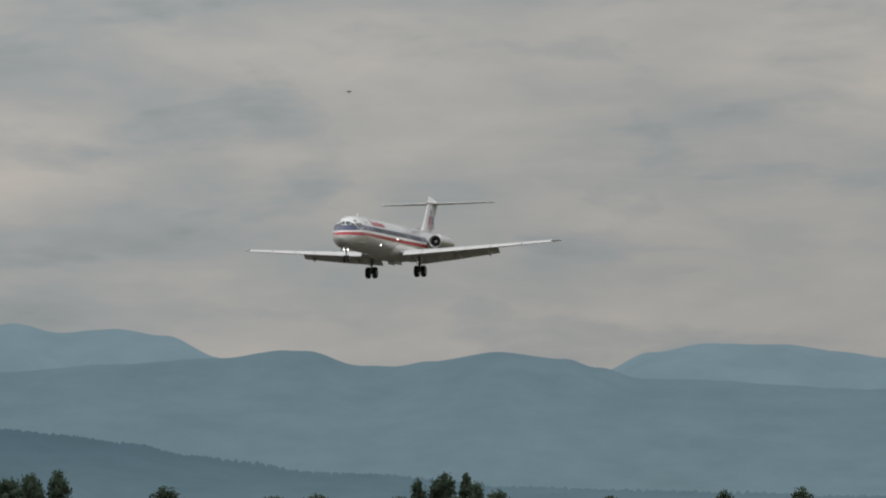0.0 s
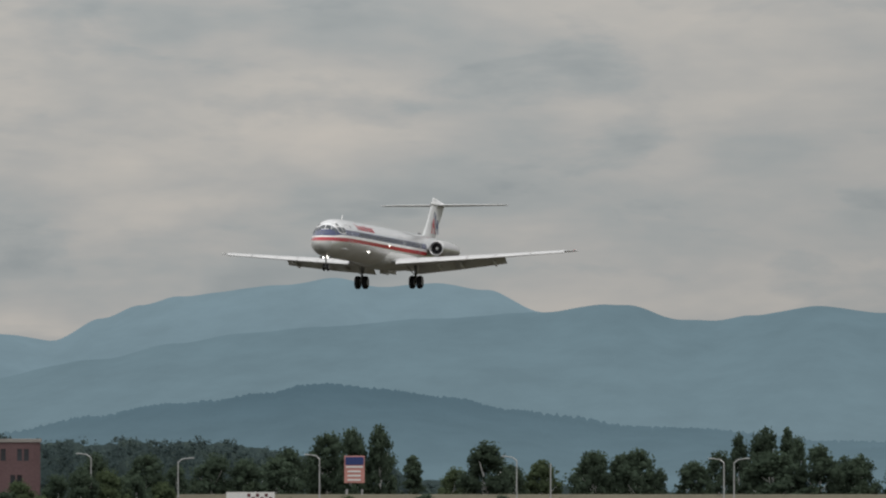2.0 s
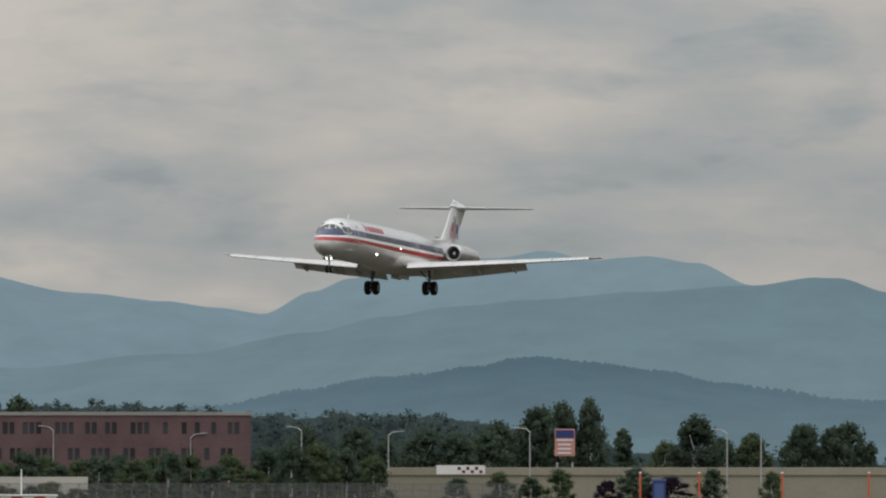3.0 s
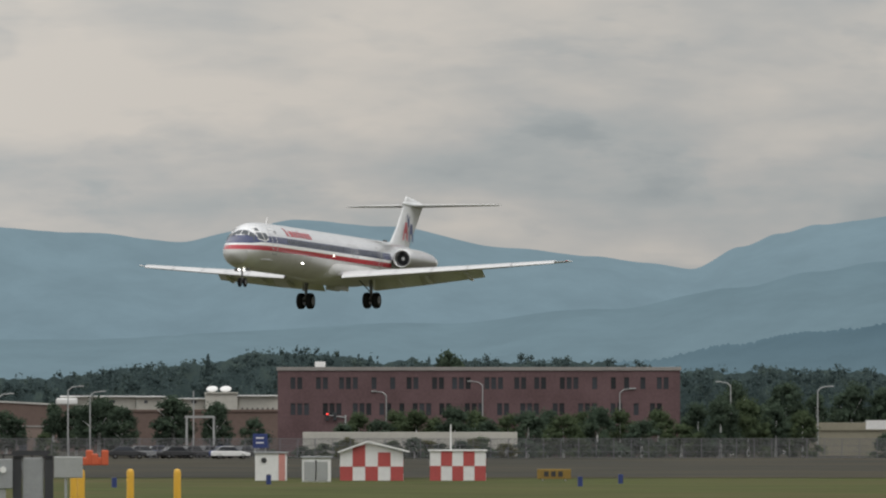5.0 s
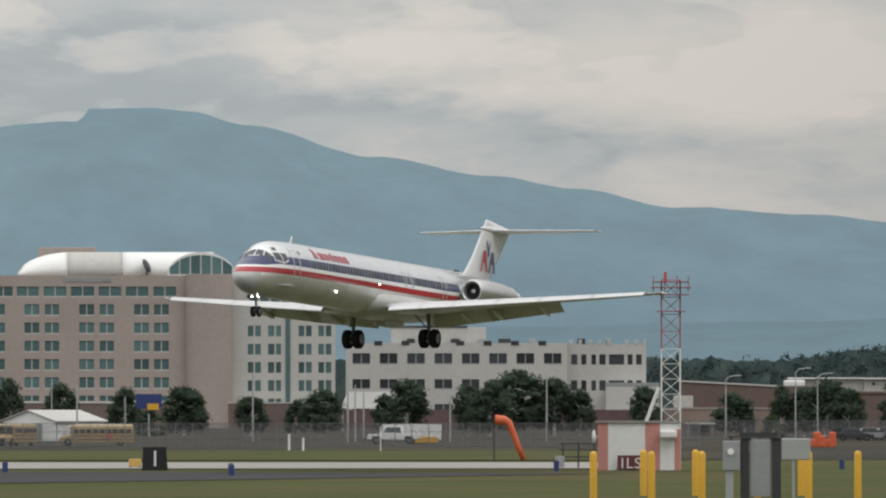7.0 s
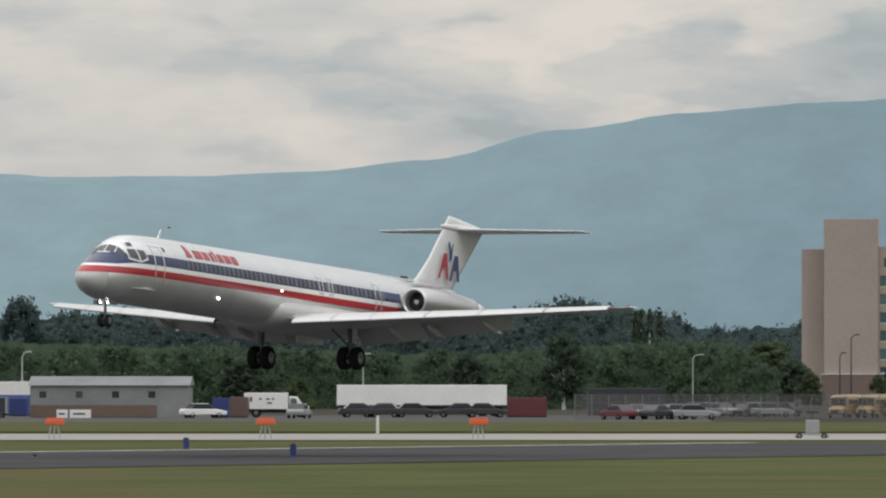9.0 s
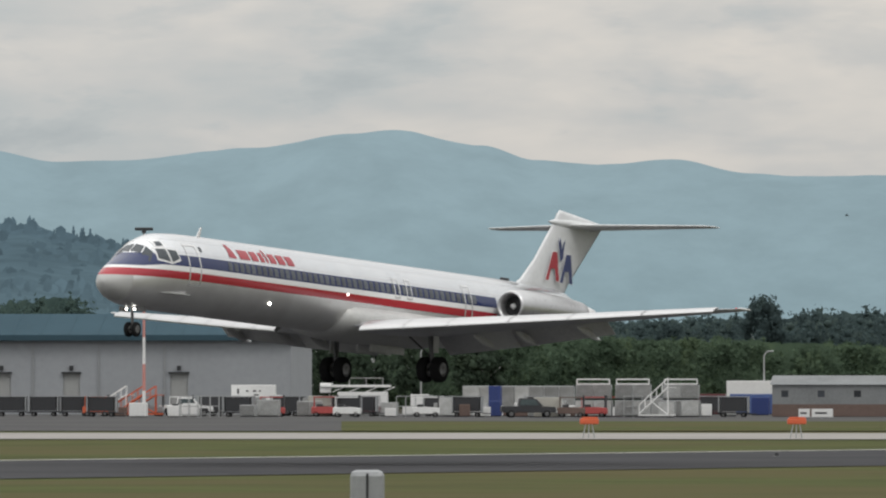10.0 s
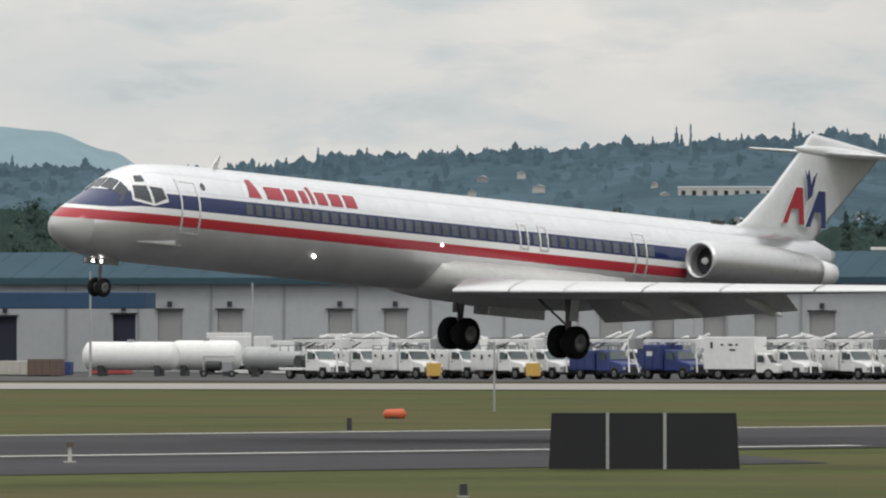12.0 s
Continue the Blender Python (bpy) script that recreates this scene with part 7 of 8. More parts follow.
    part("bumper", box(3.08, 3.3, -1.0, 1.0, 0.42, 0.62, bevel=0.03), DARK, ob)
    for y in (-1.3, 1.12):
        part("mirror", box(1.2, 1.3, y, y + 0.18, 1.7, 2.1), DARK, ob)
    if yellow:
        part("spray_cabin", box(3.35, 4.1, -0.95, 0.0, 0.3, 1.35, bevel=0.06), OCHRE_BRIGHT, ob, "yellow spray cabin")
    wheels(ob, ((2.1, -0.9), (2.1, 0.9), (-2.2, -0.9), (-2.2, 0.9)), 0.48)
    return ob


def box_truck(m, mat, label, h=2.9):
    ob = thing("box_truck", label, "truck", m)
    part("cargo_box", box(-3.4, 1.0, -1.15, 1.15, 0.85, h, bevel=0.05), mat, ob)
    part("cab", quad_profile([(1.1, 0.6), (3.1, 0.55), (3.1, 1.2), (2.4, 1.35), (1.9, 2.1), (1.1, 2.15)], -1.0, 1.0), WHITE, ob)
    part("windscreen", prism([(2.0, 1.4), (2.45, 1.38), (1.98, 2.0), (1.75, 2.0)], -0.85, 0.85), GLASS_DARK, ob)
    part("chassis", box(-3.3, 2.6, -0.5, 0.5, 0.5, 0.85), DARK, ob)
    for x, z, w in ((-1.9, 0.55, 0.25), (-1.2, 0.55, 0.35), (-0.6, 0.55, 0.2), (-1.1, 0.95, 0.5)):
        part("word_bar", box(x, x + w, -1.18, -1.15, h - z - 0.14, h - z), DARK, ob)
    part("vent", box(-2.8, -2.6, -1.18, -1.15, h - 0.9, h - 0.4), DARK, ob)
    for y in (-1.2, 1.02):
        part("mirror", box(1.75, 1.85, y, y + 0.18, 1.4, 1.8), DARK, ob)
    part("side_window", box(1.25, 1.75, -1.04, -1.0, 1.42, 1.95), TRUCKGLASS, ob)
    wheels(ob, ((2.2, -0.9), (2.2, 0.9), (-2.2, -0.9), (-2.2, 0.9)), 0.46)


def container(m, mat, label, w=5.0, h=2.3, deep=2.3, lid=None):
    """A cargo container with ribbed sides."""
    ob = thing("cargo_container", label, "container", m)
    part("shell", box(-w / 2, w / 2, 0, deep, 0.12, h, bevel=0.04), mat, ob)
    rib = finish(box(-0.05, 0.05, -0.06, 0.0, 0.16, h - 0.05), "rib")
    for i in range(int(w / 0.6) + 1):
        part("rib", rib, mat, ob, "", False, pose(-w / 2 + 0.1 + i * 0.6, 0, 0))
    part("skid", box(-w / 2, w / 2, 0.2, deep - 0.2, 0, 0.12), DARK, ob)
    if mat is SILVER:
        wide = w / max(1, round(w / 1.5))
        panel = finish(box(-wide / 2 + 0.06, wide / 2 - 0.06, -0.09, -0.01, 0.22, h - 0.1), "panel")
        for i in range(max(1, round(w / 1.5))):
            part("panel", panel, CANPANEL, ob, "", False, pose(-w / 2 + wide * (i + 0.5), 0, 0))
    if lid:
        part("cover", box(-w / 2 - 0.05, w / 2 + 0.05, -0.05, deep + 0.05, h, h + 0.12, bevel=0.03), lid, ob)
    return ob


def baggage_cart(m, side, label):
    ob = thing("baggage_cart", label, "cart", m, "baggage carts")
    part("deck", box(-1.5, 1.5, 0, 1.5, 0.42, 0.55), DARK, ob)
    part("roof", box(-1.55, 1.55, -0.05, 1.55, 2.02, 2.1), WHITE if side is BLUE else GREY, ob)
    part("curtain", box(-1.25, 1.25, 0.05, 1.45, 0.6, 2.0), side, ob, "cloth side curtain")
    for x in (-1.5, 1.38):
        part("end_wall", box(x, x + 0.14, 0, 1.5, 0.5, 2.05), WHITE if side is BLUE else GREY, ob)
    part("drawbar", rod((1.5, 0.75, 0.4), (2.3, 0.75, 0.35), 0.05, 0.05, 5), DARK, ob)
    wheels(ob, ((-1.0, 0.15), (1.0, 0.15), (-1.0, 1.35), (1.0, 1.35)), 0.25, 0.14)


def air_stairs(m, mat, label, h=3.4):
    ob = thing("boarding_stairs", label, "stairs", m, "mobile stairs")
    for y in (0, 1.2):
        bm = rod((-1.6, y, 0.4), (1.2, y, h), 0.07, 0.07, 5)
        rod((-1.6, y, 1.3), (1.2, y, h + 0.9), 0.05, 0.05, 5, bm)
        for i in range(6):
            f = i / 5
            rod((-1.6 + 2.8 * f, y, 0.4 + (h - 0.4) * f), (-1.6 + 2.8 * f, y, 1.3 + (h - 0.4) * f), 0.035, 0.035, 4, bm)
        rod((1.2, y, 0.2), (1.2, y, h), 0.06, 0.06, 5, bm)
        rod((1.2, y, 0.3), (-0.4, y, 0.4 + (h - 0.4) * 0.45), 0.05, 0.05, 5, bm)
        part("stringer", bm, mat, ob)
    for i in range(10):
        f = (i + 0.5) / 10
        part("step", box(-1.6 + 2.8 * f - 0.14, -1.6 + 2.8 * f + 0.14, 0, 1.2, 0.4 + (h - 0.4) * f - 0.03, 0.4 + (h - 0.4) * f), mat, ob)
    part("landing", box(1.1, 2.0, 0, 1.2, h - 0.06, h), mat, ob)
    part("base", box(-1.7, 1.9, 0, 1.2, 0.2, 0.35), mat, ob)
    wheels(ob, ((-1.2, 0.1), (1.3, 0.1), (-1.2, 1.1), (1.3, 1.1)), 0.2, 0.12)


def tank(m, length, r, mat, label):
    ob = thing("storage_tank", label, "tank", m)
    part("shell", tube([(-length / 2, 0.02), (-length / 2 - 0.01, r * 0.5), (-length / 2 + r * 0.25, r * 0.92), (-length / 2 + r * 0.5, r), (length / 2 - r * 0.5, r), (length / 2 - r * 0.25, r * 0.92), (length / 2 + 0.01, r * 0.5), (length / 2, 0.02)], 24, None, pose(0, 0, r + 0.55)), mat, ob, "", True)
    for x in (-length * 0.3, length * 0.3):
        part("saddle", box(x - 0.25, x + 0.25, -r * 0.8, r * 0.8, 0, 0.95), DARK, ob)
    part("hatch", rod((0, 0, 2 * r + 0.5), (0, 0, 2 * r + 0.75), 0.3, 0.3, 10), GREY, ob)


BUSROOF = material("bus_roof", (0.46, 0.39, 0.24), 0.5, vary=0.12, scale=1.0)
BUSYELLOW = material("bus_yellow", (0.35, 0.245, 0.115), 0.5, vary=0.12, scale=1.0)


def school_bus(m, label, stop=False):
    ob = thing("school_bus", label, "bus", m, "parked school buses")
    def ring(x, half, low, high, crown):
        """A cross-section with upright sides and an arched top."""
        return [(x, -half, low), (x, half, low)] + [(x, half * math.cos(math.pi * i / 10), high + crown * math.sin(math.pi * i / 10) ** 0.7) for i in range(11)]
    part("body", loft([ring(x, w, 0.5, h, c) for x, w, h, c in ((-5.0, 1.12, 2.2, 0.45), (-4.85, 1.2, 2.3, 0.6), (3.35, 1.2, 2.3, 0.6), (3.5, 1.16, 2.25, 0.55))]), BUSYELLOW, ob)
    part("roof_cap", loft([ring(x, w, 2.47, 2.48, c) for x, w, c in ((3.45, 1.1, 0.38), (3.8, 1.0, 0.2))]), BUSROOF, ob, "pale yellow roof cap")
    part("roof_skin", loft([[(x, 1.1 * math.cos(math.pi * i / 10), 2.42 + 0.52 * math.sin(math.pi * i / 10) ** 0.7) for i in range(11)] for x in (-4.7, 3.3)]), BUSROOF, ob, "faded pale roof")
    bonnet = part("bonnet", loft([ring(x, w, 0.55, h, c) for x, w, h, c in ((3.4, 1.08, 1.2, 0.38), (4.6, 0.98, 1.05, 0.3), (5.0, 0.86, 0.95, 0.2))]), BUSYELLOW, ob)
    part("grille", box(4.98, 5.05, -0.5, 0.5, 0.62, 1.0, bevel=0.02), DARK, bonnet)
    for y in (-0.68, 0.68):
        part("headlight", rod((4.97, y, 0.85), (5.06, y, 0.85), 0.13, 0.13, 10), PALE, bonnet)
        part("mirror", box(4.3, 4.4, y * 1.75 - 0.1, y * 1.75 + 0.1, 1.5, 1.85, bevel=0.03), DARK, ob)
        part("mirror_arm", rod((3.6, y * 1.6, 1.5), (4.35, y * 1.75, 1.65), 0.03, 0.03, 5), DARK, ob)
        part("windscreen", prism([(-0.49, 1.62), (0.49, 1.62), (0.45, 2.42), (-0.45, 2.42)], -0.03, 0.03), GLASS_DARK, ob).matrix_basis = pose(3.53, y * 0.76, 0, 0, 0, 90)
    part("bumper", box(5.0, 5.16, -1.1, 1.1, 0.42, 0.62, bevel=0.04), DARK, ob)
    for y in (-1.23, 1.19):
        for i in range(9):
            part("window", box(-4.6 + 0.88 * i, -3.9 + 0.88 * i, y, y + 0.04, 1.7, 2.25, bevel=0.015), GLASS_DARK, ob)
        for z in (0.85, 1.3):
            part("rub_rail", box(-4.9, 3.4, y, y + 0.04, z, z + 0.09), DARK, ob)
    if stop:
        part("stop_arm", rod((-1.6, 1.24, 1.25), (-1.6, 1.3, 1.25), 0.42, 0.42, 8), RED, ob, "red eight-sided stop arm")
    wheels(ob, ((3.9, -1.0), (3.9, 1.0), (-3.2, -1.0), (-3.2, 1.0)), 0.5)


def car(m, mat, label):
    ob = thing("car", label, "car", m, "parked cars")
    part("body", quad_profile([(-2.2, 0.35), (2.2, 0.35), (2.25, 0.7), (1.2, 0.92), (-2.1, 0.95), (-2.25, 0.7)], -0.88, 0.88), mat, ob)
    part("cabin", quad_profile([(-1.7, 0.92), (1.1, 0.9), (0.4, 1.42), (-1.1, 1.45)], -0.76, 0.76), GLASS_DARK, ob)
    part("roof", box(-1.05, 0.35, -0.7, 0.7, 1.42, 1.48, bevel=0.02), mat, ob)
    wheels(ob, ((1.4, -0.78), (1.4, 0.78), (-1.4, -0.78), (-1.4, 0.78)), 0.32, 0.2)


def gse_tractor(m, mat, label):
    ob = thing("baggage_tractor", label, "tractor", m)
    part("body", quad_profile([(-1.3, 0.35), (1.4, 0.35), (1.4, 0.95), (0.2, 1.05), (-1.3, 1.0)], -0.7, 0.7), mat, ob)
    part("seat", box(-0.8, -0.2, -0.5, 0.5, 1.0, 1.3, bevel=0.05), DARK, ob)
    part("mast", box(1.2, 1.35, -0.55, 0.55, 0.3, 2.2), DARK, ob)
    part("guard", box(-1.1, 1.2, -0.6, 0.6, 1.95, 2.05), mat, ob)
    for x, y in ((-1.05, -0.55), (-1.05, 0.55)):
        part("guard_post", rod((x, y, 1.0), (x, y, 1.95), 0.04, 0.04, 5), mat, ob)
    wheels(ob, ((0.95, -0.6), (0.95, 0.6), (-0.85, -0.6), (-0.85, 0.6)), 0.3, 0.2)


SILVER = material("container_silver", (0.40, 0.41, 0.41), 0.45, metal=0.35, vary=0.15, scale=0.8)
LIGHTBLUE = material("mid_blue_paint", (0.07, 0.12, 0.30), 0.55, vary=0.15, scale=0.8)
CANPANEL = material("freight_panel", (0.36, 0.365, 0.36), 0.55, vary=0.3, scale=1.5, second=(0.22, 0.21, 0.19), spread=0.45)
LINE = 1122
# utility trucks in a close row at the edge of the crossing runway
for i, (x, mat, boxed, yel) in enumerate(((560, WHITE, 0, 0), (640, WHITE, 1, 0), (725, WHITE, 1, 1), (815, WHITE, 1, 1), (900, WHITE, 1, 1), (965, WHITE, 1, 0), (1075, BLUE, 1, 0), (1195, BLUE, 1, 0),
                                       (1395, WHITE, 1, 0), (1455, WHITE, 1, 0), (1505, WHITE, 1, 0), (1600, WHITE, 1, 0), (1665, WHITE, 1, 0), (1735, WHITE, 1, 0), (1830, WHITE, 1, 0))):
    bucket_truck(lane(40.162 - (x - 784) / 345.12, 856 + 4 * (i % 2), -38), mat, "blue utility truck with a folded boom" if mat is BLUE else "white utility truck with a folded boom", 1 + i % 4, boxed, yel, 2.8 if x == 1195 else 2.35)
for i, x in enumerate((600, 690, 780, 860, 940, 1020, 1130, 1260, 1370, 1440, 1520, 1590, 1680, 1760)):
    bucket_truck(lane(40.162 - (x - 784) / 345.12, 873 + 3 * (i % 3), -150 if i % 2 else -38), WHITE, "white utility truck parked in the back row", 2 + i % 5, 1)
box_truck(lane(40.162 - (1325 - 784) / 345.12, 856, -14), WHITE, "tall white box truck with dark side vents", 3.4)
box_truck(lane(40.551, 930, 0), WHITE, "white box truck beside the shed", 3.6)
tank(lane(41.762, 905, 4), 8.09, 1.2, WHITE, "white horizontal storage tank on saddles")
tank(lane(41.376, 912, 6), 6.11, 1.25, WHITE, "white horizontal storage tank on saddles")
tank(lane(41.029, 895, 6), 5.12, 1.0, SILVER, "dull silver horizontal storage tank")
box_truck(lane(41.246, 935, 180), WHITE, "white box truck behind the tanks", 3.4)
skid = thing("pump_skid", "dark pump skid with pipes before a white tank", "pump", lane(41.31, 893))
part("frame", box(-1.5, 1.5, -0.4, 0.6, 0.25, 0.45), DARK, skid)
part("motor", rod((-1.1, 0.1, 0.95), (0.1, 0.1, 0.95), 0.42, 0.42, 12), DARK, skid)
part("pump", box(0.3, 1.2, -0.3, 0.5, 0.45, 1.35, bevel=0.08), GREY, skid)
part("pipe", rod((-1.3, 0.0, 0.45), (-1.3, 0.0, 1.8), 0.08, 0.08, 8), STEEL, skid)
part("pipe", rod((-1.3, 0.0, 1.75), (1.3, 0.0, 1.75), 0.07, 0.07, 8), STEEL, skid)
wheels(skid, ((-1.2, -0.4), (1.2, -0.4)), 0.3, 0.18)
container(lane(42.217, 900), BROWN, "rusty brown skip beside the tanks", 2.6, 1.5)
container(lane(42.115, 925), BLUE, "small blue bin by the tanks", 1.4, 1.2, 1.2)
container(lane(42.376, 915), CREAM, "pale concrete barrier block", 3.5, 1.3, 1.0)
container(lane(41.883, 935), RED, "low red cabinet behind the tanks", 3.4, 2.4)
for x, w, h in ((520, 4.2, 3.0), (628, 6.4, 3.5), (400, 3.6, 3.7), (1010, 4.0, 3.2), (1300, 4.5, 3.3)):
    container(lane(40.162 - (x - 784) / 345.12, 946), WHITE, "white body box parked behind the trucks", w, h)
for x, h in ((590, 3.5), (705, 3.3), (770, 3.7), (1105, 3.9), (1240, 3.6), (1420, 3.5)):
    mast = thing("work_lift", "white folded work lift between the trucks", "lift", lane(40.162 - (x - 784) / 345.12, 868, 15 * (x % 7) - 45))
    part("base", box(-1.2, 1.2, -0.6, 0.6, 0.5, 1.4, bevel=0.05), WHITE, mast)
    part("arm", rod((-0.9, 0, 1.4), (0.9, 0, h), 0.12, 0.09, 6), WHITE, mast)
    part("arm", rod((0.9, 0, h), (-1.6, 0.1, h - 0.9), 0.1, 0.08, 6), WHITE, mast)
    part("ram", rod((-0.3, 0, 1.4), (0.4, 0, h * 0.75), 0.05, 0.05, 5), DARK, mast)
    part("basket", box(-2.1, -1.4, -0.4, 0.4, h - 1.6, h - 0.8, bevel=0.04), GREY, mast)
    wheels(mast, ((-0.8, -0.55), (0.8, -0.55), (-0.8, 0.55), (0.8, 0.55)), 0.5, 0.3)
cherry = thing("lift_truck", "white lift truck with a raised box cab", "truck", lane(37.235, 1000))
part("chassis", box(-2.6, 2.6, -0.9, 0.9, 0.5, 1.3, bevel=0.05), WHITE, cherry)
part("mast", box(-0.3, 0.3, -0.3, 0.3, 1.3, 3.5, bevel=0.03), GREY, cherry)
part("raised_cab", box(-0.85, 0.85, -0.8, 0.8, 3.5, 5.0, bevel=0.08), WHITE, cherry, "white raised cab")
part("cab_window", box(-0.6, 0.6, -0.83, -0.8, 4.2, 4.8), TRUCKGLASS, cherry)
wheels(cherry, ((-1.8, -0.8), (1.8, -0.8), (-1.8, 0.8), (1.8, 0.8)), 0.48)
box_truck(lane(37.03, 1055, 180), WHITE, "white box truck parked beyond the row", 3.1)
# mid apron, from larger to smaller bearings
pickup(lane(36.775, LINE + 14, 12), WHITE, "white pickup truck with an open bed")
pickup(lane(36.509, LINE + 16, 170), WHITE, "white pickup truck with a service box", "box")
container(lane(37.181, LINE + 14), WHITE, "white cargo container beside the shed", 7.0, 2.0)
container(lane(36.254, LINE + 24), LIGHTBLUE, "blue cargo container beside the shed", 4.2, 2.1)
container(lane(36.074, LINE + 22), LIGHTBLUE, "blue cargo container beside the shed", 3.6, 1.9)
container(lane(35.828, LINE + 14), MAROON, "maroon cargo container beside the shed", 5.2, 2.1)
container(lane(35.494, LINE + 14), MAROON, "maroon cargo dolly load under a pale cover", 7.2, 1.5)
container(lane(35.500, LINE + 14.4, 0, 1.64), CREAM, "pale tarpaulin cover on a maroon container", 7.4, 1.1)
container(lane(35.225, LINE + 14), DARK, "dark container with white doors", 3.6, 2.2)
for x in (580, 608):
    container(lane(34.671 - (x - 784) / 345.12, LINE + 12.6), WHITE, "white locker box by a container", 1.2, 2.0, 0.8)
container(lane(35.031, LINE + 14), LIGHTBLUE, "mid blue cargo container", 4.1, 2.1)
container(lane(34.834, LINE + 13), YELLOW, "ochre yellow cargo container", 3.8, 2.1)
air_stairs(lane(34.669, LINE + 6), BLUE, "blue mobile boarding stairs", 3.2)
for x in (845, 880, 915):
    air_stairs(lane(34.671 - (x - 784) / 345.12, LINE + 8), WHITE, "white mobile boarding stairs", 2.9)
gse_tractor(lane(34.190, LINE + 8), RED, "red baggage tractor on the apron")
container(lane(34.104, LINE + 10), RED, "small red tool box on apron", 1.5, 0.9, 0.9)
for x in (155, 282, 365):
    baggage_cart(lane(32.020 - (x - 784) / 345.12, LINE), BLUE, "white-framed baggage cart with blue curtains")
    baggage_cart(lane(32.020 - (x + 50 - 784) / 345.12, LINE + 2), BLUE, "white-framed baggage cart with blue curtains")
container(lane(33.698, LINE), WHITE, "white container on a low dolly", 3.2, 1.5)
container(lane(33.081, LINE - 4), RED, "red fuel box on the apron", 1.4, 1.6, 1.2)
air_stairs(lane(32.936, LINE), YELLOW, "yellow maintenance stand on the apron", 2.2)
air_stairs(lane(32.791, LINE - 2), WHITE, "white mobile boarding stairs", 3.0)
baggage_cart(lane(32.646, LINE), DARK, "grey baggage cart with dark curtains")
for x in (620, 655, 692):
    container(lane(32.020 - (x - 784) / 345.12, LINE), WHITE, "pale air-freight container on the apron", 1.9, 1.6, 1.5)
    container(lane(32.020 - (x - 784) / 345.12, LINE, 0, 1.65), SILVER, "silver air-freight container stacked on another", 1.8, 1.5, 1.5)
for x in (745, 780):
    container(lane(32.020 - (x - 784) / 345.12, LINE), GREY, "grey wire freight cage", 2.0, 1.8, 1.5)
for x in (828, 885, 940):
    baggage_cart(lane(32.020 - (x - 784) / 345.12, LINE), DARK, "grey baggage cart with dark curtains")
gse_tractor(lane(31.458, LINE), ORANGE, "orange forklift tractor on the apron")
for x, mat in ((1010, WHITE), (1040, ORANGE), (1062, ORANGE)):
    air_stairs(lane(32.020 - (x - 784) / 345.12, LINE + 2), mat, "orange maintenance stand on the apron" if mat is ORANGE else "white maintenance stand on the apron", 2.2)
pickup(lane(30.994, LINE + 6, 6), WHITE, "white pickup truck with a dark canopy")
pickup(lane(30.771, LINE + 10, 10), WHITE, "white crew pickup truck on apron")
box_truck(lane(30.589, LINE + 12, 0), WHITE, "white box truck with a short bonnet", 3.2)
container(lane(30.299, LINE + 5), CREAM, "pale cream freight box on apron", 2.8, 2.1)
gse_tractor(lane(30.285, LINE - 10), RED, "red baggage tractor on the apron")
lift = thing("platform_lift", "white scissor-lift catering truck with a long platform", "truck", lane(30.119, LINE + 4))
part("chassis", box(-3.2, 3.2, 0, 2.2, 0.5, 1.0), MAROON, lift)
part("body", box(-2.0, 3.0, 0.1, 2.1, 1.0, 2.5, bevel=0.06), WHITE, lift)
part("platform", box(-3.8, 3.3, 0, 2.2, 2.95, 3.2, bevel=0.05), WHITE, lift)
part("cabin", box(-3.8, -2.7, 0.2, 1.6, 2.4, 3.4, bevel=0.08), WHITE, lift)
bm = bmesh.new()
for x in (-2.5, -0.8, 0.9, 2.6):
    rod((x, 0.2, 2.5), (x + 1.2, 0.2, 3.0), 0.05, 0.05, 5, bm)
    rod((x, 0.1, 3.2), (x, 0.1, 3.9), 0.03, 0.03, 4, bm)
rod((-2.5, 0.1, 3.9), (2.6, 0.1, 3.9), 0.03, 0.03, 4, bm)
part("railing", bm, WHITE, lift)
wheels(lift, ((-2.4, 0.2), (2.2, 0.2), (-2.4, 2.0), (2.2, 2.0)), 0.45)
container(lane(29.801, LINE + 30), WHITE, "white freight box on the apron", 1.8, 2.2)
container(lane(29.725, LINE + 10), WHITE, "white freight box on the apron", 1.7, 2.0)
container(lane(29.589, LINE - 5), SILVER, "long silver freight container on apron", 5.4, 1.4)
container(lane(29.415, LINE - 7), BLUE, "dark blue freight locker on apron", 1.2, 1.6, 1.2)
container(lane(29.415, LINE - 2), BLUE, "dark blue tall freight locker", 1.2, 3.1, 1.2)
container(lane(29.488, LINE + 8), SILVER, "silver freight container on the apron", 3.6, 3.1)
container(lane(29.198, LINE + 6), SILVER, "long silver freight container row", 7.5, 3.1)
pickup(lane(29.241, LINE - 30, 8), DARK, "dark utility pickup truck on apron")
container(lane(29.146, LINE - 28), CREAM, "cream freight box on a dolly", 2.6, 2.0)
gse_tractor(lane(29.024, LINE - 28), BROWN, "rusty baggage tractor on the apron")
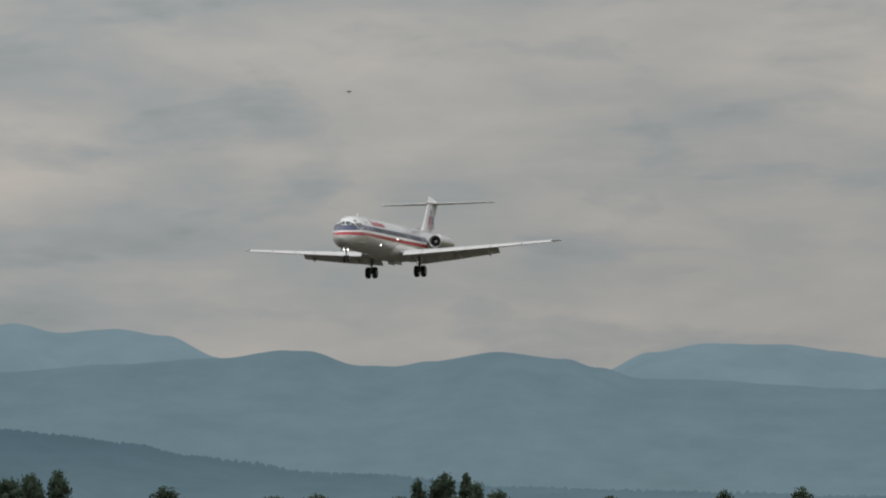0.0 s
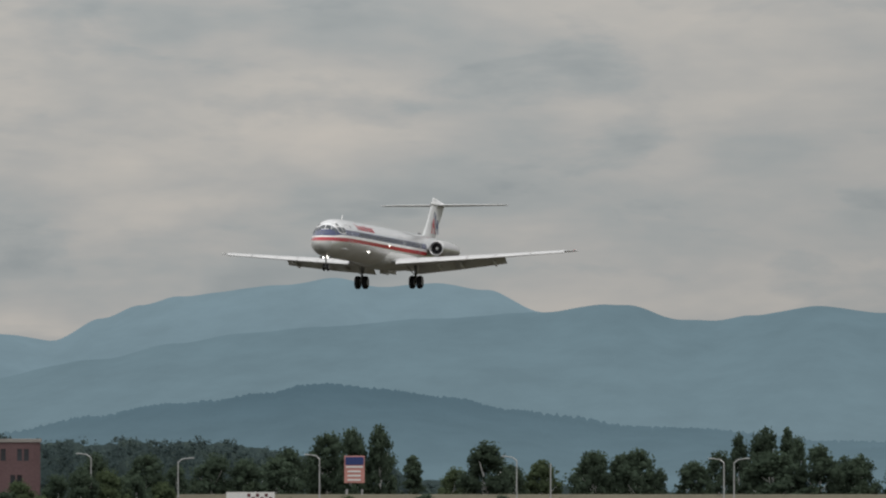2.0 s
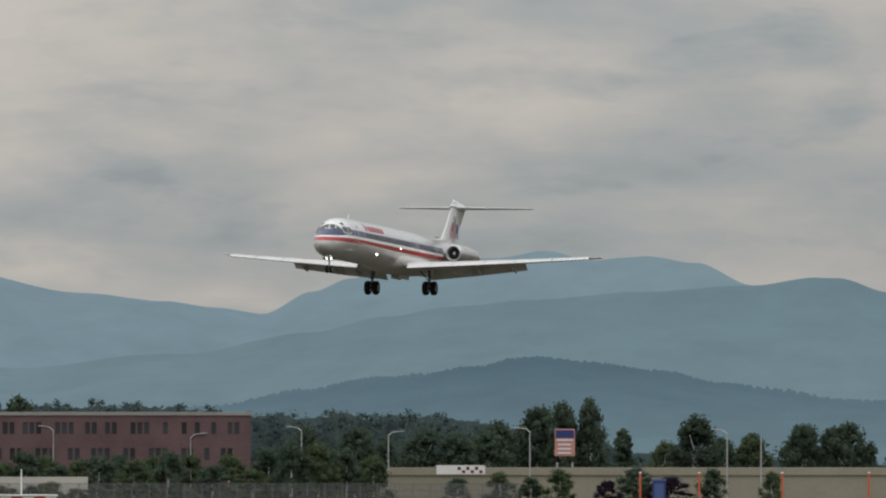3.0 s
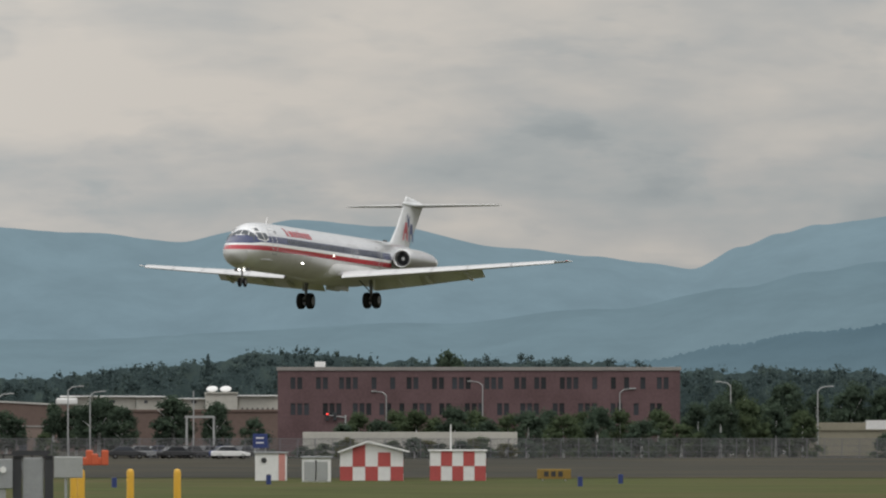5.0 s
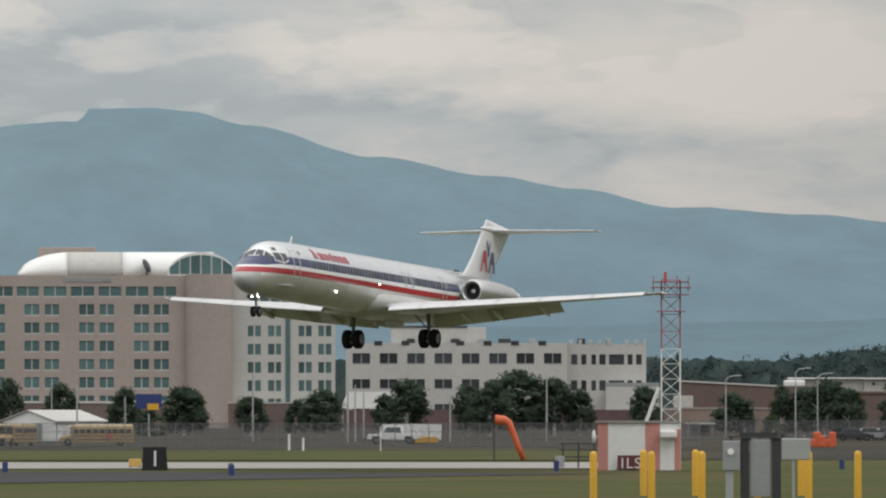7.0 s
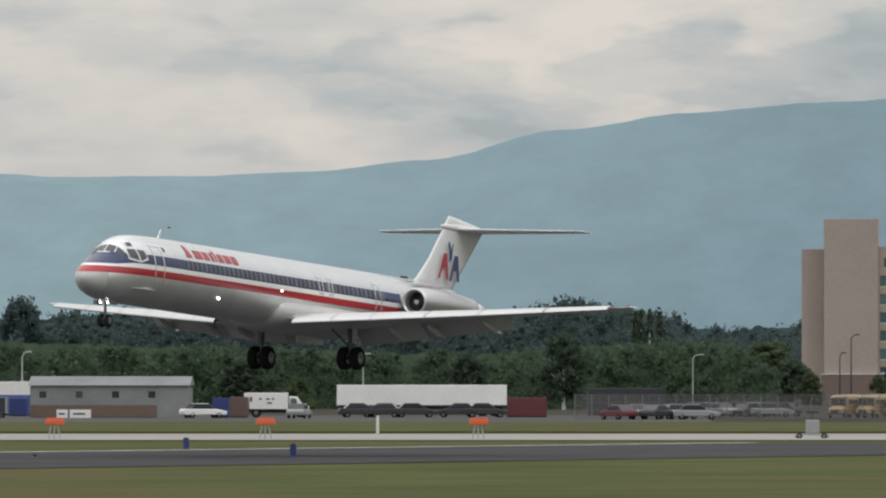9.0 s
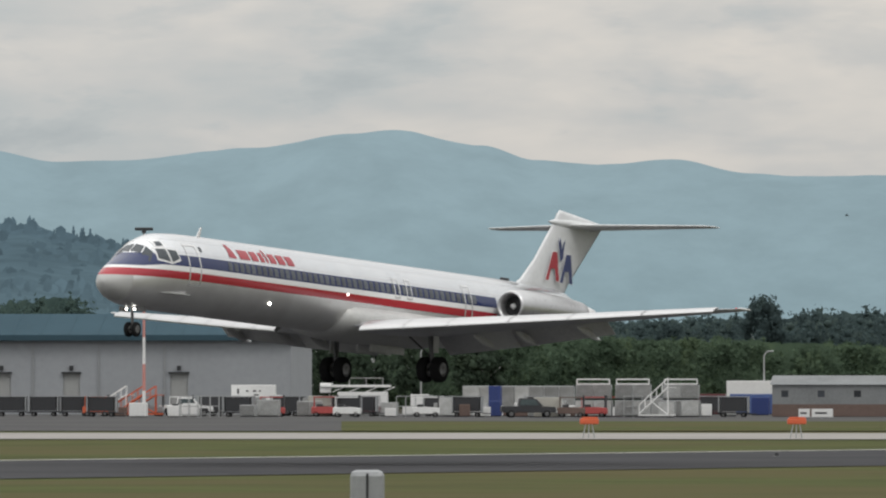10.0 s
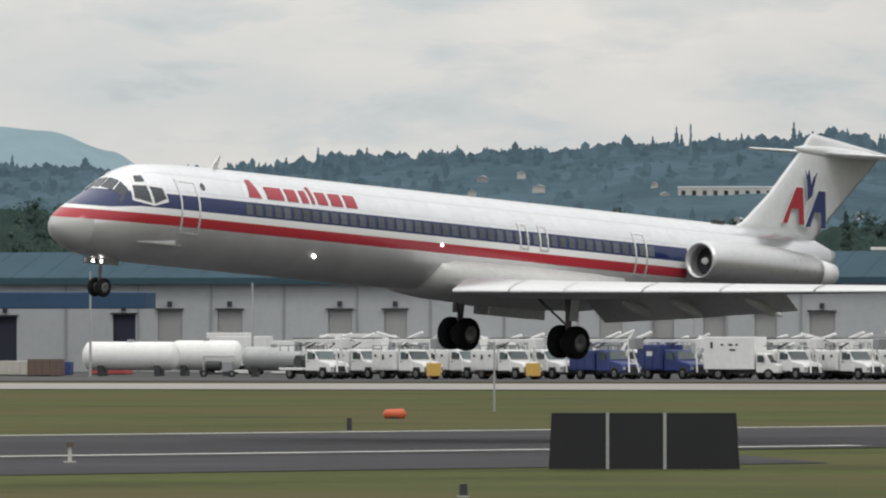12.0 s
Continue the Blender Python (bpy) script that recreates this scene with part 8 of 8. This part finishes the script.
for x in (1050, 1120, 1205):
    c = container(lane(29.679 - (x - 784) / 345.12, LINE - 20), SILVER, "silver air-freight container stack with a frame", 3.6, 1.7)
    container(lane(29.679 - (x - 784) / 345.12, LINE - 20, 0, 1.75), SILVER, "silver air-freight container stacked on another", 3.5, 1.5)
    frame_top = thing("freight_rack", "pale open steel rack on freight containers", "rack", lane(29.679 - (x - 784) / 345.12, LINE - 20, 0, 3.27))
    for a, b in (((-1.6, 0, 0), (-1.6, 0, 0.5)), ((1.6, 0, 0), (1.6, 0, 0.5)), ((-1.6, 0, 0.5), (1.6, 0, 0.5)), ((-1.6, 0, 0.03), (1.6, 0, 0.03))):
        part("bar", rod(a, b, 0.07, 0.07, 5), WHITE, frame_top)
air_stairs(lane(28.590, LINE - 32), WHITE, "white mobile boarding stairs", 3.0)
container(lane(28.323, LINE + 60), MAROON, "dull red shipping container on apron", 3.8, 2.2)
container(lane(28.097, LINE + 60), LIGHTBLUE, "blue shipping container on the apron", 4.6, 2.2)
container(lane(28.111, LINE + 75, 0, 0), WHITE, "white trailer body behind containers", 4.8, 3.6)
container(lane(28.053, LINE + 30), BLUE, "blue freight locker on the apron", 1.8, 1.9)
clutter = random.Random(12)
for k in range(64):
    b = 28.213 + (k % 34) * 0.098 + clutter.uniform(-0.03, 0.03)
    at = lane(b, LINE - 18 + clutter.uniform(-6, 26), clutter.uniform(-6, 6))
    pick = clutter.random()
    if pick < 0.3:
        container(at, SILVER, "silver freight box on the apron", clutter.uniform(1.4, 2.6), clutter.uniform(1.2, 2.0), 1.5)
    elif pick < 0.45:
        container(at, WHITE, "white freight box on the apron", clutter.uniform(1.0, 1.8), clutter.uniform(0.9, 1.7), 1.2)
    elif pick < 0.55:
        container(at, BROWN, "rusty brown crate on the apron", clutter.uniform(1.0, 2.0), clutter.uniform(0.7, 1.4), 1.2)
    elif pick < 0.75:
        baggage_cart(at, DARK, "grey baggage cart with dark curtains")
    elif pick < 0.85:
        gse_tractor(at, (GREY, RED, WHITE)[k % 3], ("grey baggage tractor on the apron", "red baggage tractor on the apron", "white baggage tractor on the apron")[k % 3])
    else:
        rack = thing("freight_rack", "pale open steel rack on the apron", "rack", at)
        for y in (0, 0.9):
            for x in (-0.9, 0, 0.9):
                part("post", rod((x, y, 0), (x, y, 2.1), 0.05, 0.05, 4), STEEL, rack)
            for z in (0.3, 1.1, 2.1):
                part("rail", rod((-0.9, y, z), (0.9, y, z), 0.05, 0.05, 4), STEEL, rack)
# grey site cabin and its neighbours
shed_b = (28.004 + 27.170) / 2
CLADDING = material("weathered_cladding", (0.23, 0.24, 0.245), 0.8, vary=0.15, scale=0.8)
cabin = thing("site_cabin", "long grey metal site cabin with small windows", "building", facing(shed_b, 1105, -4))
w = 15.65
h = 3.25
holes = [(-w / 2 + w * f - 0.35, -w / 2 + w * f + 0.35, h * 0.62, h * 0.82) for f in (0.08, 0.31, 0.54, 0.77)]
block(cabin, "wall", -w / 2, w / 2, 0, 7, 0, h, holes, CLADDING, GLASS_DARK, "grey metal cladding", 0.12)
part("roof", loft([[(x, -0.25, h), (x, 3.5, h + 0.9), (x, 7.25, h)] for x in (-w / 2 - 0.2, w / 2 + 0.2)]), CLADDING, cabin, "low grey gable roof")
part("skirt", box(-w / 2, w * 0.3, -0.12, 0.0, 0.1, h * 0.4), BROWN, cabin, "rusty skirt panel")
for x, wpx in ((723, 20), (755, 38)):
    s = thing("field_sign", "white sign board with unreadable marks", "sign", facing(27.651 - (x - 784) / 345.12, 1075))
    part("panel", box(-wpx * 0.027, wpx * 0.027, 0, 0.08, 0.15, 0.95), WHITE, s)
    part("word_bar", box(-wpx * 0.018, wpx * 0.012, -0.02, 0.0, 0.45, 0.62), DARK, s)
    part("post", rod((0, 0.1, 0), (0, 0.1, 0.6), 0.05, 0.05, 5), STEEL, s)
car(lane(27.106, 1100, 20), WHITE, "white covered car beside the cabin")
container(lane(27.016, 1105), BLUE, "blue storage locker beside the cabin", 1.7, 2.0)
container(lane(26.923, 1110), BROWN, "rust brown storage locker beside the cabin", 1.8, 2.1)
car(lane(26.613, 1090, 80), GREY, "grey car parked on the scrub")
box_truck(lane(26.721, 1120, 0), WHITE, "white box truck parked by a bush", 2.5)
for b, turn in ((26.30, 8), (26.19, 172), (26.02, 5), (25.80, 176), (25.66, 8)):
    car(lane(b, 1118, turn), DARK, "black car parked before a white trailer")
trailer = thing("semi_trailer", "long white semi-trailer with black underside", "trailer", facing((26.425 + 25.541) / 2, 1150, 2))
w = 17.45
part("body", box(-w / 2, w / 2, 0, 2.5, 1.05, 3.27, bevel=0.05), WHITE, trailer)
part("chassis", box(-w / 2 + 0.4, w / 2 - 0.4, 0.7, 1.8, 0.75, 1.05), DARK, trailer)
part("side_rail", box(-w / 2, w / 2, -0.04, 0.0, 1.05, 1.2), DARK, trailer)
part("landing_leg", box(-w / 2 + 3.2, -w / 2 + 3.45, 0.3, 2.2, 0, 0.8), DARK, trailer)
wheels(trailer, [(w / 2 - 1.2 - k * 1.25, y) for k in range(3) for y in (0.25, 2.25)], 0.5)
container(lane(25.446, 1120), MAROON, "dull red storage container by a trailer", 4.0, 2.0)
for i in range(5):
    car(lane(24.626 + 0.1 * i - 0.05, 1060 + 9 * (i % 2), 30 * i), (GREY, GREY, DARK, GREY, MAROON)[i], ("grey car parked on the scrub", "grey car parked on the scrub", "dark car parked on the scrub", "grey car parked on the scrub", "dark red car parked on scrub")[i])
container(lane(24.939, 1180), DARK, "dark open-fronted storage shed", 8.0, 2.9, 4)
for i in range(12):
    car(facing(24.595 - 0.045 * i, 1130 + 14 * (i % 3), 40 * i), (DARK, GREY, BLUE, GREY, DARK, MAROON)[i % 6], ("black car parked beyond the fence", "grey car parked on the scrub", "blue car parked beyond the fence", "grey car parked on the scrub", "black car parked beyond the fence", "dark red car parked on scrub")[i % 6])
for i in range(9):
    car(facing(19.203 - 0.085 * i, 1300 + 8 * (i % 3), 8 * i), (DARK, GREY, BLUE, DARK)[i % 4], ("black car parked beyond the fence", "grey car parked on the scrub", "blue car parked beyond the fence", "black car parked beyond the fence")[i % 4])
car(facing(18.674, 1290, 5), WHITE, "white parked car beyond the fence")
for x in (270, 319, 370):
    school_bus(facing(22.967 - (x - 557) / 345.12, 1118 + (x - 270) * 0.03, -110) @ Matrix.Scale(0.80, 4), "yellow bonneted school bus parked in a row")
school_bus(facing(23.089, 1132, 180) @ Matrix.Scale(0.75, 4), "yellow school bus beside a white shed", True)
tent = thing("shed", "white gabled metal shed with pale roof", "shed", facing(23.436, 1285, -42))
part("wall", prism([(-4.0, 0), (4.0, 0), (4.0, 2.3), (0, 3.45), (-4.0, 2.3)], 0, 8.5), WHITE, tent)
for s in (-1, 1):
    part("roof", prism([(0, 3.5), (0, 3.6), (4.4 * s, 2.34), (4.4 * s, 2.24)], -0.3, 8.8), PALE, tent, "pale metal roof")
for x in (-1.8, 1.2):
    part("door", box(x - 0.9, x + 0.9, -0.04, 0.0, 0.1, 2.0), GREY, tent)
cartbox = thing("field_cart", "grey equipment trailer on the grass", "cart", facing(23.986, 730))
part("case", box(-0.4, 0.5, 0, 0.6, 0.35, 1.25, bevel=0.05), GREY, cartbox)
part("frame", box(-1.1, 1.1, 0, 0.7, 0.22, 0.32), STEEL, cartbox)
part("mast", rod((0.05, 0.3, 1.25), (0.05, 0.3, 1.75), 0.04, 0.04, 6), DARK, cartbox)
part("lamp_bar", box(-0.35, 0.45, 0.22, 0.38, 1.7, 1.84, bevel=0.03), DARK, cartbox)
for x in (-1.05, 1.05):
    part("outrigger", rod((x, 0.35, 0.27), (x, 0.35, 0.0), 0.04, 0.07, 6), STEEL, cartbox)
wheels(cartbox, ((-0.8, 0.05), (0.8, 0.05)), 0.2, 0.12)
tent = thing("marquee", "white tent roof beside the office block", "tent", facing(21.697, 1750))
part("roof", prism([(-4.43, 3.65), (4.43, 3.65), (3.19, 6.30), (-3.19, 6.30)], 0, 8), WHITE, tent)
for x in (-4, 4):
    part("post", rod((x, 0.2, 0), (x, 0.2, 4), 0.1, 0.1, 6), STEEL, tent)
container(facing(21.474, 1280), WHITE, "white site container beyond the fence", 6.80, 1.94)

pickup(facing(19.3235 + 774 / 345.12, 1180, 170), WHITE, "white pickup truck parked on the scrub")
container(facing(19.3235 + 718 / 345.12, 1185), YELLOW, "low yellow equipment box on the scrub", 2.4, 0.8, 1.2)
stand = thing("antenna_stand", "dark low equipment frame beside the striped hut", "equipment", facing(20.62, 720))
for x in (-1.0, 0.0, 1.0):
    part("post", rod((x, 0, 0), (x, 0, 1.6), 0.06, 0.06, 6), DARK, stand)
for z in (0.7, 1.15, 1.55):
    part("rail", box(-1.2, 1.2, -0.06, 0.06, z, z + 0.09), DARK, stand)
part("box", box(-1.5, -0.9, -0.2, 0.3, 0, 0.8, bevel=0.04), GREY, stand)
rack = thing("equipment_rack", "dark flat-topped equipment rack on the scrub", "equipment", facing(19.3235 + 140 / 345.12, 900))
part("top", box(-1.9, 1.9, 0, 0.9, 1.5, 1.62, bevel=0.02), DARK, rack)
for x in (-1.7, -0.6, 0.6, 1.7):
    part("leg", rod((x, 0.3, 0), (x, 0.3, 1.5), 0.07, 0.07, 6), DARK, rack)
part("case", box(-1.1, 0.9, 0.1, 0.7, 0.3, 1.0, bevel=0.05), GREY, rack)

# road signs and marker posts beyond the fence
road_sign = thing("road_sign", "blue road sign panel on two posts", "sign", facing(18.522, 1292))
part("panel", box(-0.85, 0.85, 0, 0.1, 1.29, 2.92, bevel=0.03), BLUE, road_sign, "blue sign panel")
for x in (-0.6, 0.6):
    part("post", rod((x, 0.15, 0), (x, 0.15, 2.6), 0.05, 0.05, 6), STEEL, road_sign)
for i in range(2):
    part("word_bar", box(-0.5, 0.4, -0.03, 0.0, 1.81 + 0.55 * i, 1.81 + 0.55 * i + 0.15), WHITE, road_sign)
toilet = thing("site_toilet", "blue portable toilet cabin by the fence", "toilet", facing(14.277, 1312))
part("cabin", box(-0.80, 0.80, 0, 1.4, 0, 2.61, bevel=0.08), BLUE, toilet)
part("roof", box(-0.86, 0.86, -0.05, 1.45, 2.61, 2.87, bevel=0.04), LIGHTBLUE, toilet, "pale blue moulded roof")
part("door", box(-0.53, 0.53, -0.05, 0.0, 0.2, 2.34), LIGHTBLUE, toilet)
for x in (1133, 1237, 1384, 1537):
    marker = thing("marker_post", "orange marker post beside the field edge", "post", facing(15.384 - (x - 784) / 345.12, 1310), "orange marker posts")
    part("pole", rod((0, 0, 0), (0, 0, 3.54), 0.13, 0.12, 8), ORANGE, marker)
    part("cap", rod((0, 0, 3.54), (0, 0, 3.54 + 0.15), 0.16, 0.1, 8), WHITE, marker)


# ---- what moves ----
# seconds, place along the runway, height of the wheels, pitch, bank
FLIGHT = [
    (0, 1108.0, 31.47, 1.11, 1.53), (0.5, 1074.9, 29.27, 1.37, 1.22), (1, 1041.8, 27.19, 1.38, 1.01), (1.5, 1008.7, 25.2, 1.19, 0.82),
    (2, 975.5, 23.29, 1.37, 0.16), (2.5, 942.2, 21.29, 1.35, -0.45), (3, 909.0, 19.31, 2.13, -0.77), (3.2, 895.7, 18.62, 2.23, -0.79),
    (4.8, 789.0, 13.39, 1.68, 0.36), (5, 775.6, 13.03, 1.78, 0.33), (5.5, 742.2, 11.66, 1.91, 0.27), (6, 708.7, 10.43, 2.35, 0.07),
    (6.5, 675.2, 9.18, 2.61, -0.03), (7, 641.7, 8.16, 2.92, 0.37), (7.5, 608.2, 7.21, 3.26, 0.66), (7.7, 594.7, 6.76, 3.21, 0.61),
    (9.3, 487.1, 4.77, 3.67, -0.53), (9.5, 473.6, 4.62, 3.67, -0.24), (10, 439.9, 4.33, 3.52, 0.19), (10.5, 406.1, 4.09, 3.46, -0.16),
    (11, 372.3, 3.85, 3.60, -0.72), (11.5, 338.5, 3.74, 3.54, -1.79), (12, 304.6, 3.69, 3.48, -3.38),
]


def bird(label, s):
    """A bird with a span of about a metre times s."""
    ob = thing("bird", label, "bird")
    part("body", tube([(0.22 * s, 0.01 * s), (0.12 * s, 0.06 * s), (-0.05 * s, 0.07 * s), (-0.25 * s, 0.02 * s)], 10), DARK, ob, "", True)
    wings = []
    for side in (1, -1):
        bm = bmesh.new()
        loft([[(x * s, y * side * s, z * s) for x, y, z in ring] for ring in (
            ((0.10, 0.04, 0.0), (-0.10, 0.04, 0.0), (-0.10, 0.04, 0.02), (0.10, 0.04, 0.02)),
            ((0.06, 0.28, 0.06), (-0.08, 0.28, 0.06), (-0.08, 0.28, 0.07), (0.06, 0.28, 0.07)),
            ((-0.04, 0.52, 0.02), (-0.08, 0.52, 0.02), (-0.08, 0.52, 0.025), (-0.04, 0.52, 0.025)))], bm)
        wings.append((part("wing", bm, DARK, ob), side))
    return ob, wings


small_bird, small_wings = bird("small dark bird flying past in the sky", 0.3)
far_bird, far_wings = bird("small dark bird gliding before the hills", 0.7)


def beat(wings, step, swing):
    for wing, side in wings:
        walk(wing, [(step * i, pose(0, 0, 0, side * (swing if i % 2 else -swing * 0.5), 0, 0)) for i in range(int(12 / step) + 1)])


def motions():
    rows = []
    for t, x, h, pitch, bank in FLIGHT:
        rows.append((t, pose(x, 253.8, h, 0, 0, 180) @ pose(0, 0, 0, 0, -pitch, 0) @ pose(0, 0, 0, bank, 0, 0)))
    walk(airliner, rows)
    walk(small_bird, [(t, facing(b, 300, 0, z)) for t, b, z in ((0, 13.141, 16.1), (0.4, 12.565, 15.75), (0.8, 11.935, 14.9), (2, 9.9, 12.6), (12, -6.0, 10.0))])
    walk(far_bird, [(t, facing(b, 900, 180, z)) for t, b, z in ((0, 24.3, 15.0), (9.3, 27.38, 16.2), (9.5, 27.446, 16.4), (10, 27.61, 17.0), (12, 28.3, 18.0))])
    beat(small_wings, 0.2, 35)
    beat(far_wings, 0.4, 20)


motions()
